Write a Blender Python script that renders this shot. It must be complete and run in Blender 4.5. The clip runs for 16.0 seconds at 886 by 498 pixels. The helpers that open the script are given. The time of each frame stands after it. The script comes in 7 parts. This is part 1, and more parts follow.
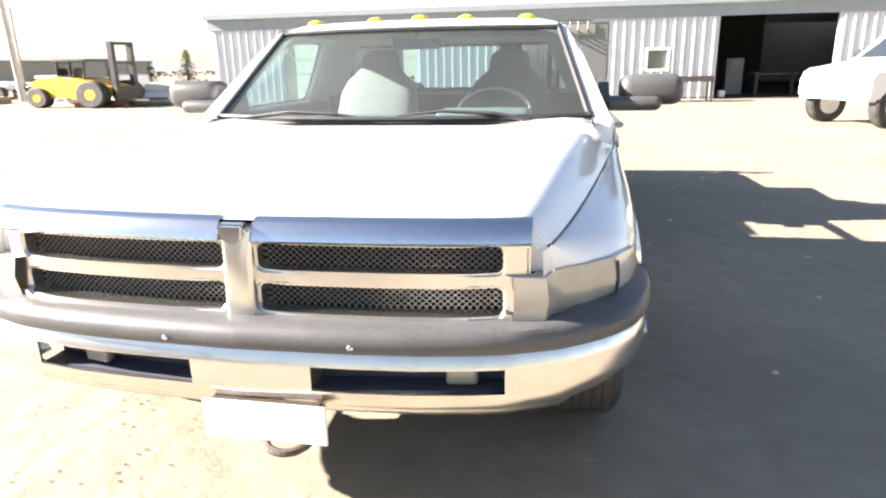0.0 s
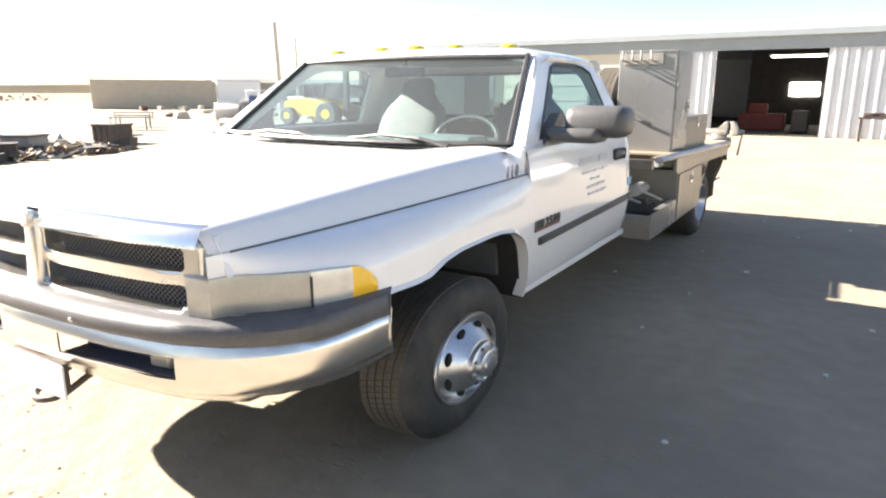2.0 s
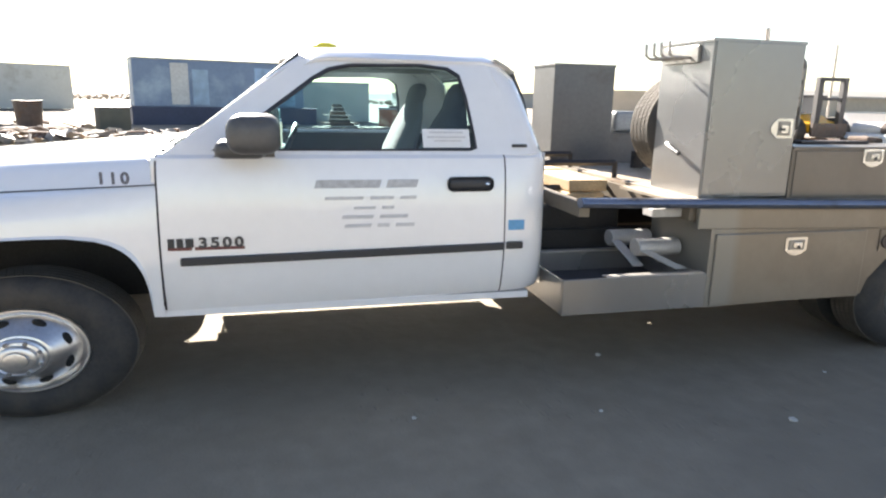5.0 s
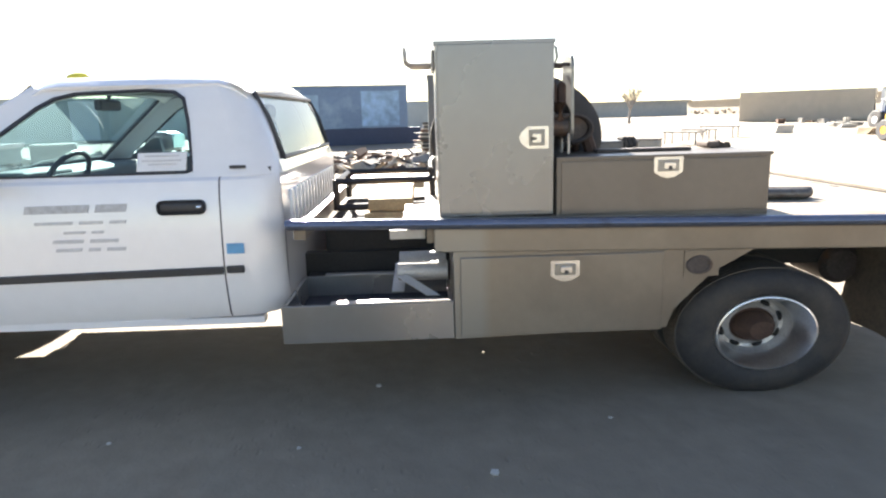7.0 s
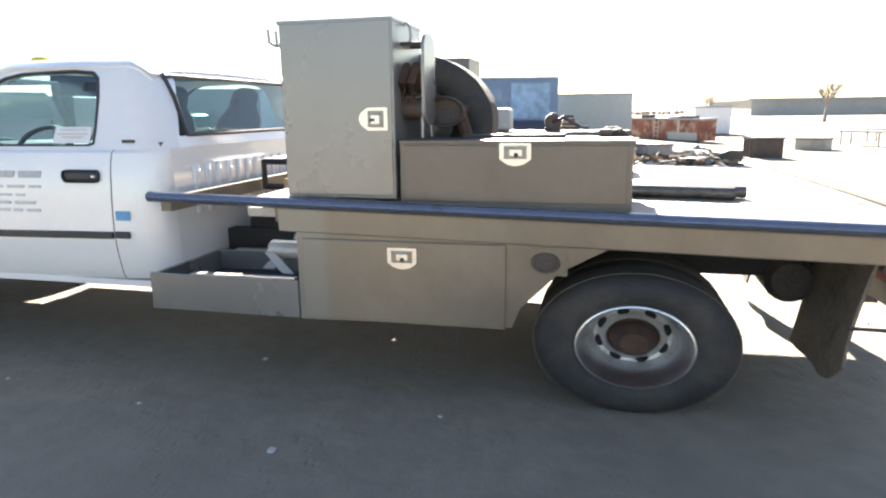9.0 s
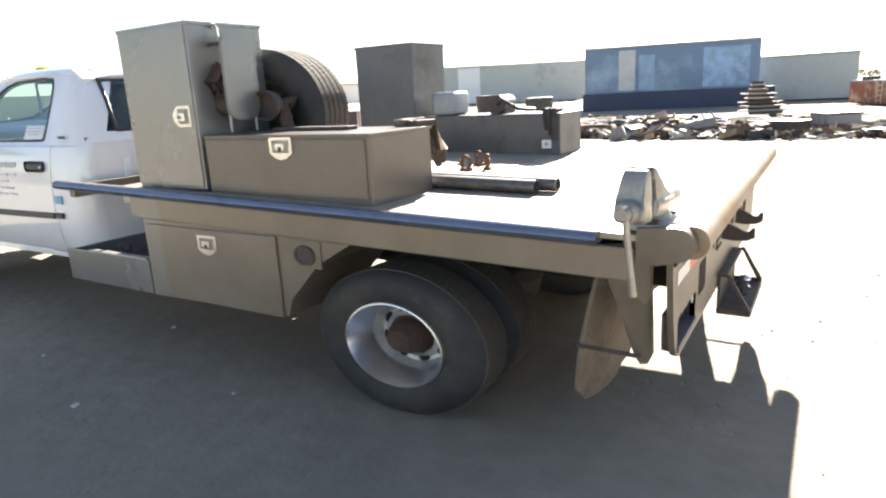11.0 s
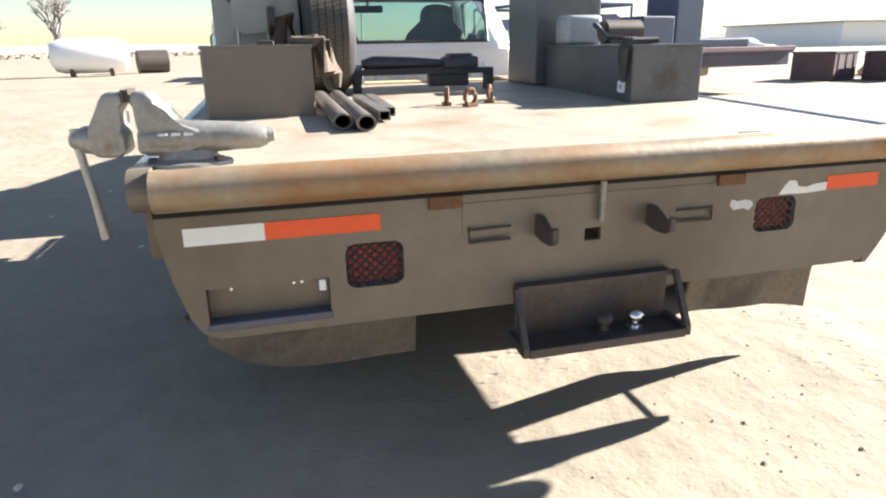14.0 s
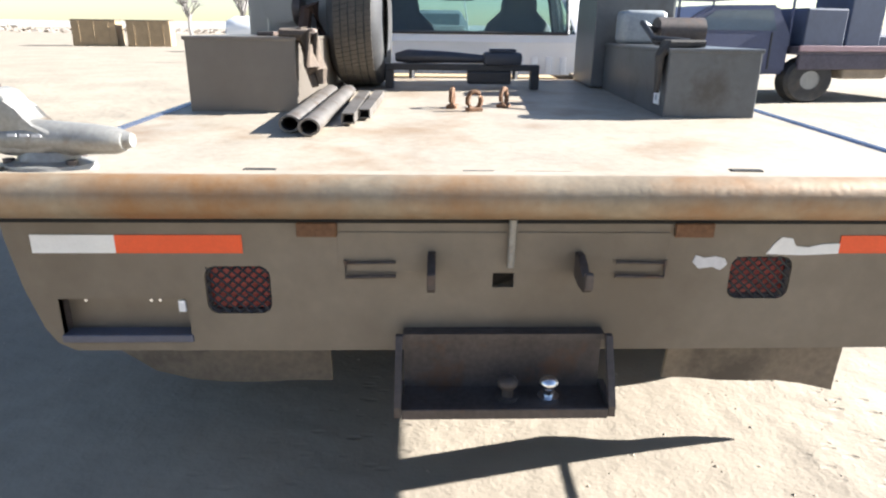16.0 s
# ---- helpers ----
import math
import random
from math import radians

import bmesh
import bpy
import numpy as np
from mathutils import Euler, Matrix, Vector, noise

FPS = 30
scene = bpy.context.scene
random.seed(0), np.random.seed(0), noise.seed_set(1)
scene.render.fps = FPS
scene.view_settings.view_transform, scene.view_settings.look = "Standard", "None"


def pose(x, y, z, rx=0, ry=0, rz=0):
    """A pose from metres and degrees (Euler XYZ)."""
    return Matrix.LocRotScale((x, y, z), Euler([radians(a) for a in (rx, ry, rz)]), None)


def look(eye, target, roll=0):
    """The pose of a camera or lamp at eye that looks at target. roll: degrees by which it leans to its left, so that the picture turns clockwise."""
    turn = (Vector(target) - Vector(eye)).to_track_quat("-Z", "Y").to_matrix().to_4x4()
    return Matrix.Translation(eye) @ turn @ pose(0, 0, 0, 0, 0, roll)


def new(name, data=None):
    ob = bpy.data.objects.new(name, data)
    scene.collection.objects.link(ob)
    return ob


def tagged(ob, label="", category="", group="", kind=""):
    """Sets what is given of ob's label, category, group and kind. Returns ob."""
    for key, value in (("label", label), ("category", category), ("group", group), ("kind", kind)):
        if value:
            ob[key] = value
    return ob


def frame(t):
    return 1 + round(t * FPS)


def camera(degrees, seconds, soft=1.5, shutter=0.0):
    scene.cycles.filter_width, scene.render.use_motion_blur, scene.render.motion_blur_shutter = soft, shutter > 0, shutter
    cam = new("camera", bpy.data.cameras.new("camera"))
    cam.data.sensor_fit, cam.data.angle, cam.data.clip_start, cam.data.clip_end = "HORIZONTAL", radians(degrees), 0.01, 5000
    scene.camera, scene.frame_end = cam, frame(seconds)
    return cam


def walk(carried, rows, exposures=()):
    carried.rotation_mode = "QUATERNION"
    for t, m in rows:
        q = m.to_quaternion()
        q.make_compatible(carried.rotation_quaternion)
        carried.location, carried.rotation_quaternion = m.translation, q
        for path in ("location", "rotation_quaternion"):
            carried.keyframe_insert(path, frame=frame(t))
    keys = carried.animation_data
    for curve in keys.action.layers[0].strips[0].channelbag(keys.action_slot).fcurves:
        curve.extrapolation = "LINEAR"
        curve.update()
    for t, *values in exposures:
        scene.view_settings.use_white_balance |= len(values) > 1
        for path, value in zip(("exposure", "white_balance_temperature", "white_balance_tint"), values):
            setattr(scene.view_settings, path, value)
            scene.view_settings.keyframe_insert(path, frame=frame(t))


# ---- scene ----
cam = camera(68.8, 16.0, soft=2.2)
PATH = [
    (0, (0.798, -1.408, 1.289), (0.431, 0.48, 0.739), -1.1),
    (0.5, (0.974, -1.694, 1.349), (0.476, 0.176, 0.844), 0.4),
    (1, (1.349, -1.675, 1.313), (0.701, 0.159, 0.85), 0.4),
    (1.5, (1.774, -1.431, 1.292), (1.004, 0.359, 0.841), -0.8),
    (2, (2.128, -1.013, 1.277), (1.117, 0.648, 0.81), 0.1),
    (2.5, (2.494, -0.524, 1.325), (1.221, 0.926, 0.8), 2.5),
    (3, (2.855, -0.053, 1.317), (1.388, 1.231, 0.873), 0.8),
    (3.5, (3.164, 0.43, 1.355), (1.562, 1.557, 0.949), 0.5),
    (4, (3.426, 0.895, 1.362), (1.664, 1.714, 0.886), 0.9),
    (4.5, (3.598, 1.437, 1.291), (1.76, 2.071, 0.821), 1.3),
    (6.8, (3.807, 3.702, 1.303), (1.852, 3.762, 0.886), -1.6),
    (7, (3.793, 3.836, 1.294), (1.836, 3.887, 0.887), -1.6),
    (7.5, (3.712, 4.169, 1.293), (1.762, 4.049, 0.866), 0.6),
    (8, (3.692, 4.55, 1.243), (1.751, 4.268, 0.851), -3.3),
    (8.5, (3.701, 4.873, 1.257), (1.786, 4.498, 0.819), -2.2),
    (9, (3.606, 5.196, 1.217), (1.706, 4.731, 0.801), -0.7),
    (9.5, (3.441, 5.566, 1.252), (1.572, 5.051, 0.763), -4.2),
    (9.7, (3.399, 5.728, 1.26), (1.536, 5.193, 0.766), -4.2),
    (11.8, (2.403, 7.321, 1.204), (1.052, 5.925, 0.73), -1.0),
    (12, (2.246, 7.408, 1.197), (0.955, 5.957, 0.719), -0.4),
    (12.5, (1.885, 7.623, 1.213), (0.736, 6.053, 0.748), -1.3),
    (13, (1.481, 7.892, 1.22), (0.59, 6.179, 0.698), 1.4),
    (13.5, (1.117, 7.937, 1.156), (0.318, 6.196, 0.58), 0.3),
    (14, (0.792, 7.957, 1.091), (0.345, 6.102, 0.49), -1.0),
    (14.5, (0.448, 8.04, 1.066), (0.321, 6.154, 0.413), 0.5),
    (15, (0.276, 8.067, 1.067), (0.097, 6.181, 0.424), -1.2),
    (15.5, (0.227, 8.03, 1.071), (0.063, 6.149, 0.411), -2.1),
    (16, (0.128, 7.778, 1.134), (0.118, 5.884, 0.493), 0.7),
]
walk(cam, [(t, look(eye, target, roll)) for t, eye, target, roll in PATH], exposures=[(0.0, 2.3, 6900, 14), (2.5, 2.33, 7050, 14), (4.0, 2.32, 6900, 14), (7.0, 2.34, 6700, 13), (8.5, 2.33, 6600, 12), (9.5, 2.66, 6650, 12), (12.0, 2.12, 6800, 12), (14.0, 1.95, 6450, 11), (15.3, 1.93, 6420, 12), (16.0, 1.98, 6080, 11)])

# ---- world, sun ----
SUN_TO = Vector((-2.0, -0.36, 1.0)).normalized()
world = bpy.data.worlds.new("sky")
scene.world = world
world.use_nodes = True
wn = world.node_tree
sky = wn.nodes.new("ShaderNodeTexSky")
sky.sky_type = "NISHITA"
sky.sun_disc = False
sky.sun_elevation = math.asin(SUN_TO.z)
sky.sun_rotation = math.atan2(SUN_TO.x, SUN_TO.y)
sky.air_density, sky.dust_density, sky.ozone_density = 1.0, 0.3, 1.0
haze = wn.nodes.new("ShaderNodeHueSaturation")
haze.inputs["Saturation"].default_value = 0.96
haze.inputs["Hue"].default_value = 0.504
wn.links.new(sky.outputs["Color"], haze.inputs["Color"])
wn.links.new(haze.outputs["Color"], wn.nodes["Background"].inputs["Color"])
wn.nodes["Background"].inputs["Strength"].default_value = 0.047
sun_data = bpy.data.lights.new("sun", "SUN")
sun_data.energy, sun_data.angle, sun_data.color = 6.0, radians(0.5), (1.0, 0.955, 0.875)
sun = new("sun", sun_data)
sun.matrix_world = look((0, 0, 20), Vector((0, 0, 20)) - SUN_TO)


# ---- materials ----
def mat(name, color, rough=0.6, metal=0.0, var=0.15, scale=6.0, bump=0.0, bscale=60.0, bdist=0.01, spots=None, spot_scale=3.0, spot_at=0.62, spot_width=0.06, coat=0.0, alpha=1.0):
    """A surface with colour change at two sizes, fine relief and, where given, worn spots of another colour."""
    m = bpy.data.materials.new(name)
    m.use_nodes = True
    nt = m.node_tree
    b = nt.nodes["Principled BSDF"]
    b.inputs["Roughness"].default_value, b.inputs["Metallic"].default_value = rough, metal
    b.inputs["Coat Weight"].default_value, b.inputs["Coat Roughness"].default_value = coat, 0.06
    b.inputs["Coat IOR"].default_value = 1.7
    geo = nt.nodes.new("ShaderNodeNewGeometry")
    n1 = nt.nodes.new("ShaderNodeTexNoise")
    n1.inputs["Scale"].default_value, n1.inputs["Detail"].default_value = scale, 6.0
    n2 = nt.nodes.new("ShaderNodeTexNoise")
    n2.inputs["Scale"].default_value, n2.inputs["Detail"].default_value = scale * 9, 3.0
    for n in (n1, n2):
        nt.links.new(geo.outputs["Position"], n.inputs["Vector"])
    add = nt.nodes.new("ShaderNodeMath")
    add.operation = "ADD"
    nt.links.new(n1.outputs["Fac"], add.inputs[0])
    nt.links.new(n2.outputs["Fac"], add.inputs[1])
    ramp = nt.nodes.new("ShaderNodeMapRange")
    ramp.inputs["From Min"].default_value, ramp.inputs["From Max"].default_value = 0.6, 1.4
    ramp.inputs["To Min"].default_value, ramp.inputs["To Max"].default_value = 1 - var, 1 + var
    nt.links.new(add.outputs[0], ramp.inputs["Value"])
    mul = nt.nodes.new("ShaderNodeVectorMath")
    mul.operation = "SCALE"
    mul.inputs[0].default_value = color
    nt.links.new(ramp.outputs["Result"], mul.inputs["Scale"])
    out = mul.outputs[0]
    if spots:
        n3 = nt.nodes.new("ShaderNodeTexNoise")
        n3.inputs["Scale"].default_value, n3.inputs["Detail"].default_value = spot_scale, 8.0
        n3.inputs["Roughness"].default_value = 0.65
        nt.links.new(geo.outputs["Position"], n3.inputs["Vector"])
        r3 = nt.nodes.new("ShaderNodeMapRange")
        r3.inputs["From Min"].default_value, r3.inputs["From Max"].default_value = spot_at - spot_width, spot_at + spot_width
        nt.links.new(n3.outputs["Fac"], r3.inputs["Value"])
        mix = nt.nodes.new("ShaderNodeMix")
        mix.data_type = "RGBA"
        mix.inputs[7].default_value = (*spots, 1)
        nt.links.new(r3.outputs["Result"], mix.inputs[0])
        nt.links.new(out, mix.inputs[6])
        out = mix.outputs[2]
    nt.links.new(out, b.inputs["Base Color"])
    if bump:
        n4 = nt.nodes.new("ShaderNodeTexNoise")
        n4.inputs["Scale"].default_value, n4.inputs["Detail"].default_value = bscale, 5.0
        nt.links.new(geo.outputs["Position"], n4.inputs["Vector"])
        bp = nt.nodes.new("ShaderNodeBump")
        bp.inputs["Strength"].default_value, bp.inputs["Distance"].default_value = bump, bdist
        nt.links.new(n4.outputs["Fac"], bp.inputs["Height"])
        nt.links.new(bp.outputs["Normal"], b.inputs["Normal"])
        rr = nt.nodes.new("ShaderNodeMapRange")
        rr.inputs["To Min"].default_value, rr.inputs["To Max"].default_value = max(rough - 0.08, 0.02), min(rough + 0.1, 1)
        nt.links.new(n1.outputs["Fac"], rr.inputs["Value"])
        nt.links.new(rr.outputs["Result"], b.inputs["Roughness"])
    return m


def glass_mat(name, tint, rough=0.02, dust=0.06, power=4.0):
    m = bpy.data.materials.new(name)
    m.use_nodes = True
    nt = m.node_tree
    nt.nodes.remove(nt.nodes["Principled BSDF"])
    tr = nt.nodes.new("ShaderNodeBsdfTransparent")
    tr.inputs["Color"].default_value = (*tint, 1)
    gl = nt.nodes.new("ShaderNodeBsdfGlossy")
    gl.inputs["Roughness"].default_value = rough
    lw = nt.nodes.new("ShaderNodeLayerWeight")
    lw.inputs["Blend"].default_value = 0.5
    pw = nt.nodes.new("ShaderNodeMath")
    pw.operation = "POWER"
    pw.inputs[1].default_value = power
    nt.links.new(lw.outputs["Facing"], pw.inputs[0])
    fr = nt.nodes.new("ShaderNodeMapRange")
    fr.inputs["To Min"].default_value, fr.inputs["To Max"].default_value = 0.05, 0.75
    nt.links.new(pw.outputs[0], fr.inputs["Value"])
    mx = nt.nodes.new("ShaderNodeMixShader")
    nt.links.new(fr.outputs[0], mx.inputs[0])
    nt.links.new(tr.outputs[0], mx.inputs[1])
    nt.links.new(gl.outputs[0], mx.inputs[2])
    df = nt.nodes.new("ShaderNodeBsdfDiffuse")
    df.inputs["Color"].default_value = (0.72, 0.74, 0.70, 1)
    geo = nt.nodes.new("ShaderNodeNewGeometry")
    nz = nt.nodes.new("ShaderNodeTexNoise")
    nz.inputs["Scale"].default_value, nz.inputs["Detail"].default_value = 2.0, 3.0
    nt.links.new(geo.outputs["Position"], nz.inputs["Vector"])
    dr = nt.nodes.new("ShaderNodeMapRange")
    dr.inputs["From Min"].default_value, dr.inputs["From Max"].default_value = 0.3, 0.7
    dr.inputs["To Min"].default_value, dr.inputs["To Max"].default_value = dust * 0.75, dust * 1.25
    nt.links.new(nz.outputs["Fac"], dr.inputs["Value"])
    m2 = nt.nodes.new("ShaderNodeMixShader")
    nt.links.new(dr.outputs[0], m2.inputs[0])
    nt.links.new(mx.outputs[0], m2.inputs[1])
    nt.links.new(df.outputs[0], m2.inputs[2])
    nt.links.new(m2.outputs[0], nt.nodes["Material Output"].inputs["Surface"])
    return m


M_PAINT = mat("white_paint", (0.89, 0.885, 0.885), 0.25, var=0.025, scale=2.0, coat=1.0)
M_CHROME = mat("chrome", (0.78, 0.76, 0.72), 0.27, 1.0, var=0.08, scale=5, spots=(0.35, 0.28, 0.2), spot_scale=18, spot_at=0.72)
M_CHROME_CLEAN = mat("bright_metal", (0.75, 0.76, 0.78), 0.18, 1.0, var=0.06, scale=8)
M_BLACK = mat("black_plastic", (0.035, 0.036, 0.04), 0.45, var=0.2, scale=12, bump=0.1, bscale=300)
M_PAD = mat("faded_bumper_pad", (0.095, 0.095, 0.10), 0.45, var=0.2, scale=8, bump=0.15, bscale=200)
M_RUBBER = mat("tyre_rubber", (0.030, 0.030, 0.031), 0.7, var=0.3, scale=7, bump=0.2, bscale=120, spots=(0.085, 0.072, 0.056), spot_scale=3.5, spot_at=0.62, spot_width=0.14)
M_TREAD = mat("dusty_tread", (0.09, 0.08, 0.066), 0.9, var=0.3, scale=14, bump=0.3, bscale=150)
M_STEEL = mat("wheel_steel", (0.68, 0.68, 0.69), 0.32, 1.0, var=0.15, scale=9, spots=(0.3, 0.26, 0.2), spot_scale=10, spot_at=0.68)
# Near-black that stands in for shade inside holes, slots and gaps.
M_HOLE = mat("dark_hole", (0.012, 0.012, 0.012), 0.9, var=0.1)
M_DUSTRIM = mat("dusty_rim", (0.50, 0.49, 0.47), 0.38, 0.45, var=0.3, scale=10, spots=(0.2, 0.17, 0.13), spot_scale=7, spot_at=0.6)
M_HUB = mat("rusty_hub", (0.085, 0.05, 0.035), 0.8, 0.2, var=0.4, scale=15)
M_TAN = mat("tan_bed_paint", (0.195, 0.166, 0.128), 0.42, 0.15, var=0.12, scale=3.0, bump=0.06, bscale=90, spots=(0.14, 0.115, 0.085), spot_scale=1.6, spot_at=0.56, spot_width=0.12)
# Lighter copy of the bed tan; light reflected on the side is in it.
M_TANSIDE = mat("tan_side_lit", (0.255, 0.218, 0.172), 0.33, 0.3, var=0.06, scale=3.0, bump=0.05, bscale=90, spots=(0.19, 0.158, 0.122), spot_scale=1.4, spot_at=0.56, spot_width=0.14)


def grey_front_tone(m, edge, width, color):
    """A greyer, lighter tone ahead of a line across the bed's side."""
    nt = m.node_tree
    b = nt.nodes["Principled BSDF"]
    old = b.inputs["Base Color"].links[0].from_socket
    geo = next(n for n in nt.nodes if n.bl_idname == "ShaderNodeNewGeometry")
    sep = nt.nodes.new("ShaderNodeSeparateXYZ")
    nt.links.new(geo.outputs["Position"], sep.inputs[0])
    r = nt.nodes.new("ShaderNodeMapRange")
    r.inputs["From Min"].default_value, r.inputs["From Max"].default_value = edge + width, edge - width
    r.inputs["To Max"].default_value = 0.8
    nt.links.new(sep.outputs["Y"], r.inputs["Value"])
    mix = nt.nodes.new("ShaderNodeMix")
    mix.data_type = "RGBA"
    mix.inputs[7].default_value = (*color, 1)
    nt.links.new(r.outputs["Result"], mix.inputs[0])
    nt.links.new(old, mix.inputs[6])
    nt.links.new(mix.outputs[2], b.inputs["Base Color"])


grey_front_tone(M_TANSIDE, 4.085, 0.025, (0.285, 0.275, 0.245))
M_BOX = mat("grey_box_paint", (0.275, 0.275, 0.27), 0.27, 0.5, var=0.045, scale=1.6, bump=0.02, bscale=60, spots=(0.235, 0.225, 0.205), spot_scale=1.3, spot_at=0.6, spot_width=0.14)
# Passenger box bodies: darker copy of the box grey, shade put in the colour.
M_BOXB = mat("shaded_box_paint", (0.115, 0.12, 0.125), 0.38, 0.3, var=0.15, scale=4.0, bump=0.05, spots=(0.075, 0.07, 0.065), spot_scale=3, spot_at=0.62)
# Low boxes' worn brown-grey, set darker for the shade on their rear face.
M_BOXW = mat("worn_shaded_box", (0.182, 0.158, 0.132), 0.36, 0.3, var=0.07, scale=2.5, bump=0.03, bscale=60, spots=(0.155, 0.132, 0.108), spot_scale=2.0, spot_at=0.58, spot_width=0.12)
M_DECK = mat("worn_steel_deck", (0.40, 0.345, 0.27), 0.55, 0.25, var=0.18, scale=3.5, bump=0.1, bscale=60, spots=(0.28, 0.19, 0.115), spot_scale=2.2, spot_at=0.6, spot_width=0.1)
M_RAIL = mat("rail_steel", (0.24, 0.26, 0.32), 0.24, 0.75, var=0.15, scale=5, spots=(0.13, 0.11, 0.10), spot_scale=4, spot_at=0.64)
M_PIPE = mat("worn_rear_pipe", (0.31, 0.25, 0.175), 0.5, 0.3, var=0.25, scale=4, spots=(0.27, 0.135, 0.05), spot_scale=3.0, spot_at=0.54, spot_width=0.12, bump=0.1, bscale=70)
M_RUST = mat("rust", (0.16, 0.085, 0.045), 0.85, 0.1, var=0.4, scale=10, bump=0.3, bscale=80)
M_DKSTEEL = mat("dark_steel", (0.09, 0.075, 0.068), 0.6, 0.4, var=0.35, scale=9, spots=(0.12, 0.07, 0.045), spot_scale=6, spot_at=0.6)
M_UNDER = mat("underbody", (0.03, 0.028, 0.026), 0.85, var=0.3, scale=8)
M_MESH = mat("grille_mesh", (0.22, 0.225, 0.235), 0.35, 0.8, var=0.1, scale=10)
M_AMBER = mat("amber_lens", (0.95, 0.55, 0.03), 0.2, var=0.06, coat=0.5)
M_YEL = mat("yellow_lens", (0.95, 0.78, 0.05), 0.2, var=0.05, coat=0.5)
M_LENS = mat("hazy_lens", (0.42, 0.40, 0.35), 0.22, 0.2, var=0.1, scale=20, coat=0.6)
M_LENS2 = mat("clear_lens", (0.62, 0.61, 0.58), 0.16, 0.3, var=0.15, scale=30, coat=0.8)
M_RED = mat("red_lens", (0.44, 0.07, 0.05), 0.3, var=0.2, scale=20)
M_TAPE_W = mat("white_tape", (0.78, 0.78, 0.76), 0.4, var=0.06, scale=20)
M_TAPE_R = mat("red_tape", (0.80, 0.10, 0.02), 0.4, var=0.08, scale=20)
M_WHITE = mat("white_sign", (0.82, 0.82, 0.82), 0.5, var=0.03)
M_INK = mat("faded_ink", (0.38, 0.39, 0.41), 0.5, var=0.2, scale=40)
M_INK2 = mat("pale_ink", (0.60, 0.60, 0.61), 0.5, var=0.15, scale=40)
M_INK3 = mat("faded_script_ink", (0.50, 0.51, 0.53), 0.5, var=0.25, scale=40)
M_BLUE = mat("blue_sticker", (0.12, 0.36, 0.62), 0.4, var=0.15, scale=40)
M_SEAT = mat("grey_cloth", (0.23, 0.235, 0.23), 0.9, var=0.15, scale=25, bump=0.2, bscale=300)
M_DASH = mat("grey_dash", (0.16, 0.17, 0.17), 0.7, var=0.15, scale=10)
M_CABIN = mat("dark_cabin", (0.10, 0.105, 0.11), 0.8, var=0.15)
M_GLASS = glass_mat("windscreen_glass", (0.72, 0.90, 0.90), dust=0.055, power=2.8)
M_SIDE = glass_mat("side_glass", (0.66, 0.84, 0.87), dust=0.02)
M_REARGLASS = glass_mat("rear_glass", (0.50, 0.64, 0.66), dust=0.03)
# Teal put in the tint stands in for the sky the mirrors reflect.
M_MIRROR = mat("mirror", (0.50, 0.78, 0.82), 0.03, 1.0, var=0.01)
M_VISE = mat("vise_grey", (0.30, 0.29, 0.265), 0.42, 0.4, var=0.25, scale=10, spots=(0.20, 0.16, 0.12), spot_scale=12, spot_at=0.62, bump=0.1)
M_TUBE = mat("galvanised_tube", (0.42, 0.40, 0.37), 0.45, 0.7, var=0.2, scale=12)
M_BLKSTEEL = mat("black_frame", (0.03, 0.03, 0.033), 0.5, 0.2, var=0.2, scale=10)
M_PLANK = mat("plank_wood", (0.50, 0.36, 0.20), 0.8, var=0.25, scale=9, bump=0.2, bscale=60)
M_LATCH = mat("latch_steel", (0.72, 0.71, 0.68), 0.25, 0.9, var=0.1, scale=20)


# ---- mesh helpers ----
def finish(bm, name, material, parent=None, label="", smooth=False, sharp=35):
    me = bpy.data.meshes.new(name)
    bmesh.ops.recalc_face_normals(bm, faces=bm.faces)
    bm.to_mesh(me)
    bm.free()
    for mm in material if isinstance(material, (list, tuple)) else (material,):
        me.materials.append(mm)
    if smooth:
        me.shade_smooth()
        me.set_sharp_from_angle(angle=radians(sharp))
    ob = new(name, me)
    if parent:
        ob.parent = parent
    if label:
        tagged(ob, label)
    return ob


def part(name, bm, material, parent, label="", smooth=False):
    return finish(bm, name, material, parent, label, smooth)


def thing(name, label, category, group="", at=(0, 0, 0), rz=0):
    ob = new(name)
    ob.empty_display_size = 0.1
    ob.matrix_basis = pose(*at, 0, 0, rz)
    return tagged(ob, label, category, group)


def rounded(x0, x1, z0, z1, r):
    pts = []
    for cx, cz, a0 in ((x1 - r, z1 - r, 0), (x0 + r, z1 - r, 90), (x0 + r, z0 + r, 180), (x1 - r, z0 + r, 270)):
        pts += [(cx + r * math.cos(radians(a0 + 22.5 * k)), cz + r * math.sin(radians(a0 + 22.5 * k))) for k in range(5)]
    return pts


def plate_with_holes(bm, outer, holes, y0, y1):
    """A plate facing y with openings through it."""
    edges = []
    for loop in [outer] + holes:
        vs = [bm.verts.new((x, y0, z)) for x, z in loop]
        edges += [bm.edges.new((vs[i], vs[(i + 1) % len(vs)])) for i in range(len(vs))]
    got = bmesh.ops.triangle_fill(bm, edges=edges, use_beauty=True)
    faces = [g for g in got["geom"] if isinstance(g, bmesh.types.BMFace)]
    ext = bmesh.ops.extrude_face_region(bm, geom=faces, use_keep_orig=True)
    for v in [g for g in ext["geom"] if isinstance(g, bmesh.types.BMVert)]:
        v.co.y = y1
    return bm


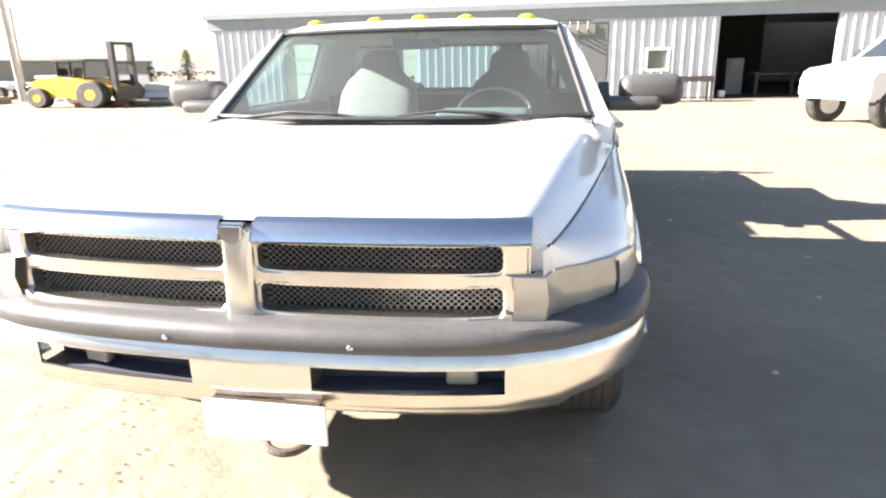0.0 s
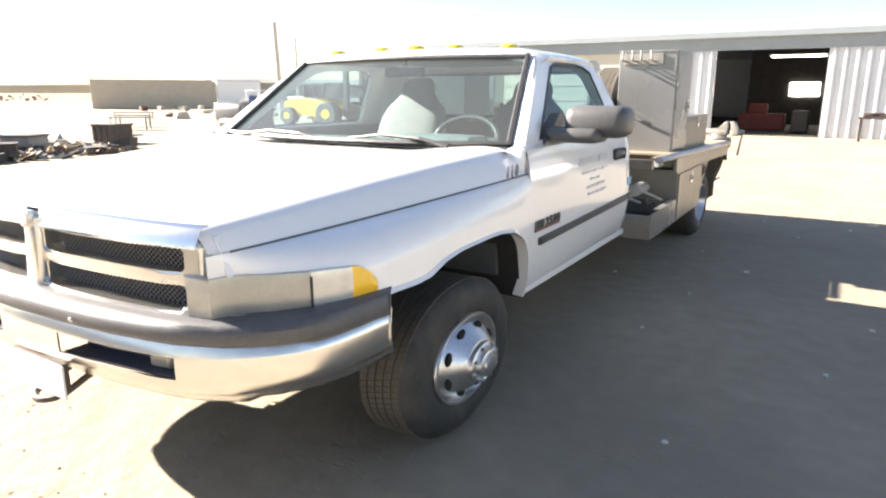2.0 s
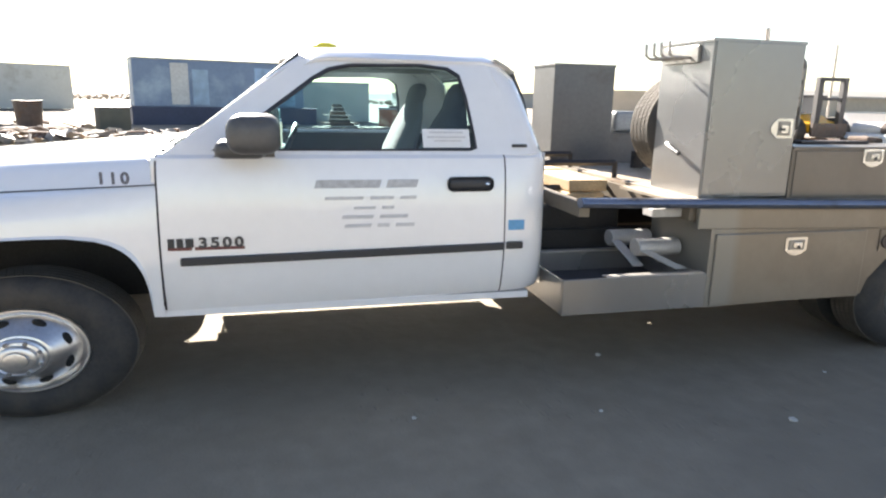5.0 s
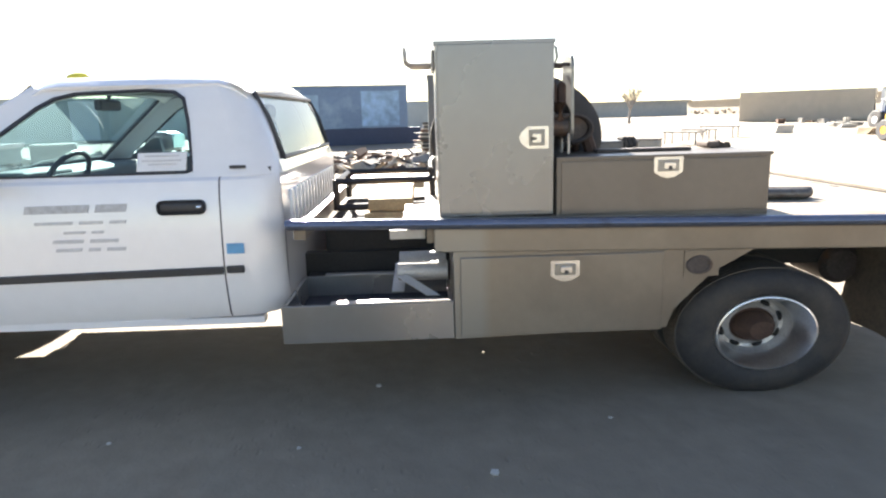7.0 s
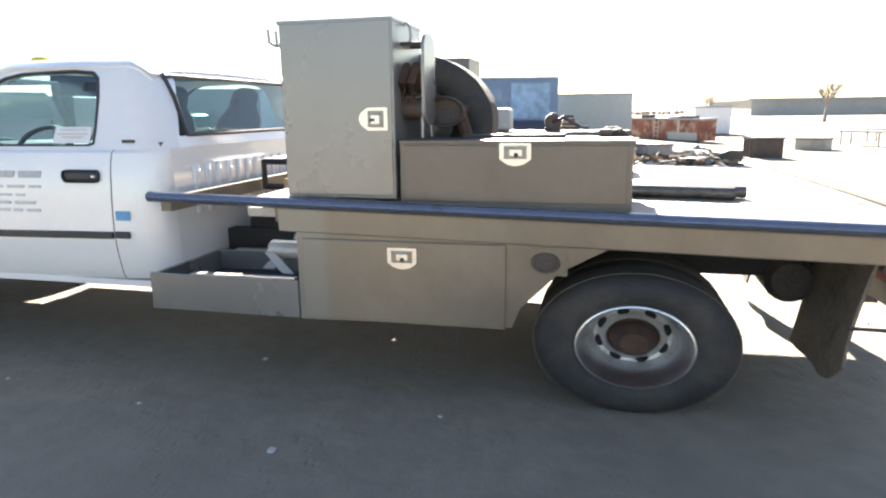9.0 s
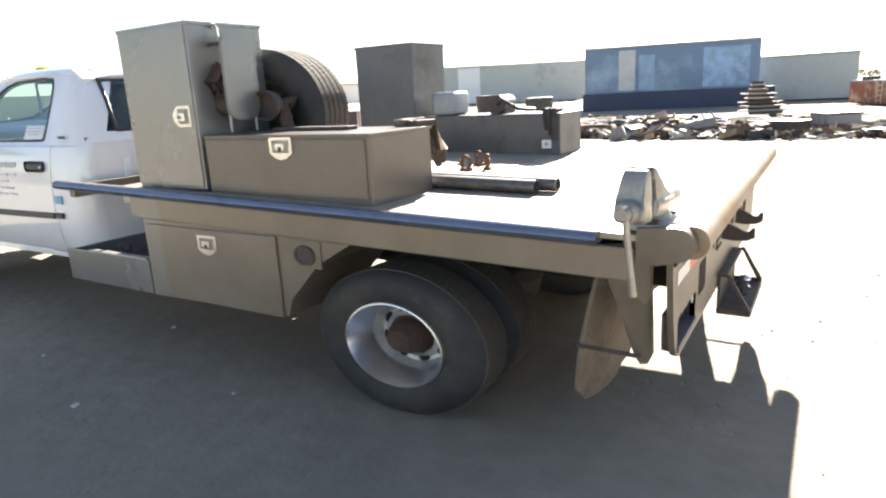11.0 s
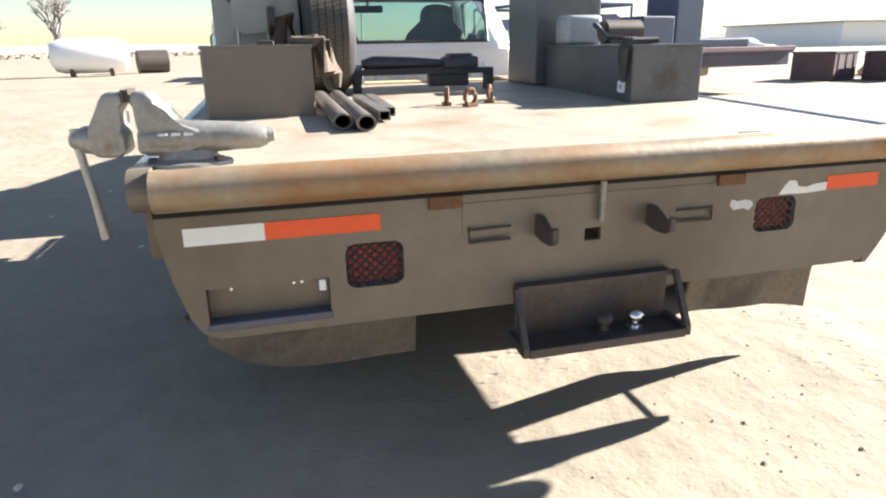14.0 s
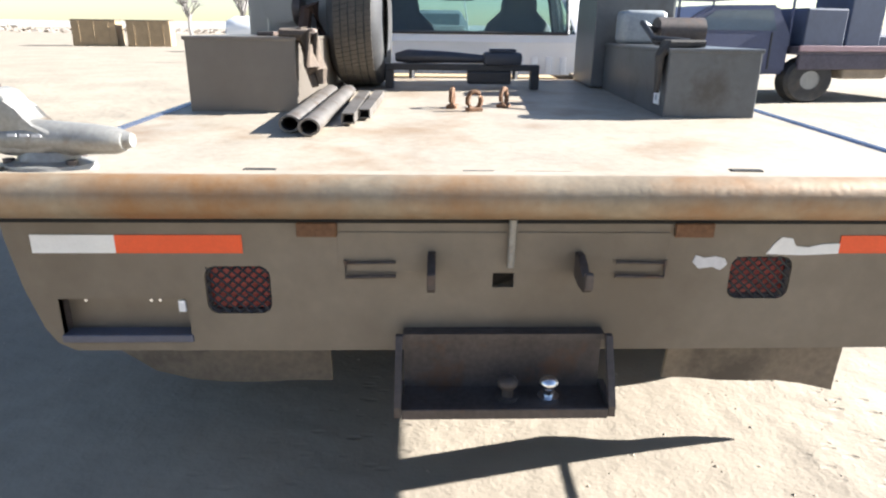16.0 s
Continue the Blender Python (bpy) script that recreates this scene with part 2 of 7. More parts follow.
def dense(loop, step=0.06):
    """The same outline with points along its long sides."""
    out = []
    for (x0, z0), (x1, z1) in zip(loop, loop[1:] + loop[:1]):
        n = max(1, int(math.hypot(x1 - x0, z1 - z0) / step))
        out += [(x0 + (x1 - x0) * k / n, z0 + (z1 - z0) * k / n) for k in range(n)]
    return out


def box(bm, x0, x1, y0, y1, z0, z1, bevel=0.0, seg=2):
    vs = [bm.verts.new((x, y, z)) for x in (x0, x1) for y in (y0, y1) for z in (z0, z1)]
    fs = [bm.faces.new([vs[i] for i in f]) for f in ((0, 1, 3, 2), (4, 6, 7, 5), (0, 4, 5, 1), (2, 3, 7, 6), (0, 2, 6, 4), (1, 5, 7, 3))]
    if bevel:
        es = list({e for f in fs for e in f.edges})
        bmesh.ops.bevel(bm, geom=es, offset=bevel, segments=seg, profile=0.5, affect="EDGES")
    return bm


def boxes(*rows, bevel=0.0):
    bm = bmesh.new()
    for r in rows:
        box(bm, *r, bevel=bevel)
    return bm


def prism(bm, outline, axis, a, b):
    """An outline of (u, v) pushed from a to b along an axis: 'x' takes (y, z), 'y' takes (x, z), 'z' takes (x, y)."""
    def put(u, v, w):
        return {"x": (w, u, v), "y": (u, w, v), "z": (u, v, w)}[axis]
    lo = [bm.verts.new(put(u, v, a)) for u, v in outline]
    hi = [bm.verts.new(put(u, v, b)) for u, v in outline]
    n = len(outline)
    bm.faces.new(lo[::-1])
    bm.faces.new(hi)
    for i in range(n):
        bm.faces.new((lo[i], lo[(i + 1) % n], hi[(i + 1) % n], hi[i]))
    return bm


def tube(bm, pts, r, n=10, cap=True, side=None):
    """A round bar along points."""
    rings = []
    pts = [Vector(p) for p in pts]
    for i, p in enumerate(pts):
        d = (pts[min(i + 1, len(pts) - 1)] - pts[max(i - 1, 0)]).normalized()
        ref = Vector(side) if side else Vector((0, 0, 1)) if abs(d.z) < 0.9 else Vector((1, 0, 0))
        u = d.cross(ref).normalized()
        v = d.cross(u).normalized()
        rr = r[i] if isinstance(r, (list, tuple)) else r
        rings.append([bm.verts.new(p + rr * (math.cos(2 * math.pi * k / n) * u + math.sin(2 * math.pi * k / n) * v)) for k in range(n)])
    for a, b in zip(rings, rings[1:]):
        for k in range(n):
            bm.faces.new((a[k], a[(k + 1) % n], b[(k + 1) % n], b[k]))
    if cap:
        bm.faces.new(rings[0][::-1])
        bm.faces.new(rings[-1])
    return bm


def lathe(bm, profile, n=48, zs=1.0, mats=None):
    """A profile of (x along the axle, radius) turned round the x axis; zs flattens it upright."""
    rings = []
    for x, r in profile:
        rings.append([bm.verts.new((x, r * math.cos(2 * math.pi * k / n), r * zs * math.sin(2 * math.pi * k / n))) for k in range(n)])
    for i, (a, b) in enumerate(zip(rings, rings[1:])):
        for k in range(n):
            f = bm.faces.new((a[k], a[(k + 1) % n], b[(k + 1) % n], b[k]))
            if mats:
                f.material_index = mats[i]
    return bm


def grid_skin(bm, rows):
    """A skin over rows of points."""
    vs = [[bm.verts.new(p) for p in row] for row in rows]
    for a, b in zip(vs, vs[1:]):
        for i in range(len(a) - 1):
            try:
                bm.faces.new((a[i], a[i + 1], b[i + 1], b[i]))
            except ValueError:
                pass
    return bm


def thick(bm, t):
    bmesh.ops.remove_doubles(bm, verts=bm.verts, dist=1e-5)
    bmesh.ops.recalc_face_normals(bm, faces=bm.faces)
    bmesh.ops.solidify(bm, geom=list(bm.faces), thickness=t)
    return bm


def lerp_table(rows, y):
    """The row between two rows of a table keyed by its first number."""
    if y <= rows[0][0]:
        return list(rows[0][1:])
    for a, b in zip(rows, rows[1:]):
        if y <= b[0]:
            f = (y - a[0]) / (b[0] - a[0])
            return [p + f * (q - p) for p, q in zip(a[1:], b[1:])]
    return list(rows[-1][1:])


def text_mesh(name, body, size, m, material, parent, shear=0.0, stretch=1.0, depth=0.002):
    cu = bpy.data.curves.new(name, "FONT")
    cu.offset = 0.0022
    cu.body, cu.size, cu.shear, cu.extrude, cu.align_x = body, size, shear, depth, "LEFT"
    ob = bpy.data.objects.new(name, cu)
    scene.collection.objects.link(ob)
    me = bpy.data.meshes.new_from_object(ob)
    bpy.data.objects.remove(ob)
    me.transform(Matrix.Diagonal((stretch, 1, 1, 1)))
    me.transform(m)
    me.materials.clear()
    me.materials.append(material)
    o = new(name, me)
    o.parent = parent
    return o



# ---- the pickup truck with its flatbed ----
ZS = 0.735
truck = thing("flatbed_truck", "white single-cab pickup truck with tan steel flatbed, dusty, parked on sand", "truck")


def fender_x(y):
    return lerp_table([(0.06, 0.72), (0.12, 0.76), (0.18, 0.85), (0.26, 0.925), (0.36, 0.975), (0.5, 1.005), (0.7, 1.022), (1.0, 1.03), (1.53, 1.028)], y)[0]


def arch_z(y, yc=0.98, half=0.505, base=0.30, top=0.448):
    u = (y - yc) / half
    n = 4.0 if u > 0 else 2.5
    return base + (top + 0.012 * u) * max(0.0, 1 - abs(u) ** n) ** (1 / n) if abs(u) < 1 else 0.0


def hood_row(y, side):
    f = min(max((y - 0.03) / 1.5, 0), 1)
    zc, cx, zcr = 0.928 + 0.105 * f, 0.70 + 0.20 * f, 0.925 + 0.125 * f
    dip = 0.012 * math.sin(math.pi * f)
    xs = [(0, zc + dip), (0.22, zc + dip), (0.44, zc - 0.002 + dip), (cx - 0.12, zcr + 0.004 + dip), (cx - 0.04, zcr + dip), (cx, zcr - 0.012 + dip)]
    sx, sz = 0.735 + 0.265 * f ** 0.75, 0.862 + 0.085 * f
    for k in (0.3, 0.65, 1.0):
        xs.append((cx + (sx - cx) * k ** 0.8, zcr - 0.012 + dip + (sz - zcr + 0.012 - dip) * k))
    return [(side * x, y, z) for x, z in xs]


# hood with its rolled front lip
ys = [0.03 + 1.5 * i / 16 for i in range(17)]
bm = bmesh.new()
for s in (1, -1):
    grid_skin(bm, [[(x, yy + (0.05 * (abs(x) / 0.73) ** 4 if yy < 0.05 else 0), z) for x, yy, z in hood_row(y, s)] for y in ys])
bmesh.ops.remove_doubles(bm, verts=bm.verts, dist=1e-4)
part("hood", bm, M_PAINT, truck, smooth=True)
# bright cap between the hood and the grille, leaning back a little
for s in (1, -1):
    bm = bmesh.new()
    rows = []
    for dy, dz in ((0.02, -0.060), (-0.012, -0.058), (-0.020, -0.050), (-0.017, -0.040), (-0.002, -0.008), (0.010, 0.001), (0.028, 0.003)):
        rows.append([(s * x, 0.022 + dy + 0.05 * (x / 0.73) ** 4, max(0.931 + 0.004 * min(x / 0.4, 1) + dz, 0.866)) for x in (0.045, 0.12, 0.25, 0.38, 0.5, 0.6, 0.66, 0.695, 0.715, 0.725)])
    grid_skin(bm, rows)
    part("grille_cap", thick(bm, 0.004), M_CHROME_CLEAN, truck, "bright chrome strip along the hood's front edge", smooth=True)
for s in (1, -1):
    bm = bmesh.new()
    pts = [(s * (0.735 + 0.265 * (i / 16) ** 0.75 + 0.003), 0.03 + 1.5 * i / 16, 0.860 + 0.085 * i / 16) for i in range(1, 17)]
    tube(bm, pts, 0.003, 6)
    part("hood_seam", bm, mat("seam_grey", (0.12, 0.12, 0.125), 0.6, var=0.1), truck)

# front fenders
for s in (1, -1):
    bm = bmesh.new()
    rows = []
    for y in [0.06, 0.09, 0.12, 0.15, 0.18, 0.22, 0.26, 0.31, 0.36, 0.43, 0.5, 0.505, 0.512, 0.525, 0.545, 0.58, 0.63, 0.7, 0.8, 0.9, 1.0, 1.1, 1.2, 1.3, 1.35, 1.39, 1.42, 1.44, 1.455, 1.465, 1.472, 1.478, 1.482, 1.4845, 1.4855, 1.495, 1.505, 1.525]:
        f = min(max((y - 0.03) / 1.5, 0), 1)
        sx, sz = 0.735 + 0.265 * f ** 0.75, 0.862 + 0.085 * f
        fx = max(fender_x(y), sx + 0.004)
        low = max(arch_z(y), 0.675 if y < 0.46 else (0.69 if y < 1.0 else 0.41))
        up = [(sx, sz - 0.004), (sx + (fx - sx) * 0.3, sz - 0.010), (sx + (fx - sx) * 0.6, sz - 0.026), (sx + (fx - sx) * 0.88, sz - 0.058), (fx, sz - 0.10)]
        top = sz - 0.10
        for k in range(1, 9):
            z = top + (low - top) * k / 8
            bulge = 0.012 * math.sin(math.pi * min(max((top - z) / 0.32, 0), 1))
            tuck = 0.05 * max(0, (0.5 - z) / 0.1) ** 2 * 0.6
            up.append((fx + bulge - tuck, z))
        flare = 0.012 if 0.46 < y < 1.51 else 0
        up[-1] = (up[-1][0] + flare, up[-1][1])
        if 0.46 < y < 1.51:
            up.append((up[-1][0] - 0.05, up[-1][1] + 0.004))
        else:
            up.append((up[-1][0] - 0.03, up[-1][1]))
        rows.append([(s * x, y, z) for x, z in up])
    grid_skin(bm, rows)
    part("front_fender", bm, M_PAINT, truck, smooth=True)
    bm = bmesh.new()
    rows = [[(s * xx, y, max(arch_z(y, half=0.515), 0.58 if y < 1.0 else 0.40)) for xx in (1.0, 0.75, 0.5)] for y in [0.55 + i * 0.05 for i in range(20)]]
    grid_skin(bm, rows)
    box(bm, s * 0.46, s * 0.5, 0.5, 1.6, 0.36, 0.85)
    part("wheel_well", bm, M_UNDER, truck)

# headlamps
for s in (1, -1):
    plan = [0.062, 0.12, 0.15, 0.18, 0.22, 0.26, 0.30, 0.34, 0.375, 0.40, 0.42, 0.44, 0.455, 0.465]
    def lamp_rows(a, b, grow):
        rr = []
        for y in a:
            x = max(fender_x(y), 0.739 + 0.265 * max((y - 0.03) / 1.5, 0) ** 0.75) + grow
            zt = 0.801 - 0.008 * max(0, (y - 0.3) / 0.16) - 0.05 * max(0, (y - 0.375) / 0.09) ** 2.4
            zb = 0.692 + 0.012 * max(0, (y - 0.3) / 0.16)
            rr.append([(s * (x - 0.03), y + 0.01, zt + 0.004), (s * x, y - 0.006, zt), (s * (x + 0.008), y - 0.012, (zt + zb) / 2), (s * x, y - 0.006, zb), (s * (x - 0.03), y + 0.01, zb - 0.004)])
        return rr
    bm = bmesh.new()
    front = lamp_rows(plan[:6], 0, 0.006)
    inner = [(x - s * 0.078, y - 0.012, z) for x, y, z in front[0]]
    grid_skin(bm, [inner] + front)
    lamp = part("headlamp", bm, M_LENS, truck, "hazy rectangular headlamp lens", smooth=True)
    bm = bmesh.new()
    grid_skin(bm, lamp_rows(plan[5:9], 0, 0.007))
    part("side_lens", bm, M_LENS2, lamp, "clear corner lens", smooth=True)
    bm = bmesh.new()
    grid_skin(bm, lamp_rows(plan[8:], 0, 0.0065))
    part("turn_signal", bm, M_AMBER, lamp, "amber turn signal lens", smooth=True)
    bm = bmesh.new()
    x = max(fender_x(0.26), 0.739 + 0.265 * (0.23 / 1.5) ** 0.75) + 0.012
    tube(bm, [(s * x, 0.252, 0.79), (s * (x + 0.004), 0.248, 0.745), (s * x, 0.252, 0.698)], 0.004, 6)
    part("lens_divider", bm, M_BLACK, lamp)

for s in (1, -1):
    bm = bmesh.new()
    prism(bm, [(s * 0.705, 0.912), (s * 0.735, 0.905), (s * 0.76, 0.86), (s * 0.78, 0.80), (s * 0.705, 0.80)], "y", 0.105, 0.14)
    part("nose_panel", bm, M_PAINT, truck)

# grille: frame, mesh, emblem
GY = 0.035
bm = bmesh.new()
frame_holes = []
for a, b in ((0.050, 0.657), (-0.657, -0.046)):
    frame_holes += [dense(rounded(a, b, 0.806, 0.872, 0.017)), dense(rounded(a, b, 0.700, 0.768, 0.017))]
plate_with_holes(bm, dense(rounded(-0.722, 0.722, 0.668, 0.905, 0.03)), frame_holes, GY - 0.022, GY + 0.04)
lips = [e for e in bm.edges if len(e.link_faces) == 2 and e.calc_face_angle() > 1.0 and all(v.co.y < GY for v in e.verts)]
bmesh.ops.bevel(bm, geom=lips, offset=0.008, segments=3, affect="EDGES")
box(bm, -0.040, 0.044, GY - 0.032, GY + 0.03, 0.672, 0.915, bevel=0.016, seg=3)
for v in bm.verts:
    v.co.y += 0.06 * (abs(v.co.x) / 0.735) ** 3 - 0.012 * (v.co.z < 0.71 and v.co.y < GY + 0.02)
grille = part("grille", bm, M_CHROME, truck, "chrome cross grille with wire mesh openings", smooth=True)
# Near-black sheet stands for the shaded space behind the mesh.
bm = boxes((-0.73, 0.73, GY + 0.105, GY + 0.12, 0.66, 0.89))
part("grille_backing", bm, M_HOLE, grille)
for s in (1, -1):
    for z0, z1 in ((0.806, 0.870), (0.700, 0.768)):
        bm = bmesh.new()
        x0, x1 = 0.044, 0.660
        h = z1 - z0
        n = 34
        for i in range(-4, n + 1):
            for d in (1, -1):
                pa, pb = x0 + (x1 - x0) * i / n, x0 + (x1 - x0) * i / n + h * 1.15
                za, zb = (z0, z1) if d > 0 else (z1, z0)
                if pa < x0:
                    za, pa = za + (zb - za) * (x0 - pa) / (pb - pa), x0
                if pb > x1:
                    zb, pb = za + (zb - za) * (x1 - pa) / (pb - pa), x1
                if pb - pa > 0.003:
                    tube(bm, [(s * pa, GY + 0.03, za), (s * pb, GY + 0.03, zb)], 0.0016, 4, cap=False)
        for v in bm.verts:
            v.co.y += 0.06 * (abs(v.co.x) / 0.735) ** 3
        part("mesh_screen", bm, M_MESH, grille, "silver expanded wire mesh")
bm = bmesh.new()
prism(bm, [(-0.035, 0.925), (0.035, 0.925), (0.03, 0.89), (0.0, 0.868), (-0.03, 0.89)], "y", GY - 0.05, GY - 0.015)
bmesh.ops.bevel(bm, geom=bm.edges[:], offset=0.006, segments=2, affect="EDGES")
part("hood_badge", bm, M_CHROME_CLEAN, truck, "plain chrome shield badge")


# front bumper
def bumper_line(x):
    return lerp_table([(0, -0.06), (0.4, -0.045), (0.65, -0.005), (0.8, 0.05), (0.9, 0.12), (0.97, 0.19), (1.015, 0.30), (1.028, 0.42), (1.032, 0.48)], x)[0]


bx = [0, 0.05, 0.12, 0.2, 0.3, 0.45, 0.60, 0.67, 0.72, 0.8, 0.86, 0.91, 0.95, 0.98, 1.005, 1.02, 1.028, 1.032, 1.036]
full = [-x for x in bx[:0:-1]] + bx


def band(levels, cut=None):
    """levels: (z, set-back, z at the outer ends)."""
    bm = bmesh.new()
    rows = []
    for z, back, zend in levels:
        row = []
        for x in full:
            f = max(0, (abs(x) - 0.6) / 0.435) ** 2
            row.append((math.copysign(max(abs(x) - back * 0.6 * (abs(x) > 0.8), 0), x), bumper_line(abs(x)) + back, z + (zend - z) * f))
        rows.append(row)
    vs = [[bm.verts.new(p) for p in row] for row in rows]
    for i, (a, b) in enumerate(zip(vs, vs[1:])):
        for k in range(len(a) - 1):
            xm = (full[k] + full[k + 1]) / 2
            if cut and cut[0] <= i <= cut[1] and (0.2 < xm < 0.67 or -0.60 < xm < -0.12):
                continue
            bm.faces.new((a[k], a[k + 1], b[k + 1], b[k]))
    return thick(bm, 0.006)


bumper = part("front_bumper", band([(0.63, 0.03, 0.645), (0.618, 0.004, 0.632), (0.592, -0.008, 0.612), (0.585, -0.009, 0.606), (0.520, -0.008, 0.556), (0.495, 0.0, 0.535), (0.470, 0.018, 0.515), (0.462, 0.030, 0.508), (0.456, 0.034, 0.500), (0.440, 0.045, 0.482), (0.428, 0.075, 0.468), (0.424, 0.12, 0.462)], cut=(3, 3)), M_CHROME, truck, "chrome front bumper with faded pad", smooth=True)
part("bumper_pad", band([(0.69, 0.06, 0.71), (0.690, 0.010, 0.708), (0.682, -0.010, 0.70), (0.664, -0.022, 0.682), (0.642, -0.022, 0.656), (0.626, -0.012, 0.640), (0.620, 0.012, 0.632)]), M_PAD, bumper, "faded grey rubber bumper pad", smooth=True)
for s, a, b in ((1, 0.19, 0.68), (-1, -0.61, -0.11)):
    bm = boxes((a, b, 0.03, 0.045, 0.50, 0.605), (a, b, -0.045, 0.04, 0.508, 0.516), (a, b, -0.045, 0.04, 0.588, 0.596))
    for v in bm.verts:
        v.co.y += bumper_line(abs(v.co.x)) + 0.055
    part("bumper_opening", bm, mat("blue_black", (0.085, 0.09, 0.12), 0.5), bumper)
    bm = bmesh.new()
    c = a + 0.33 if s > 0 else a + 0.12
    box(bm, c, c + 0.08, -0.012, 0.025, 0.518, 0.585, bevel=0.012, seg=3)
    for v in bm.verts:
        v.co.y += bumper_line(abs(v.co.x)) + 0.055
    part("fog_lamp", bm, M_LENS, bumper)
for x in (-0.17, 0.31, 0.92, -0.80):
    bm = bmesh.new()
    bmesh.ops.create_uvsphere(bm, u_segments=10, v_segments=6, radius=0.009, matrix=Matrix.Translation((x, bumper_line(abs(x)) - 0.024, 0.648 + 0.012 * (abs(x) > 0.7))) @ Matrix.Diagonal((1, 0.6, ZS, 1)))
    part("bolt", bm, M_CHROME_CLEAN, bumper)
bm = boxes((-0.09, 0.24, -0.082, -0.074, 0.382, 0.488), bevel=0.003)
plate = part("licence_plate", bm, M_WHITE, bumper, "plain white plate")
bm = boxes((-0.07, 0.22, -0.0735, -0.05, 0.395, 0.486), bevel=0.002)
part("plate_bracket", bm, M_DKSTEEL, bumper)
bm = bmesh.new()
tube(bm, [(0.07, 0.06, 0.42)] + [(0.125 + 0.06 * math.cos(a), -0.05 + 0.055 * math.sin(a), 0.380 + 0.012 * math.sin(a)) for a in [math.pi + math.pi * i / 12 for i in range(13)]] + [(0.18, 0.06, 0.42)], 0.011, 8)
part("tow_hook", bm, M_DKSTEEL, bumper, "rusty steel tow loop")
bm = boxes((-0.6, 0.6, 0.34, 0.6, 0.40, 0.6))
part("front_crossmember", bm, M_UNDER, truck)


# cab lower body, doors
def cab_row(y, s, x_in=0.0):
    rock = 0.41 + 0.018 * (y - 1.53)
    pts = [(0.968, 1.062), (0.992, 1.045), (1.008, 0.99), (1.016, 0.93), (1.024, 0.85), (1.03, 0.76), (1.032, 0.68), (1.030, 0.61), (1.018, 0.53), (1.002, 0.46), (0.985, rock)]
    return [(s * (x - x_in), y, z) for x, z in pts]


def corner_in(y):
    u = max(0.0, (y - 2.98) / 0.215)
    return 0.16 * (1 - math.sqrt(max(0, 1 - u ** 2.2))) if u < 1 else 0.16


for s in (1, -1):
    bm = bmesh.new()
    grid_skin(bm, [cab_row(y, s) for y in (1.532, 1.6, 1.9, 2.2, 2.5, 2.8, 2.955)])
    door = part("door", thick(bm, 0.012), M_PAINT, truck, "white door with faded grey lettering" if s > 0 else "", smooth=True)
    bm = bmesh.new()
    grid_skin(bm, [cab_row(y, s, corner_in(y)) for y in (2.962, 3.0, 3.05, 3.09, 3.12, 3.145, 3.165, 3.18, 3.19, 3.195)])
    part("cab_corner", thick(bm, 0.01), M_PAINT, truck, smooth=True)
    bm = bmesh.new()
    pts = cab_row(2.9585, s)
    grid_skin(bm, [[(x * 0.998, 2.953, z) for x, y, z in pts], [(x * 0.998, 2.964, z) for x, y, z in pts]])
    part("door_seam", bm, M_BLACK, door)
    bm = bmesh.new()
    pts = cab_row(1.5285, s)
    grid_skin(bm, [[(x * 0.998, 1.524, z) for x, y, z in pts], [(x * 0.998, 1.534, z) for x, y, z in pts]])
    part("door_seam", bm, M_BLACK, door)
    bm = bmesh.new()
    a, b = sorted((s * 1.028, s * 1.046))
    box(bm, a, b, 1.60, 2.955, 0.628, 0.662, bevel=0.006)
    for v in bm.verts:
        v.co.z += 0.02 * (v.co.y - 1.6) / 1.4 - 0.006
    part("side_molding", bm, M_BLACK, door, "black rubber side moulding")
    bm = bmesh.new()
    box(bm, a, b, 2.968, 3.045, 0.645, 0.678, bevel=0.006)
    part("side_molding", bm, M_BLACK, truck)
    bm = bmesh.new()
    a, b = sorted((s * 1.008, s * 1.028))
    box(bm, a, b, 2.695, 2.9, 0.905, 0.967, bevel=0.024, seg=4)
    handle = part("door_handle", bm, M_BLACK, door, "black plastic door handle", smooth=True)
    bm = bmesh.new()
    bmesh.ops.create_uvsphere(bm, u_segments=10, v_segments=6, radius=0.012, matrix=Matrix.Translation((s * 1.028, 2.872, 0.936)) @ Matrix.Diagonal((0.5, 1, ZS, 1)))
    tagged(part("lock_cylinder", bm, M_CHROME_CLEAN, door), "chrome lock cylinder")
    bm = boxes((*sorted((s * 0.93, s * 0.99)), 1.5, 3.1, 0.40, 0.43))
    part("rocker", bm, M_PAINT, truck)

# upper cab: roof, pillars, glass
def up_x(z):
    """Half width of the cab's side at a height above the belt."""
    return 0.968 - 0.45 * (z - 1.062) if z < 1.40 else 0.816 - 0.9 * (z - 1.40)


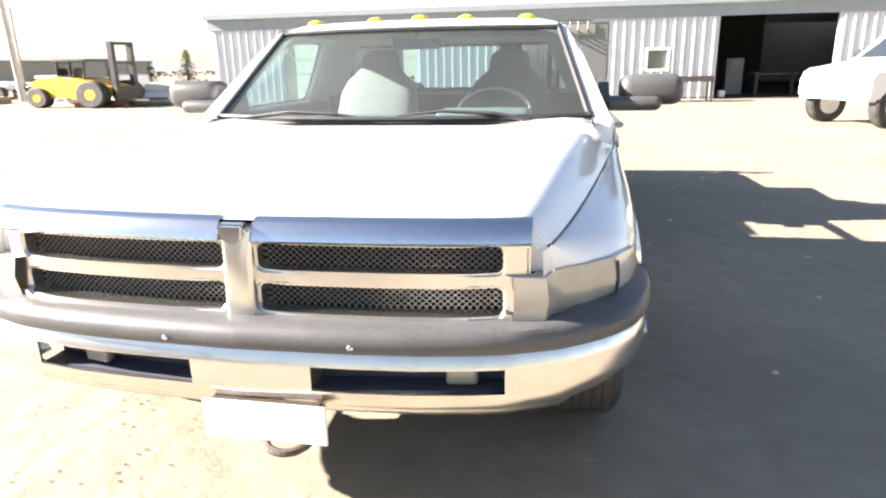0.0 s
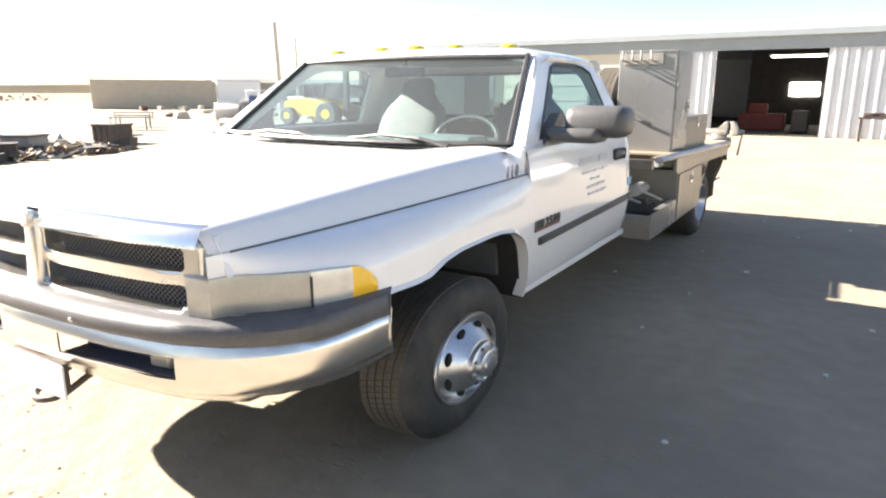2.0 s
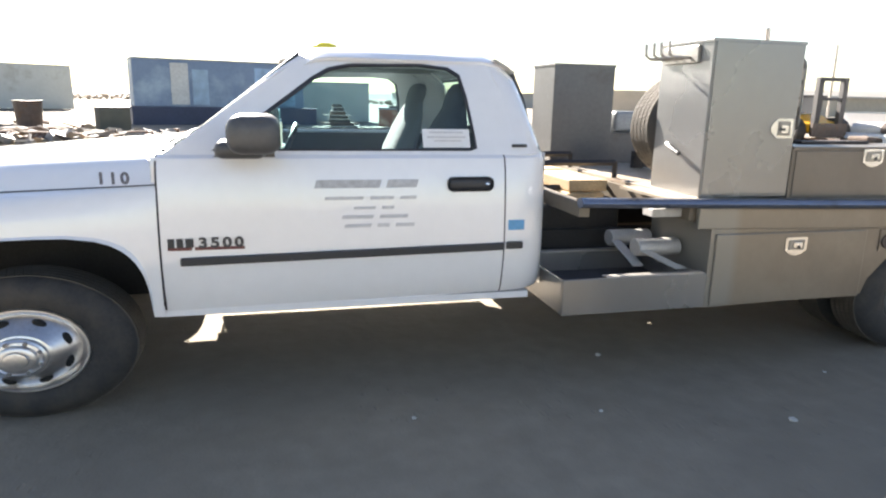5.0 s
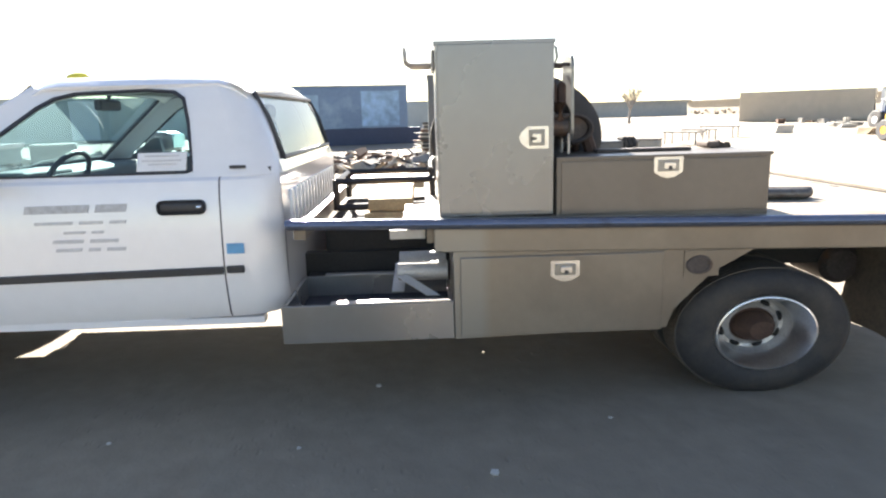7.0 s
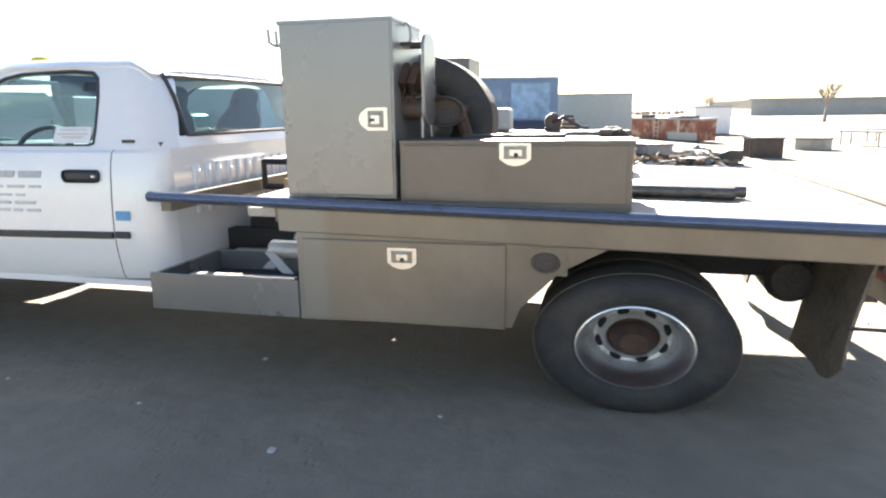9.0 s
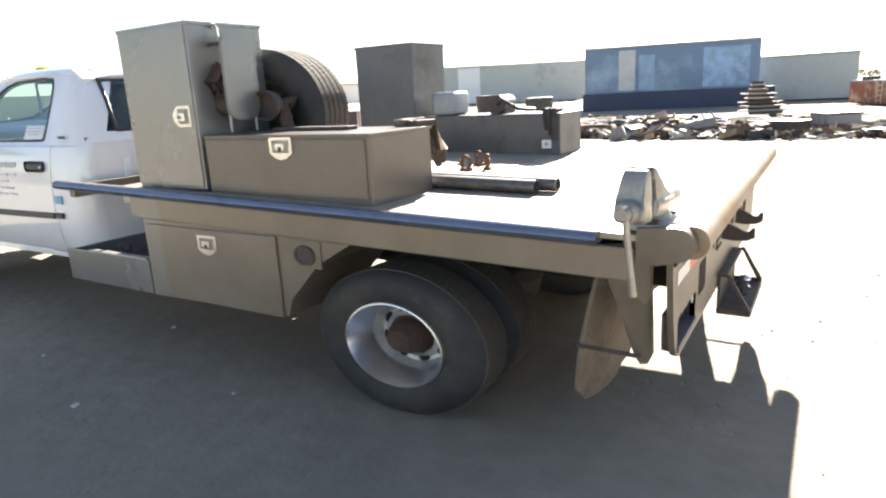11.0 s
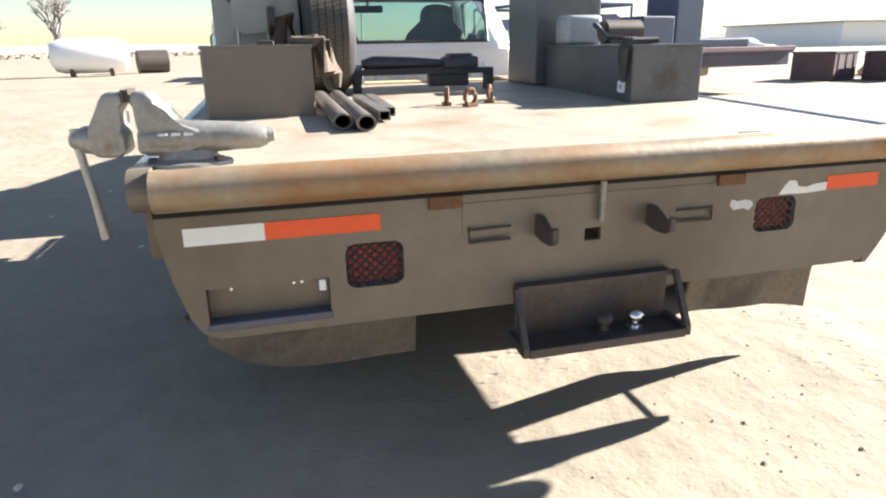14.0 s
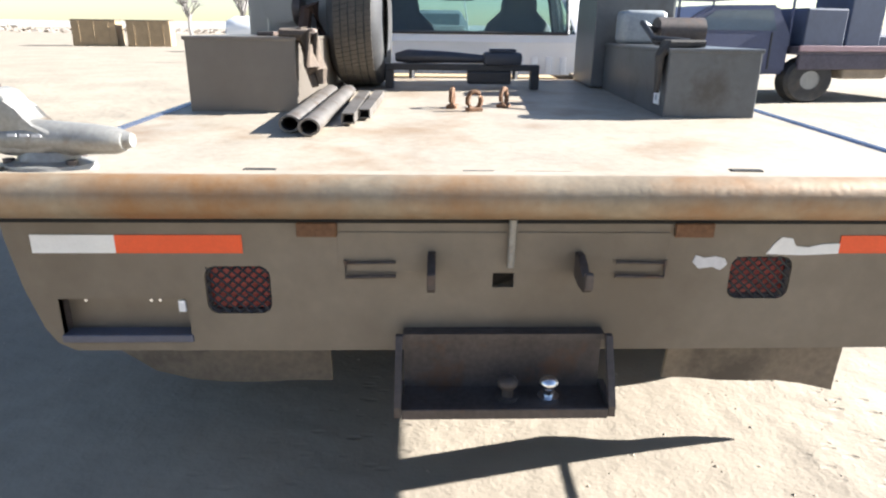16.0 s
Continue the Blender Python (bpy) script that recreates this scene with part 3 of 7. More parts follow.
A0, A1 = (0.932, 1.55, 1.055), (0.765, 2.10, 1.452)
for s in (1, -1):
    # window outline in (y, z) on the leaning side, and the outer outline of the side frame
    win = [(1.735, 1.075), (2.0, 1.27), (2.14, 1.375), (2.21, 1.415), (2.30, 1.435), (2.62, 1.443), (2.74, 1.432), (2.79, 1.40), (2.815, 1.30), (2.835, 1.15), (2.84, 1.085), (2.81, 1.075)]
    outer = [(1.545, 1.055), (1.93, 1.34), (2.06, 1.43), (2.17, 1.466), (2.30, 1.482), (2.66, 1.485), (2.86, 1.475), (2.93, 1.44), (2.975, 1.33), (3.01, 1.18), (3.03, 1.06), (2.81, 1.055)]
    bm = bmesh.new()
    def on(y, z, off=0.0):
        return (s * (up_x(z) + off), y, z)
    vi, vo = [bm.verts.new(on(*p)) for p in win], [bm.verts.new(on(*p, 0.004)) for p in outer]
    for i in range(len(win)):
        j = (i + 1) % len(win)
        bm.faces.new((vo[i], vo[j], vi[j], vi[i]))
    part("side_frame", thick(bm, 0.03), M_PAINT, truck, smooth=True)
    bm = bmesh.new()
    grow = [(y + (0.012 if y < 2.4 else -0.012), z - 0.010 if z > 1.2 else z + 0.008) for y, z in win]
    v0, v1 = [bm.verts.new(on(*p, 0.004)) for p in win], [bm.verts.new(on(*p, 0.004)) for p in grow]
    for i in range(len(win)):
        j = (i + 1) % len(win)
        bm.faces.new((v0[i], v0[j], v1[j], v1[i]))
    part("window_seal", thick(bm, 0.008), M_BLACK, truck)
    bm = bmesh.new()
    bm.faces.new([bm.verts.new(on(*p, -0.012)) for p in win])
    g = part("side_window", bm, M_SIDE, truck, "tinted side window glass")
    g.visible_shadow = False
    # rear corner pillar, wrapping to the back
    bm = bmesh.new()
    rows = []
    for k in range(9):
        a = math.pi / 2 * k / 8
        row = []
        for z in (1.06, 1.12, 1.2, 1.3, 1.38, 1.43, 1.465):
            yb = 3.195 - 0.30 * (z - 1.06) - (0.08 * max(0, (z - 1.36) / 0.1) ** 2)
            ys_ = lerp_table([(1.06, 3.03), (1.18, 3.01), (1.33, 2.975), (1.44, 2.93), (1.475, 2.86)], z)[0]
            xo = up_x(z) + 0.004
            row.append((s * (xo - 0.17 * (1 - math.cos(a))), ys_ + (yb - ys_) * math.sin(a), z))
        rows.append(row)
    grid_skin(bm, rows)
    part("rear_pillar", thick(bm, 0.012), M_PAINT, truck, smooth=True)

bm = bmesh.new()
rows = []
for k in range(15):
    f = k / 14
    y = 2.09 + (3.06 - 2.09) * f
    drop = 0.05 * max(0, (0.12 - f) / 0.12) ** 2 + 0.075 * max(0, (f - 0.85) / 0.15) ** 2
    row = []
    for u in (-1, -0.96, -0.9, -0.8, -0.6, -0.3, 0, 0.3, 0.6, 0.8, 0.9, 0.96, 1):
        z = 1.522 - 0.018 * abs(u) ** 2 - 0.045 * max(0, (abs(u) - 0.78) / 0.22) ** 2 - drop
        row.append((0.80 * u * (1 - 0.03 * f), y - 0.05 * (1 - u * u) * (1 - f), z))
    rows.append(row)
grid_skin(bm, rows)
part("roof", thick(bm, 0.015), M_PAINT, truck, smooth=True)
bm = boxes((-0.74, 0.74, 2.16, 2.98, 1.455, 1.465))
part("headliner", bm, M_SEAT, truck)
# windscreen and its black border
def ws(u, v):
    bow = 1 - u * u
    x = u * (0.905 + (0.745 - 0.905) * v)
    return (x, 1.575 - 0.09 * bow + (2.10 - 1.575 + 0.03 * bow) * v, 1.048 - 0.012 * bow + (1.462 - 1.048 + 0.02 * bow) * v)


bm = bmesh.new()
grid_skin(bm, [[ws(u / 8, v / 6) for u in range(-8, 9)] for v in range(7)])
part("windscreen", bm, M_GLASS, truck, "tinted curved windscreen", smooth=True)
bm = bmesh.new()
for line in ([(u / 8, 0.02) for u in range(-8, 9)], [(u / 8, 0.975) for u in range(-8, 9)], [(-0.985, v / 6) for v in range(7)], [(0.985, v / 6) for v in range(7)]):
    tube(bm, [Vector(ws(*p)) + Vector((0, -0.004, 0.006)) for p in line], 0.014, 6)
part("windscreen_seal", bm, M_BLACK, truck)
for s in (1, -1):
    bm = bmesh.new()
    rows = []
    for v in range(7):
        a = Vector(ws(s * 0.99, v / 6))
        yy, zz = lerp_table([(0, 1.545, 1.055), (0.75, 1.93, 1.34), (0.95, 2.06, 1.43), (1, 2.12, 1.455)], v / 6)
        b = Vector((s * (up_x(zz) + 0.006), yy, zz))
        m_ = (a + b) / 2 + Vector((s * 0.012, -0.008, 0.008))
        rows.append([tuple(a), tuple(m_), tuple(b)])
    grid_skin(bm, rows)
    part("windscreen_pillar", thick(bm, 0.02), M_PAINT, truck, smooth=True)
bm = bmesh.new()
grid_skin(bm, [[(u / 6 * 0.93, 1.50 - 0.06 * (1 - (u / 6) ** 2) + d, 1.035 + 0.004 * (1 - (u / 6) ** 2) - 0.016 * k) for u in range(-6, 7)] for k, d in ((0, -0.01), (0.3, 0.06), (0.2, 0.1))])
part("cowl", bm, M_BLACK, truck)
for s in (1, -1):
    bm = bmesh.new()
    box(bm, *sorted((s * 0.91, s * 0.992)), 1.505, 1.575, 0.93, 1.052, bevel=0.012)
    part("cowl_corner", bm, M_PAINT, truck, smooth=True)
for x0, x1 in ((0.62, 0.02), (-0.12, -0.72)):
    bm = bmesh.new()
    tube(bm, [(x0, 1.50, 1.045), (x0 - 0.15, 1.50, 1.075), (x0 - 0.38, 1.515, 1.085), (x1, 1.53, 1.062)], [0.011, 0.010, 0.008, 0.005], 6)
    part("wiper", bm, M_BLACK, truck, "black wiper arm")
# back of the cab
bm = bmesh.new()
rows = []
for z in (0.43, 0.6, 0.8, 1.0, 1.06):
    rows.append([(x, 3.195 + 0.006 * (z < 0.99) , z) for x in (-0.88, -0.6, -0.3, 0, 0.3, 0.6, 0.88)])
grid_skin(bm, rows)
cab_back = part("cab_back", bm, M_PAINT, truck, smooth=True)
for x in [-0.7 + 0.1 * i for i in range(15)]:
    part("rib", boxes((x - 0.022, x + 0.022, 3.19, 3.212, 0.72, 0.97), bevel=0.009), M_PAINT, cab_back, smooth=True)
def rear(u, z):
    return (0.80 * u, 3.195 - 0.30 * (z - 1.06) - (0.08 * max(0, (z - 1.36) / 0.1) ** 2) + 0.012 * (1 - u * u), z)


bm = bmesh.new()
for zz in ((1.06, 1.10, 1.115), (1.415, 1.44, 1.475)):
    grid_skin(bm, [[rear(u / 6, z) for u in range(-6, 7)] for z in zz])
part("rear_panel", bm, M_PAINT, truck, smooth=True)
bm = bmesh.new()
grid_skin(bm, [[rear(u / 6 * 0.9, z) for u in range(-6, 7)] for z in (1.115, 1.2, 1.3, 1.415)])
g = part("rear_window", bm, M_REARGLASS, truck, "tinted rear cab window", smooth=True)
g.visible_shadow = False
bm = bmesh.new()
for line in ([(u / 6 * 0.9, 1.12) for u in range(-6, 7)], [(u / 6 * 0.9, 1.41) for u in range(-6, 7)], [(-0.9, z) for z in (1.115, 1.2, 1.3, 1.415)], [(0.9, z) for z in (1.115, 1.2, 1.3, 1.415)]):
    tube(bm, [Vector(rear(*p)) + Vector((0, 0.004, 0)) for p in line], 0.012, 6)
part("rear_window_seal", bm, M_BLACK, truck)
# marker lamps
for x in (-0.6, -0.25, 0.0, 0.25, 0.57):
    bm = bmesh.new()
    bmesh.ops.create_uvsphere(bm, u_segments=16, v_segments=8, radius=1, matrix=Matrix.Translation((x, 2.19 + 0.05 * abs(x), 1.519 - 0.016 * abs(x))) @ Matrix.Diagonal((0.05, 0.06, 0.026, 1)))
    part("marker_lamp", bm, M_YEL, truck, "yellow cab roof marker lamp", smooth=True)
# cabin
bm = boxes((-0.93, 0.93, 1.5, 3.17, 0.5, 0.56), (-0.9, 0.9, 3.14, 3.16, 0.5, 1.09), (-0.9, 0.9, 1.45, 1.5, 0.5, 1.0))
part("cabin_floor", bm, M_CABIN, truck)
for s in (1, -1):
    bm = boxes((*sorted((s * 0.90, s * 0.93)), 1.55, 3.1, 0.5, 1.05))
    part("door_lining", bm, M_CABIN, truck)
bm = bmesh.new()
box(bm, -0.88, 0.88, 1.50, 1.90, 0.75, 1.045, bevel=0.035, seg=3)
box(bm, 0.16, 0.62, 1.72, 1.92, 1.0, 1.075, bevel=0.03, seg=3)
part("dashboard", bm, M_DASH, truck, smooth=True)
for x in (0.42, -0.42):
    bm = bmesh.new()
    box(bm, x - 0.27, x + 0.27, 2.3, 2.8, 0.62, 0.78, bevel=0.05, seg=3)
    rows = []
    fwd, rise = (0.06, 0.03) if x > 0 else (0.10, 0.045)
    for z, hw, yb, th in ((0.70, 0.25, 2.76, 0.08), (0.80, 0.27, 2.79, 0.085), (0.95, 0.27, 2.84, 0.08), (1.07, 0.255, 2.885, 0.07), (1.14, 0.22, 2.91, 0.06), (1.19, 0.165, 2.925, 0.05), (1.225, 0.13, 2.935, 0.045), (1.27, 0.128, 2.95, 0.05), (1.31, 0.115, 2.96, 0.045), (1.335, 0.08, 2.965, 0.03), (1.342, 0.03, 2.967, 0.01)):
        rows.append([(x + hw * math.copysign(abs(math.cos(a)) ** 0.6, math.cos(a)), yb - fwd + th * math.copysign(abs(math.sin(a)) ** 0.7, math.sin(a)), z + rise) for a in [2 * math.pi * i / 20 for i in range(21)]])
    grid_skin(bm, rows)
    part("seat", bm, M_SEAT if x < 0 else mat("dark_cloth", (0.10, 0.11, 0.13), 0.9, var=0.2), truck, "grey cloth seat with headrest", smooth=True)
bm = bmesh.new()
ring = [(0.42 + 0.19 * math.cos(a), 2.02 + 0.06 * math.sin(a), 1.04 + 0.115 * math.sin(a)) for a in [2 * math.pi * i / 24 for i in range(25)]]
tube(bm, ring, 0.014, 8, cap=False)
tube(bm, [(0.42, 1.80, 0.95), (0.42, 2.0, 1.03)], 0.035, 8)
tube(bm, [(0.24, 2.02, 1.04), (0.6, 2.02, 1.04)], 0.016, 6)
part("steering_wheel", bm, M_BLACK, truck, "black steering wheel")
bm = bmesh.new()
box(bm, -0.13, 0.13, 2.05, 2.09, 1.365, 1.425, bevel=0.015)
tube(bm, [(0, 2.07, 1.42), (0, 2.09, 1.46)], 0.01, 6)
part("inner_mirror", bm, M_BLACK, truck)
# door mirrors
for s in (1, -1):
    bm = bmesh.new()
    box(bm, *sorted((s * 1.035, s * 1.325)), 1.815, 2.005, 1.085, 1.225, bevel=0.05, seg=4)
    box(bm, *sorted((s * 0.97, s * 1.22)), 1.765, 1.95, 1.062, 1.128, bevel=0.03, seg=4)
    prism(bm, [(1.74, 1.05), (1.98, 1.05), (1.96, 1.19), (1.92, 1.19)], "x", *sorted((s * 0.935, s * 0.985)))
    mir = part("door_mirror", bm, mat("grey_black_plastic", (0.09, 0.09, 0.092), 0.4, var=0.15), truck, "large black towing mirror", smooth=True)
    bm = bmesh.new()
    box(bm, *sorted((s * 1.065, s * 1.30)), 2.002, 2.011, 1.107, 1.207, bevel=0.004)
    part("mirror_glass", bm, M_MIRROR, mir, "mirror glass")

# lettering, badges
SIDE_X = 1.034


def on_door(y, z, tilt=0.0):
    """Text on the driver's side, read towards the rear."""
    return Matrix(((0, 0, 1, SIDE_X), (1, 0, 0, y), (0, 1, 0, z), (0, 0, 0, 1)))


def bars(name, y0, z0, widths, h, gap, material, parent, x=SIDE_X):
    y = y0
    for w in widths:
        part(name, boxes((x - 0.002, x + 0.0015, y, y + w, z0, z0 + h)), material, parent)
        y += w + gap


def word_bars(y0, z0, h, words, material, parent, x):
    """A line of faded lettering as one slanted bar a word."""
    y = y0
    for w in words:
        bm = bmesh.new()
        prism(bm, [(y, z0), (y + w, z0), (y + w + h * 0.3, z0 + h), (y + h * 0.3, z0 + h)], "x", x - 0.002, x + 0.0012)
        part("lettering", bm, material, parent)
        y += w + 0.028


driver_door = [o for o in truck.children if o.name.startswith("door") and o.data and o.data.vertices[0].co.x > 0 and o.name in ("door", "door.001")][0]
SIDE_X = 1.022
word_bars(2.13, 0.925, 0.034, (0.27, 0.13), M_INK3, driver_door, 1.0175)
word_bars(2.17, 0.876, 0.014, (0.16, 0.10, 0.07), M_INK2, driver_door, 1.0225)
word_bars(2.29, 0.836, 0.012, (0.09, 0.05), M_INK2, driver_door, 1.0265)
word_bars(2.24, 0.797, 0.015, (0.13, 0.12), M_INK2, driver_door, 1.0295)
word_bars(2.25, 0.760, 0.015, (0.11, 0.05, 0.08), M_INK2, driver_door, 1.0315)
SIDE_X = 1.036
M_BADGE = mat("badge_shade", (0.16, 0.05, 0.045), 0.5, var=0.3, scale=30)
bars("badge_shade", 1.556, 0.686, (0.09, 0.19), 0.012, 0.012, M_BADGE, driver_door, 1.034)
for k in range(4):
    text_mesh("badge_digit", "3500"[k], 0.056, on_door(1.672 + 0.046 * k, 0.697), mat("badge_black", (0.06, 0.06, 0.065), 0.35, var=0.1), driver_door, stretch=1.25)
bars("badge_letters", 1.558, 0.698, (0.024, 0.024, 0.030), 0.036, 0.009, M_BLACK, driver_door, 1.0355)
SIDE_X = 1.002
for k, ch in enumerate("110"):
    text_mesh("fleet_digit", ch, 0.062, on_door(1.318 + 0.042 * k, 0.951), mat("number_ink", (0.12, 0.12, 0.14), 0.5), truck, stretch=1.0)
bars("trim_badge", 3.0, 1.09, (0.07,), 0.014, 0, M_BLACK, truck, 0.965)
bars("sticker", 2.975, 0.73, (0.075,), 0.045, 0, M_BLUE, truck, 1.0315)
bm = bmesh.new()
box(bm, up_x(1.12) - 0.006, up_x(1.12) + 0.002, 2.60, 2.81, 1.088, 1.165)
for v in bm.verts:
    v.co.x += -0.45 * (v.co.z - 1.12)
window_sign = part("window_sign", bm, M_WHITE, truck, "white paper sign in the window")
for z, y0, y1 in ((1.148, 2.63, 2.78), (1.128, 2.62, 2.79), (1.113, 2.65, 2.77)):
    xx = up_x(z) + 0.004
    part("sign_print", boxes((xx - 0.002, xx + 0.001, y0, y1, z, z + 0.007)), M_INK2, window_sign)


# wheels
def tyre_mesh(name, width, parent, x0):
    """x0: the outer side of the tyre; it reaches inwards by width."""
    R, r = 0.402, 0.232
    w = width
    prof = [(0.0, r), (0.012, r + 0.02), (0.016, r + 0.07), (0.012, R - 0.06), (-0.004, R - 0.025), (-0.02, R - 0.008), (-0.03, R), (-w + 0.03, R), (-w + 0.02, R - 0.008), (-w + 0.004, R - 0.025), (-w - 0.012, R - 0.06), (-w - 0.012, r + 0.04), (-w, r)]
    bm = bmesh.new()
    lathe(bm, [(x0 + x, rr) for x, rr in prof], 56, ZS)
    t = part(name, bm, M_RUBBER, parent, smooth=True)
    bm = bmesh.new()
    n, ribs = 84, 5
    for k in range(n):
        for j in range(ribs):
            a = 2 * math.pi * (k + 0.37 * j) / n
            xa = x0 - 0.024 - j * (w - 0.048) / ribs - 0.003
            xb = xa - (w - 0.048) / ribs + 0.007
            da = 2 * math.pi / n * 0.45
            vs = []
            for rr in (R - 0.006, R + 0.004):
                for xx, aa in ((xa, a - da), (xb, a - da * 0.6), (xb, a + da * 1.35), (xa, a + da)):
                    vs.append(bm.verts.new((xx, rr * math.cos(aa), rr * ZS * math.sin(aa))))
            bm.faces.new(vs[4:])
            for i in range(4):
                bm.faces.new((vs[i], vs[(i + 1) % 4], vs[4 + (i + 1) % 4], vs[4 + i]))
    part("tread", bm, M_TREAD, t, "dusty tread blocks")
    return t


def front_rim(parent, x0):
    bm = bmesh.new()
    prof = [(0.004, 0.236), (0.014, 0.232), (0.014, 0.222), (-0.004, 0.214), (-0.012, 0.2), (0.002, 0.185), (0.035, 0.15), (0.058, 0.122), (0.066, 0.114), (0.068, 0.104), (0.084, 0.101), (0.088, 0.092), (0.084, 0.084), (0.086, 0.072), (0.104, 0.068), (0.108, 0.058), (0.108, 0.046), (0.116, 0.042), (0.118, 0.03), (0.118, 0.0)]
    lathe(bm, [(x0 + x, r) for x, r in prof], 48, ZS)
    rim = part("rim", bm, M_STEEL, parent, "polished steel wheel cover", smooth=True)
    for k in range(8):
        a = 2 * math.pi * (k + 0.5) / 8
        bm = bmesh.new()
        c = Vector((x0 + 0.018, 0.168 * math.cos(a), 0.168 * ZS * math.sin(a)))
        bmesh.ops.create_uvsphere(bm, u_segments=12, v_segments=6, radius=1, matrix=Matrix.Translation(c) @ Matrix.Rotation(-a, 4, "X").inverted() @ Matrix.Diagonal((0.012, 0.017, 0.027, 1)))
        part("hand_hole", bm, M_HOLE, rim)
        bm = bmesh.new()
        tube(bm, [(x0 + 0.075, 0.086 * math.cos(a), 0.086 * ZS * math.sin(a)), (x0 + 0.096, 0.086 * math.cos(a), 0.086 * ZS * math.sin(a))], 0.009, 8)
        part("wheel_nut", bm, M_CHROME_CLEAN, rim)
    return rim


def rear_rim(parent, x0):
    bm = bmesh.new()
    prof = [(0.004, 0.238), (0.016, 0.234), (0.018, 0.226), (0.006, 0.219), (-0.03, 0.207), (-0.10, 0.180), (-0.142, 0.160), (-0.146, 0.142), (-0.125, 0.124), (-0.116, 0.116), (-0.124, 0.108), (-0.135, 0.06)]
    lathe(bm, [(x0 + x, r) for x, r in prof], 48, ZS, mats=[0, 0, 0, 0, 0, 1, 1, 1, 1, 1, 2])
    rim = part("rim", bm, (M_STEEL, M_DUSTRIM, M_HUB), parent, "deep dished dual wheel rim", smooth=True)
    bm = bmesh.new()
    lathe(bm, [(x0 - 0.13, 0.094), (x0 - 0.08, 0.09), (x0 - 0.05, 0.066), (x0 - 0.03, 0.055), (x0 - 0.03, 0.0)], 24, ZS)
    part("hub", bm, M_HUB, rim, "rusty hub", smooth=True)
    for k in range(8):
        a = 2 * math.pi * k / 8 + 0.3
        bm = bmesh.new()
        c = Vector((x0 - 0.142, 0.142 * math.cos(a), 0.142 * ZS * math.sin(a)))
        bmesh.ops.create_uvsphere(bm, u_segments=10, v_segments=6, radius=1, matrix=Matrix.Translation(c) @ Matrix.Rotation(a, 4, "X") @ Matrix.Diagonal((0.010, 0.017, 0.026, 1)))
        part("hand_hole", bm, M_HOLE, rim)
    return rim


def wheel(name, s, y, x_out, zc, rear):
    w = new(name)
    w.parent = truck
    w.matrix_basis = Matrix.Translation((s * x_out, y, zc)) @ (Matrix.Rotation(math.pi, 4, "Z") if s < 0 else Matrix())
    if rear:
        tyre_mesh("tyre", 0.205, w, 0.0)
        tyre_mesh("inner_tyre", 0.205, w, -0.26)
        rear_rim(w, -0.004)
    else:
        tyre_mesh("tyre", 0.215, w, 0.0)
        front_rim(w, 0.0)
    return w


for s in (1, -1):
    wheel("front_wheel", s, 1.005, 1.0, 0.298, False)
    wheel("rear_wheel", s, 5.352, 1.06, 0.290, True)
# frame and drive line
for s in (1, -1):
    bm = boxes((*sorted((s * 0.38, s * 0.46)), 0.3, 6.3, 0.46, 0.60))
    part("frame_rail", bm, M_UNDER, truck)
bm = bmesh.new()
tube(bm, [(-0.8, 1.005, 0.298), (0.8, 1.005, 0.298)], 0.06, 10)
part("front_axle", bm, M_UNDER, truck)
bm = bmesh.new()
tube(bm, [(-0.9, 5.352, 0.29), (-0.2, 5.352, 0.29), (0, 5.352, 0.29), (0.2, 5.352, 0.29), (0.9, 5.352, 0.29)], [0.06, 0.08, 0.16, 0.08, 0.06], 12)
part("rear_axle", bm, M_UNDER, truck)
bm = bmesh.new()
box(bm, -0.4, 0.4, 0.9, 2.3, 0.38, 0.75)
tube(bm, [(0, 2.2, 0.4), (0, 5.3, 0.3)], 0.04, 8)
part("engine_block", bm, M_UNDER, truck)
bm = bmesh.new()
tube(bm, [(0.1, 5.75, 0.56), (0.1, 6.1, 0.56)], 0.13, 16)
part("spare_carrier", bm, M_UNDER, truck)

# ---- flatbed (parts of the truck) ----
def deck_z(y):
    return 0.868 - 0.022 * (y - 3.9)


def drop(bm):
    """Lets bed parts follow the bed's slight fall to the rear."""
    for v in bm.verts:
        v.co.z += -0.022 * (v.co.y - 3.9)
    return bm


def bed(name, bm, material, label="", parent=None, smooth=False):
    return part(name, drop(bm), material, parent or truck, label, smooth)


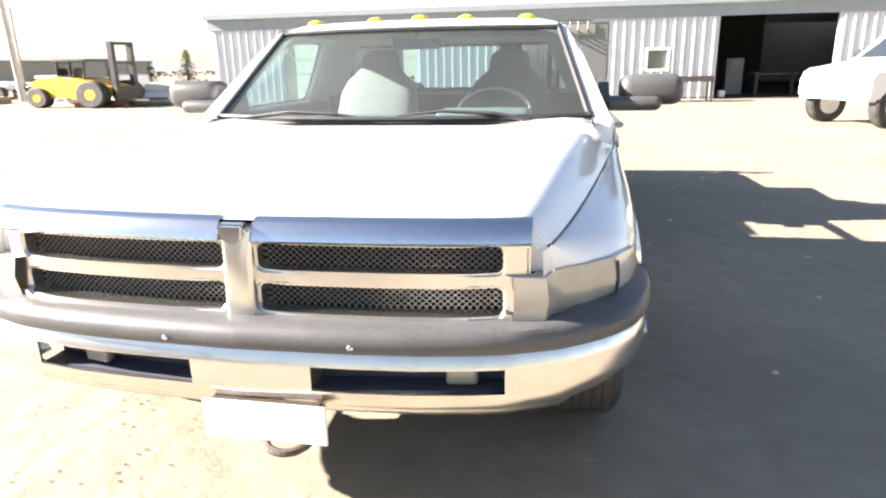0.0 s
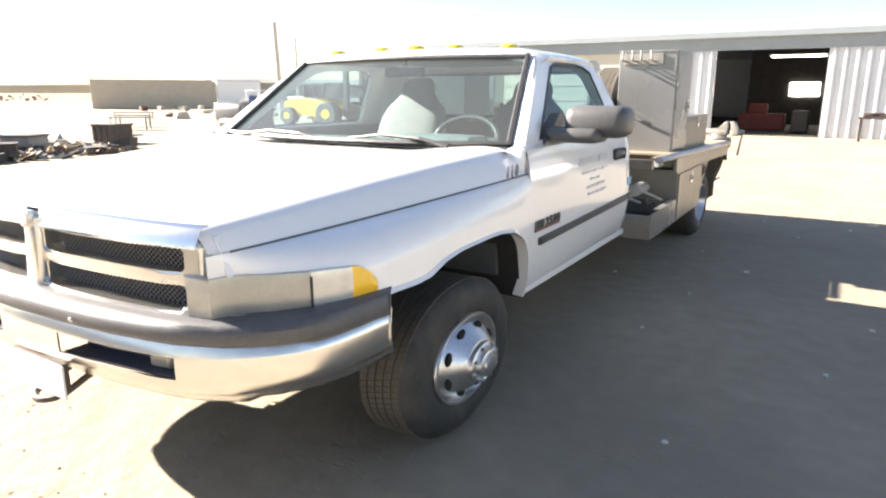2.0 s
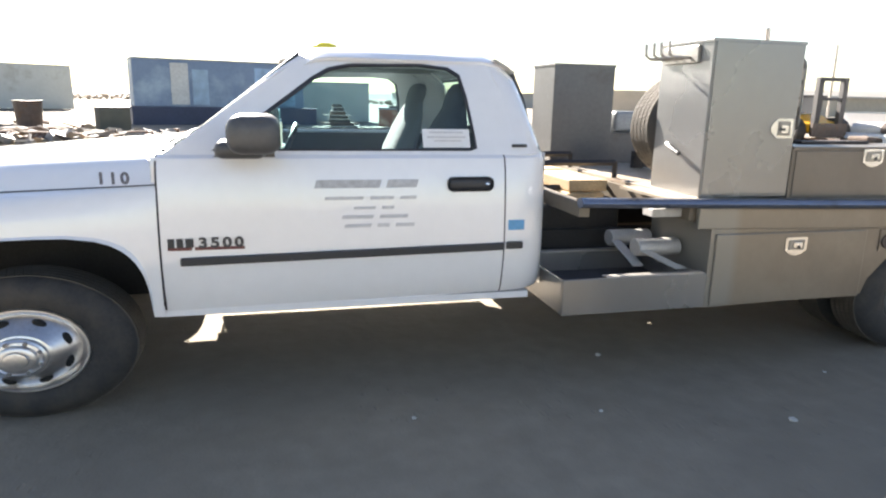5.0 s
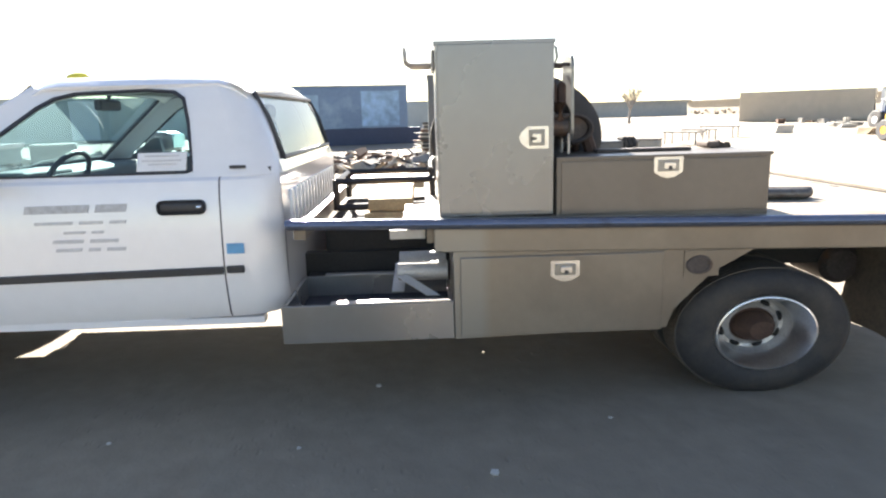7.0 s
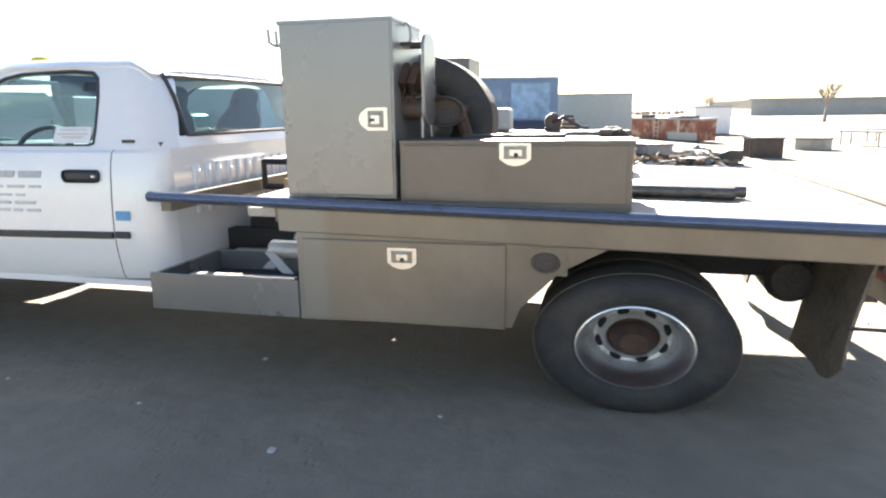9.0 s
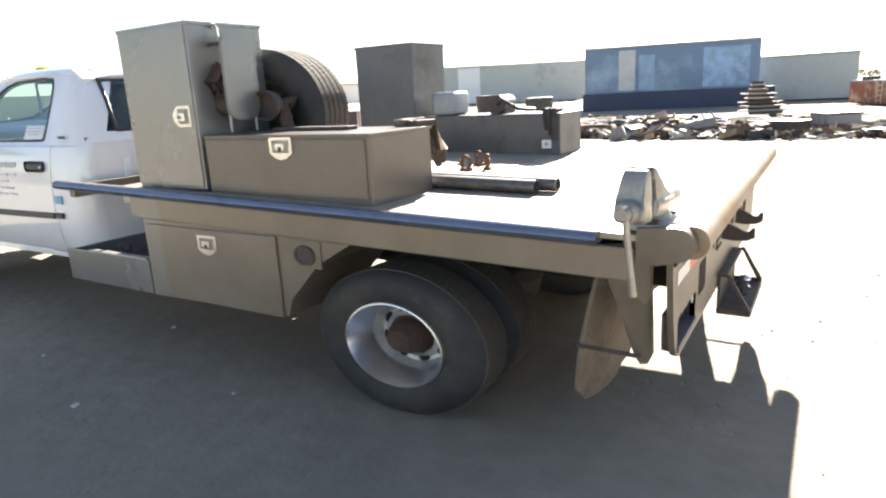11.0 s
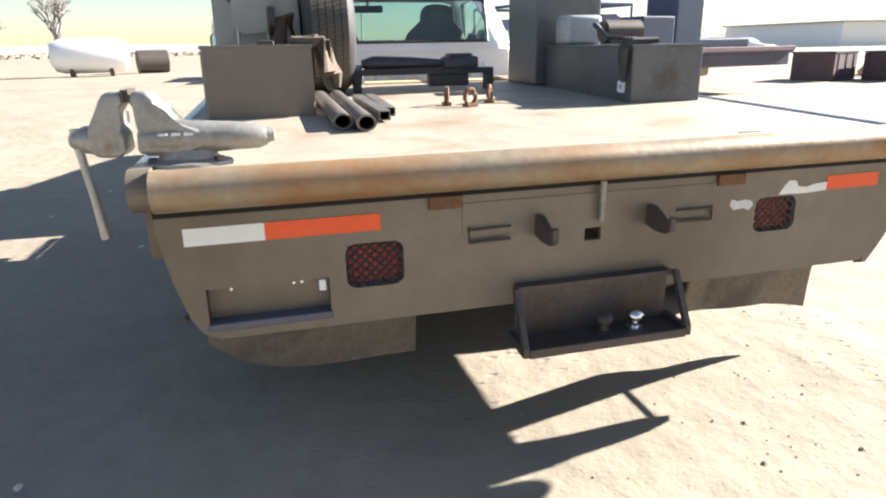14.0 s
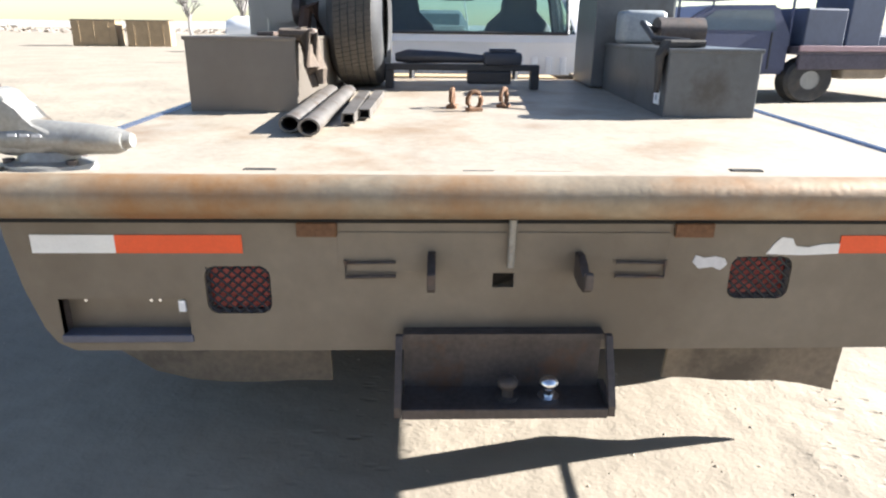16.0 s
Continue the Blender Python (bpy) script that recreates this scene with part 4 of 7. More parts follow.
def shield_latch(parent, at, s=1, turn=0):
    """A shield-shaped paddle latch on a side facing x; turn: degrees in the face's plane."""
    bm = bmesh.new()
    y, z = at[1], at[2]
    w, h = 0.062, 0.042
    prism(bm, [(y - w, z + h), (y + w, z + h), (y + w, z - h * 0.5), (y + w * 0.5, z - h), (y, z - h * 1.15), (y - w * 0.5, z - h), (y - w, z - h * 0.5)], "x", *sorted((at[0], at[0] + s * 0.006)))
    l = part("paddle_latch", bm, M_LATCH, parent, "bright steel paddle latch")
    bm = boxes((*sorted((at[0] + s * 0.004, at[0] + s * 0.010)), y - w * 0.72, y + w * 0.72, z - h * 0.45, z + h * 0.72), bevel=0.002)
    part("latch_recess", bm, mat("latch_shade", (0.28, 0.27, 0.25), 0.4, 0.8), l)
    bm = boxes((*sorted((at[0] + s * 0.008, at[0] + s * 0.016)), y - w * 0.35, y + w * 0.45, z - h * 0.2, z + h * 0.45), bevel=0.002)
    part("paddle", bm, M_LATCH, l)
    bm = boxes((*sorted((at[0] + s * 0.008, at[0] + s * 0.018)), y - w * 0.05, y + w * 0.2, z - h * 0.3, z + h * 0.1), bevel=0.001)
    part("keyhole", bm, M_BLACK, l)
    if turn:
        m = Matrix.Translation((0, y, z)) @ Matrix.Diagonal((1, 1, ZS, 1)) @ Matrix.Rotation(radians(turn), 4, "X") @ Matrix.Diagonal((1, 1, 1 / ZS, 1)) @ Matrix.Translation((0, -y, -z))
        for o in [l] + list(l.children):
            o.data.transform(m)
    return l


deck = bed("deck", boxes((-1.13, 1.13, 3.86, 6.33, 0.848, 0.866)), M_DECK, "worn steel deck plate with rust marks")
bed("deck", boxes((0.62, 1.112, 3.74, 3.857, 0.848, 0.862)), M_DECK)
bed("deck", boxes((-1.112, -0.72, 3.32, 3.857, 0.848, 0.862)), M_DECK)
bed("rail_flange", boxes((1.085, 1.115, 3.27, 3.857, 0.853, 0.862)), M_DECK)
bed("front_beam", boxes((-1.1, 1.1, 3.84, 3.897, 0.76, 0.845)), M_TAN)
bed("front_beam", boxes((-1.1, 1.1, 3.28, 3.33, 0.78, 0.845)), M_TAN)
for y in (4.4, 4.9, 5.4, 5.9):
    bed("cross_beam", boxes((-1.05, 1.05, y, y + 0.05, 0.74, 0.847)), M_UNDER)
for s in (1, -1):
    bm = bmesh.new()
    tube(bm, [(s * 1.145, 3.26, 0.850), (s * 1.145, 6.2, 0.850)], 0.029, 12)
    for v in bm.verts:
        v.co.z = 0.85 + (v.co.z - 0.85) * 0.8
    bed("side_rail", bm, M_RAIL, "round steel side rail", smooth=True)
    bm = bmesh.new()
    a, b = sorted((s * 1.105, s * 1.135))
    box(bm, a, b, 3.87, 6.30, 0.725, 0.828, bevel=0.006)
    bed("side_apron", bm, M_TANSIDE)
    bm = bmesh.new()
    a, b = sorted((s * 1.09, s * 1.128))
    prism(bm, [(6.14, 0.80), (6.345, 0.80), (6.345, 0.70), (6.335, 0.66), (6.30, 0.69), (6.24, 0.74)], "x", a, b)
    part("rear_gusset", drop(bm), M_TAN, truck)
    bm = bmesh.new()
    a, b = (1.072, 1.095) if s > 0 else (-1.095, -1.073)
    prism(bm, [(6.13, 0.70), (6.13, 0.76), (6.335, 0.79), (6.337, 0.50), (6.335, 0.42), (6.32, 0.385), (6.297, 0.378), (6.276, 0.42), (6.24, 0.58), (6.20, 0.69)], "x", a, b)
    for v in bm.verts:
        v.co.x -= s * lerp_table([(0.37, 0.062), (0.425, 0.055), (0.46, 0.035), (0.56, 0.012), (0.68, 0.0)], v.co.z)[0]
    part("corner_plate", bm, M_TAN, truck)
    bm = bmesh.new()
    a, b = sorted((s * 1.088, s * (1.134 if s > 0 else 1.10)))
    prism(bm, [(6.305, 0.735), (6.36, 0.728)] + [(6.415 + 0.052 * math.cos(k * 0.2618), 0.792 + 0.049 * math.sin(k * 0.2618)) for k in range(-6, 7)] + [(6.305, 0.834)], "x", a, b)
    if s > 0:
        part("corner_cap", bm, M_TAN, truck)
    # under-deck tool box
    bm = bmesh.new()
    a, b = sorted((s * 0.62, s * 1.128))
    prism(bm, [(3.95, 0.73), (5.33, 0.73), (5.27, 0.715), (5.06, 0.60), (4.90, 0.44), (4.87, 0.36), (3.95, 0.34)], "x", a, b)
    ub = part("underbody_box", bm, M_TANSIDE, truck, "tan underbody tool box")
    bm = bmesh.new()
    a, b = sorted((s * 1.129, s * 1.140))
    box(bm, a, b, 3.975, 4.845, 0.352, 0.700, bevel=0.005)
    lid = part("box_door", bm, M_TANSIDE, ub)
    if s > 0:
        shield_latch(lid, (1.140, 4.42, 0.633))
    bm = bmesh.new()
    a, b = sorted((s * 1.118, s * 1.1335))
    prism(bm, [(4.935, 0.585), (5.085, 0.585), (5.085, 0.695), (4.935, 0.695)], "x", a, b)
    part("filler_panel", bm, M_TANSIDE, ub)
    bm = bmesh.new()
    lathe(bm, [(0.0, 0.058), (0.008, 0.055), (0.008, 0.042), (0.004, 0.040), (0.004, 0.0)], 20, ZS)
    bmesh.ops.transform(bm, matrix=Matrix.Translation((s * 1.133, 5.0, 0.635)) @ (Matrix.Rotation(math.pi, 4, "Z") if s < 0 else Matrix()), verts=bm.verts)
    part("fuel_filler", bm, M_DKSTEEL, ub, "dark round fuel filler", smooth=True)
    # step tray behind the cab
    a, b = sorted((s * 0.57, s * 1.135))
    o, i = sorted((s * 1.135, s * 1.117))
    o2, i2 = sorted((s * 0.57, s * 0.588))
    tray = part("step_tray", boxes((a + 0.018, b - 0.018, 3.229, 3.926, 0.345, 0.36)), M_BOX, truck, "open grey steel step tray")
    for r in ((o, i, 3.21, 3.945, 0.345, 0.512), (o2, i2, 3.21, 3.945, 0.345, 0.505), (a + 0.018, b - 0.018, 3.21, 3.228, 0.346, 0.506), (a + 0.018, b - 0.018, 3.927, 3.944, 0.346, 0.504)):
        part("tray_side", boxes(r, bevel=0.003), M_BOX, tray)
    bm = boxes((*sorted((s * 0.59, s * 1.115)), 3.23, 3.925, 0.40, 0.406))
    part("tray_floor", bm, mat("tray_dark", (0.045, 0.045, 0.055), 0.7), tray)
    # Pale strips added for the sunlight along the tray's rims.
    bm = boxes((*sorted((s * 0.555, s * 0.600)), 3.32, 3.80, 0.506, 0.516), bevel=0.003)
    part("tray_lip", bm, M_TUBE, tray, "pale strip for sunlight on the tray's rim")
    bm = boxes((*sorted((s * 1.095, s * 1.137)), 3.42, 3.93, 0.513, 0.520), bevel=0.002)
    part("tray_lip", bm, M_TUBE, tray, "pale strip for sunlight on the tray's rim")
    pale = mat("pale_fitting", (0.50, 0.49, 0.47), 0.5, 0.2, var=0.15, scale=12)
    for xx, zz in ((0.62, 0.585), (0.885, 0.592)):
        bm = bmesh.new()
        tube(bm, [(s * xx, 3.70, zz), (s * xx, 3.704, zz), (s * xx, 3.93, zz)], [0.050, 0.054, 0.054], 20)
        for v in bm.verts:
            v.co.z = zz + (v.co.z - zz) * 0.8
        part("pipe_stub", bm, pale, tray, "pale capped pipe stub", smooth=True)
    for (xa, ya, za), (xb, yb, zb) in (((0.68, 3.71, 0.585), (0.935, 3.70, 0.512)), ((0.95, 3.72, 0.585), (1.05, 3.86, 0.515))):
        bm = bmesh.new()
        vs = [bm.verts.new((s * x, y + dy, z)) for x, y, z in ((xa, ya, za), (xb, yb, zb)) for dy in (-0.028, 0.028)]
        bm.faces.new((vs[0], vs[1], vs[3], vs[2]))
        part("strap", thick(bm, 0.006), pale, tray, "pale flat steel strap")
    bm = boxes((*sorted((s * 0.96, s * 1.05)), 3.68, 3.835, 0.772, 0.812), bevel=0.004)
    part("rail_bracket", bm, pale, truck, "pale square tube end under the rail")
    bm = boxes((*sorted((s * 0.44, s * 0.56)), 3.22, 3.94, 0.34, 0.50), bevel=0.01)
    part("frame_box", bm, M_UNDER, truck)
# Unseen tank shape, added and sized to stop sun leaking through the gap.
bm = boxes((-0.70, 0.40, 3.3, 3.88, 0.36, 0.74), bevel=0.02)
part("fuel_tank", bm, M_UNDER, truck)
# black frame behind the cab
bm = bmesh.new()
for a, b in (((0.3, 3.36, 0.80), (0.3, 3.36, 0.965)), ((0.3, 3.36, 0.955), (0.3, 3.88, 0.955)), ((0.3, 3.36, 0.955), (-0.3, 3.36, 0.955)), ((0.3, 3.88, 0.80), (0.3, 3.88, 0.965)), ((-0.3, 3.88, 0.80), (-0.3, 3.88, 0.965)), ((-0.3, 3.36, 0.80), (-0.3, 3.36, 0.965)), ((-0.3, 3.36, 0.955), (-0.3, 3.88, 0.955)), ((0.3, 3.36, 0.815), (0.3, 3.88, 0.815))):
    tube(bm, [a, b], 0.017, 4)
part("hose_rack", bm, M_BLKSTEEL, truck, "black square-tube rack")

# rear skirt with its pipe, lamps and step
bm = bmesh.new()
POCKET = (0.712, 1.008, 0.440, 0.536)
LAMP_A = (0.518, 0.668, 0.499, 0.617)
LAMP_B = (-0.702, -0.555, 0.535, 0.641)
skirt_outline = [(1.108, 0.79), (1.100, 0.68), (1.078, 0.56), (1.048, 0.462), (1.025, 0.425), (0.985, 0.404), (0.4, 0.402), (-0.4, 0.402), (-0.985, 0.404), (-1.04, 0.43), (-1.085, 0.50), (-1.125, 0.62), (-1.15, 0.79)]
plate_with_holes(bm, skirt_outline, [[(POCKET[0], POCKET[2]), (POCKET[1], POCKET[2]), (POCKET[1], POCKET[3]), (POCKET[0], POCKET[3])], rounded(*LAMP_A, 0.026), rounded(*LAMP_B, 0.026), [(-0.046, 0.564), (0.004, 0.564), (0.004, 0.600), (-0.046, 0.600)]], 6.352, 6.3705)
skirt = part("rear_skirt", bm, M_TAN, truck, "tan steel rear skirt with lamps")
bm = bmesh.new()
tube(bm, [(1.085, 6.415, 0.792), (-1.29, 6.415, 0.792)], 0.048, 24)
pipe = part("rear_pipe", bm, M_PIPE, truck, "worn steel pipe across the bed's tail", smooth=True)
bm = boxes((-1.13, 1.13, 6.332, 6.41, 0.80, 0.832))
part("tail_plate", bm, M_DECK, truck)
# Black strip on the skirt's face, painted for the shaded gap below the pipe.
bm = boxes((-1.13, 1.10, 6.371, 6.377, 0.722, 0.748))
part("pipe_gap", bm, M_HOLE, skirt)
YS = 6.3705


def skirt_tape(xa, xb, z, material, name, jag=0.0):
    bm = bmesh.new()
    outline = [(xa, z), (xb, z), (xb, z + 0.043), ((xa + xb) / 2, z + 0.043 - jag), (xa, z + 0.043)]
    prism(bm, outline, "y", YS, YS + 0.0025)
    return part(name, bm, material, skirt)


skirt_tape(0.857, 1.042, 0.649, M_TAPE_W, "white_tape")
skirt_tape(0.857, 0.575, 0.649, M_TAPE_R, "red_tape")
bm = bmesh.new()
prism(bm, [(-0.633, 0.648), (-0.648, 0.672), (-0.665, 0.689), (-0.69, 0.686), (-0.700, 0.668), (-0.73, 0.664), (-0.76, 0.672), (-0.804, 0.674), (-0.804, 0.649), (-0.72, 0.645)], "y", YS, YS + 0.0025)
part("white_tape", bm, M_TAPE_W, skirt, "torn white reflective tape")
skirt_tape(-0.804, -1.0, 0.65, M_TAPE_R, "red_tape")


def tail_lamp(x0, x1, z0, z1, meshed):
    xc, zc, w, h = (x0 + x1) / 2, (z0 + z1) / 2, x1 - x0, z1 - z0
    bm = bmesh.new()
    prism(bm, rounded(x0 + 0.004, x1 - 0.004, z0 + 0.004, z1 - 0.004, 0.024), "y", YS - 0.030, YS - 0.022)
    for k in range(5):
        z = z0 + h * (k + 0.6) / 5.4
        box(bm, x0 + 0.016, x1 - 0.016, YS - 0.022, YS - 0.019, z - 0.004, z + 0.004)
    lamp = part("tail_lamp", bm, M_RED, skirt, "red ribbed tail lamp set into the skirt")
    bm = bmesh.new()
    tube(bm, [(x, YS - 0.016, z) for x, z in rounded(x0, x1, z0, z1, 0.026) + [(x1, z1 - 0.026)]], 0.008, 6)
    part("lamp_rim", bm, M_DKSTEEL, lamp, "dark lamp surround")
    if meshed:
        bm = bmesh.new()
        for i in range(-5, 7):
            for d in (1, -1):
                xs = x0 + w * i / 6
                pa, pb = Vector((xs, YS - 0.004, zc - d * h / 2)), Vector((xs + h * 1.05, YS - 0.004 + 0.003 * d, zc + d * h / 2))
                lo, hi = x0 + 0.004, x1 - 0.004
                ta, tb = max(0, (lo - pa.x) / (pb.x - pa.x)), min(1, (hi - pa.x) / (pb.x - pa.x))
                if tb - ta > 0.1:
                    tube(bm, [pa.lerp(pb, ta), pa.lerp(pb, tb)], 0.0028, 4, cap=False)
        part("lamp_mesh", bm, M_BLKSTEEL, lamp, "black expanded metal guard")


tail_lamp(*LAMP_A, True)
tail_lamp(*LAMP_B, True)
# plate pocket: a box let into the skirt
x0, x1, z0, z1 = POCKET
bm = boxes((x0 - 0.01, x1 + 0.01, YS - 0.046, YS - 0.040, z0 - 0.01, z1 + 0.01))
pocket = part("plate_pocket", bm, M_TAN, skirt, "plate pocket let into the skirt")
# Pocket sides and sill are coloured dark for the shade in the recess.
bm = boxes((x0 - 0.008, x0, YS - 0.040, YS - 0.001, z0 - 0.008, z1 + 0.008), (x1, x1 + 0.008, YS - 0.040, YS - 0.001, z0 - 0.008, z1 + 0.008), (x0, x1, YS - 0.040, YS - 0.001, z1, z1 + 0.008))
part("pocket_side", bm, M_DKSTEEL, pocket)
bm = boxes((x0 - 0.004, x1 + 0.004, YS - 0.040, YS + 0.006, z0 - 0.014, z0 + 0.006), bevel=0.003)
part("pocket_sill", bm, mat("blue_sill_shade", (0.10, 0.105, 0.14), 0.5), pocket)
bm = boxes((x0 + 0.008, x0 + 0.026, YS - 0.012, YS - 0.006, 0.500, 0.530), bevel=0.002)
part("tag_light", bm, M_WHITE, pocket)
for xx in (0.78, 0.80, 0.95):
    bm = bmesh.new()
    tube(bm, [(xx, YS - 0.03, 0.5285), (xx, YS - 0.010, 0.5285)], 0.004, 6)
    part("plate_screw", bm, M_CHROME_CLEAN, pocket)
# hitch plate, tube hole, chain brackets
bm = boxes((-0.40, 0.36, YS, YS + 0.003, 0.605, 0.70), bevel=0.001)
part("hitch_plate", bm, M_TAN, skirt)
bm = boxes((-0.05, 0.008, YS - 0.16, YS - 0.15, 0.56, 0.604))
part("receiver_hole", bm, M_HOLE, skirt, "square receiver hole")
bm = bmesh.new()
tube(bm, [(-0.036, YS + 0.02, 0.735), (-0.034, YS + 0.02, 0.622)], 0.009, 8)
part("pin", bm, M_VISE, skirt)
for xx in (0.146, -0.194):
    bm = bmesh.new()
    prism(bm, [(YS, 0.594), (YS, 0.654), (YS + 0.03, 0.656), (YS + 0.062, 0.640), (YS + 0.088, 0.622), (YS + 0.105, 0.626), (YS + 0.112, 0.645), (YS + 0.124, 0.642), (YS + 0.124, 0.606), (YS + 0.10, 0.592), (YS + 0.05, 0.588)], "x", xx - 0.009, xx + 0.009)
    bmesh.ops.bevel(bm, geom=bm.edges[:], offset=0.0025, segments=1, affect="EDGES")
    part("chain_hook", bm, M_DKSTEEL, skirt, "dark steel safety chain hook")
for xx, d in ((0.343, -1), (-0.395, 1)):
    bm = bmesh.new()
    tube(bm, [(xx, YS + 0.01, 0.635), (xx, YS + 0.01, 0.594), (xx + d * 0.115, YS + 0.01, 0.596)], 0.0045, 6)
    tube(bm, [(xx, YS + 0.01, 0.628), (xx + d * 0.115, YS + 0.01, 0.63)], 0.0035, 6)
    part("chain_bracket", bm, M_DKSTEEL, skirt)
for xx in (0.405, -0.455):
    bm = boxes((xx - 0.045, xx + 0.045, YS, YS + 0.012, 0.690, 0.724), bevel=0.003)
    part("hinge_lug", bm, M_RUST, skirt, "small rusty steel lug")
bm = bmesh.new()
prism(bm, [(-0.545, 0.622), (-0.538, 0.636), (-0.515, 0.642), (-0.49, 0.638), (-0.468, 0.645), (-0.462, 0.628), (-0.478, 0.612), (-0.51, 0.616), (-0.53, 0.608)], "y", YS, YS + 0.002)
part("pale_patch", bm, M_INK2, skirt, "torn pale sticker remnant")
# drop step / hitch box
bm = bmesh.new()
box(bm, -0.262, 0.211, 6.372, 6.384, 0.296, 0.462)
step = part("hitch_step", bm, M_DKSTEEL, truck, "rusty dark steel hitch step")
part("step_floor", boxes((-0.262, 0.211, 6.385, 6.487, 0.296, 0.310)), M_DKSTEEL, step)
part("step_flange", boxes((-0.262, 0.211, 6.385, 6.41, 0.448, 0.462)), M_DKSTEEL, step)
part("step_lip", boxes((-0.262, 0.211, 6.488, 6.502, 0.292, 0.318), bevel=0.003), M_DKSTEEL, step)
for x0, x1 in ((0.212, 0.228), (-0.279, -0.263)):
    bm = bmesh.new()
    prism(bm, [(6.374, 0.296), (6.50, 0.296), (6.50, 0.322), (6.42, 0.462), (6.405, 0.462), (6.478, 0.322), (6.374, 0.322)], "x", x0, x1)
    part("step_bracket", bm, M_DKSTEEL, step)
for xx, mm, lb in ((-0.035, M_DKSTEEL, "rusty hitch ball"), (-0.132, M_CHROME_CLEAN, "shiny hitch ball")):
    bm = bmesh.new()
    tube(bm, [(xx, 6.44, 0.310), (xx, 6.44, 0.318), (xx, 6.44, 0.319), (xx, 6.44, 0.340)], [0.026, 0.026, 0.014, 0.013], 12)
    bmesh.ops.create_uvsphere(bm, u_segments=16, v_segments=10, radius=0.025, matrix=Matrix.Translation((xx, 6.44, 0.352)) @ Matrix.Diagonal((1, 1, ZS, 1)))
    tube(bm, [(xx, 6.44, 0.276), (xx, 6.44, 0.295)], [0.014, 0.018], 8)
    part("hitch_ball", bm, mm, step, lb, smooth=True)
for s in (1, -1):
    bm = bmesh.new()
    x0, x1 = (0.44, 1.06) if s > 0 else (-0.53, -1.03)
    rows = []
    for k in range(9):
        f = k / 8
        row = []
        for j in range(7):
            u = j / 6
            low = (0.152 + 0.11 * max(0, (u - 0.72) / 0.28) ** 1.6) if s > 0 else 0.172 - 0.03 * max(0, (u - 0.6) / 0.4)
            row.append((x0 + (x1 - x0) * u, 6.18 - 0.08 * f ** 0.8 + 0.010 * math.sin(u * 9 + f * 4) * f, 0.68 + (low - 0.68) * f))
        rows.append(row)
    grid_skin(bm, rows)
    part("mud_flap", thick(bm, 0.012), mat("dusty_flap", (0.185, 0.152, 0.115), 0.8, var=0.3, scale=6, spots=(0.09, 0.075, 0.06), spot_scale=3, spot_at=0.58), truck, "dusty mud flap", smooth=True)
    bm = bmesh.new()
    tube(bm, [(x0, 6.19, 0.65), (x1 + s * 0.03, 6.19, 0.65)], 0.015, 6)
    part("flap_bar", bm, M_DKSTEEL, truck)
    bm = bmesh.new()
    tube(bm, [(s * 1.06, 6.10, 0.42), (s * (1.08 if s > 0 else 1.07), 6.31, 0.425)], 0.007, 6)
    part("stay_bar", bm, M_DKSTEEL, truck)
bm = bmesh.new()
tube(bm, [(0.10, 6.06, 0.45), (0.13, 6.06, 0.45), (0.47, 6.05, 0.45), (0.50, 6.05, 0.45)], [0.085, 0.112, 0.112, 0.085], 18)
for v in bm.verts:
    v.co.z = 0.45 + (v.co.z - 0.45) * 0.95
muffler = part("muffler", bm, M_DKSTEEL, truck, "dark sooty muffler under the bed", smooth=True)
bm = bmesh.new()
tube(bm, [(0.11, 6.06, 0.45), (0.0, 6.02, 0.47), (-0.02, 5.6, 0.50), (-0.02, 4.9, 0.50)], 0.03, 10)
part("exhaust_pipe", bm, M_DKSTEEL, muffler, smooth=True)
for x, y in ((0.52, 6.25), (0.0, 6.25), (-0.66, 6.20)):
    bm = boxes((x, x + 0.075, y, y + 0.024, deck_z(y) - 0.003, deck_z(y) + 0.0005))
    part("deck_slot", bm, M_HOLE, truck)
bm = boxes((-1.12, 1.12, 6.322, 6.332, 0.8130, 0.8178))
part("deck_joint", bm, M_HOLE, truck)
bm = boxes((-0.19, -0.05, 6.252, 6.259, 0.812, 0.8168))
part("deck_mark", bm, M_HOLE, truck)

# the tail stands a little askew to the cab
for ob in [o for o in truck.children_recursive if o.data and (o == skirt or o.parent == skirt or (o.parent and o.parent.parent == skirt) or o.name.startswith(("rear_pipe", "tail_plate", "hitch_step", "step_floor", "step_flange", "step_lip", "step_bracket", "hitch_ball", "deck_joint")))]:
    for v in ob.data.vertices:
        v.co.y += 0.03 * v.co.x


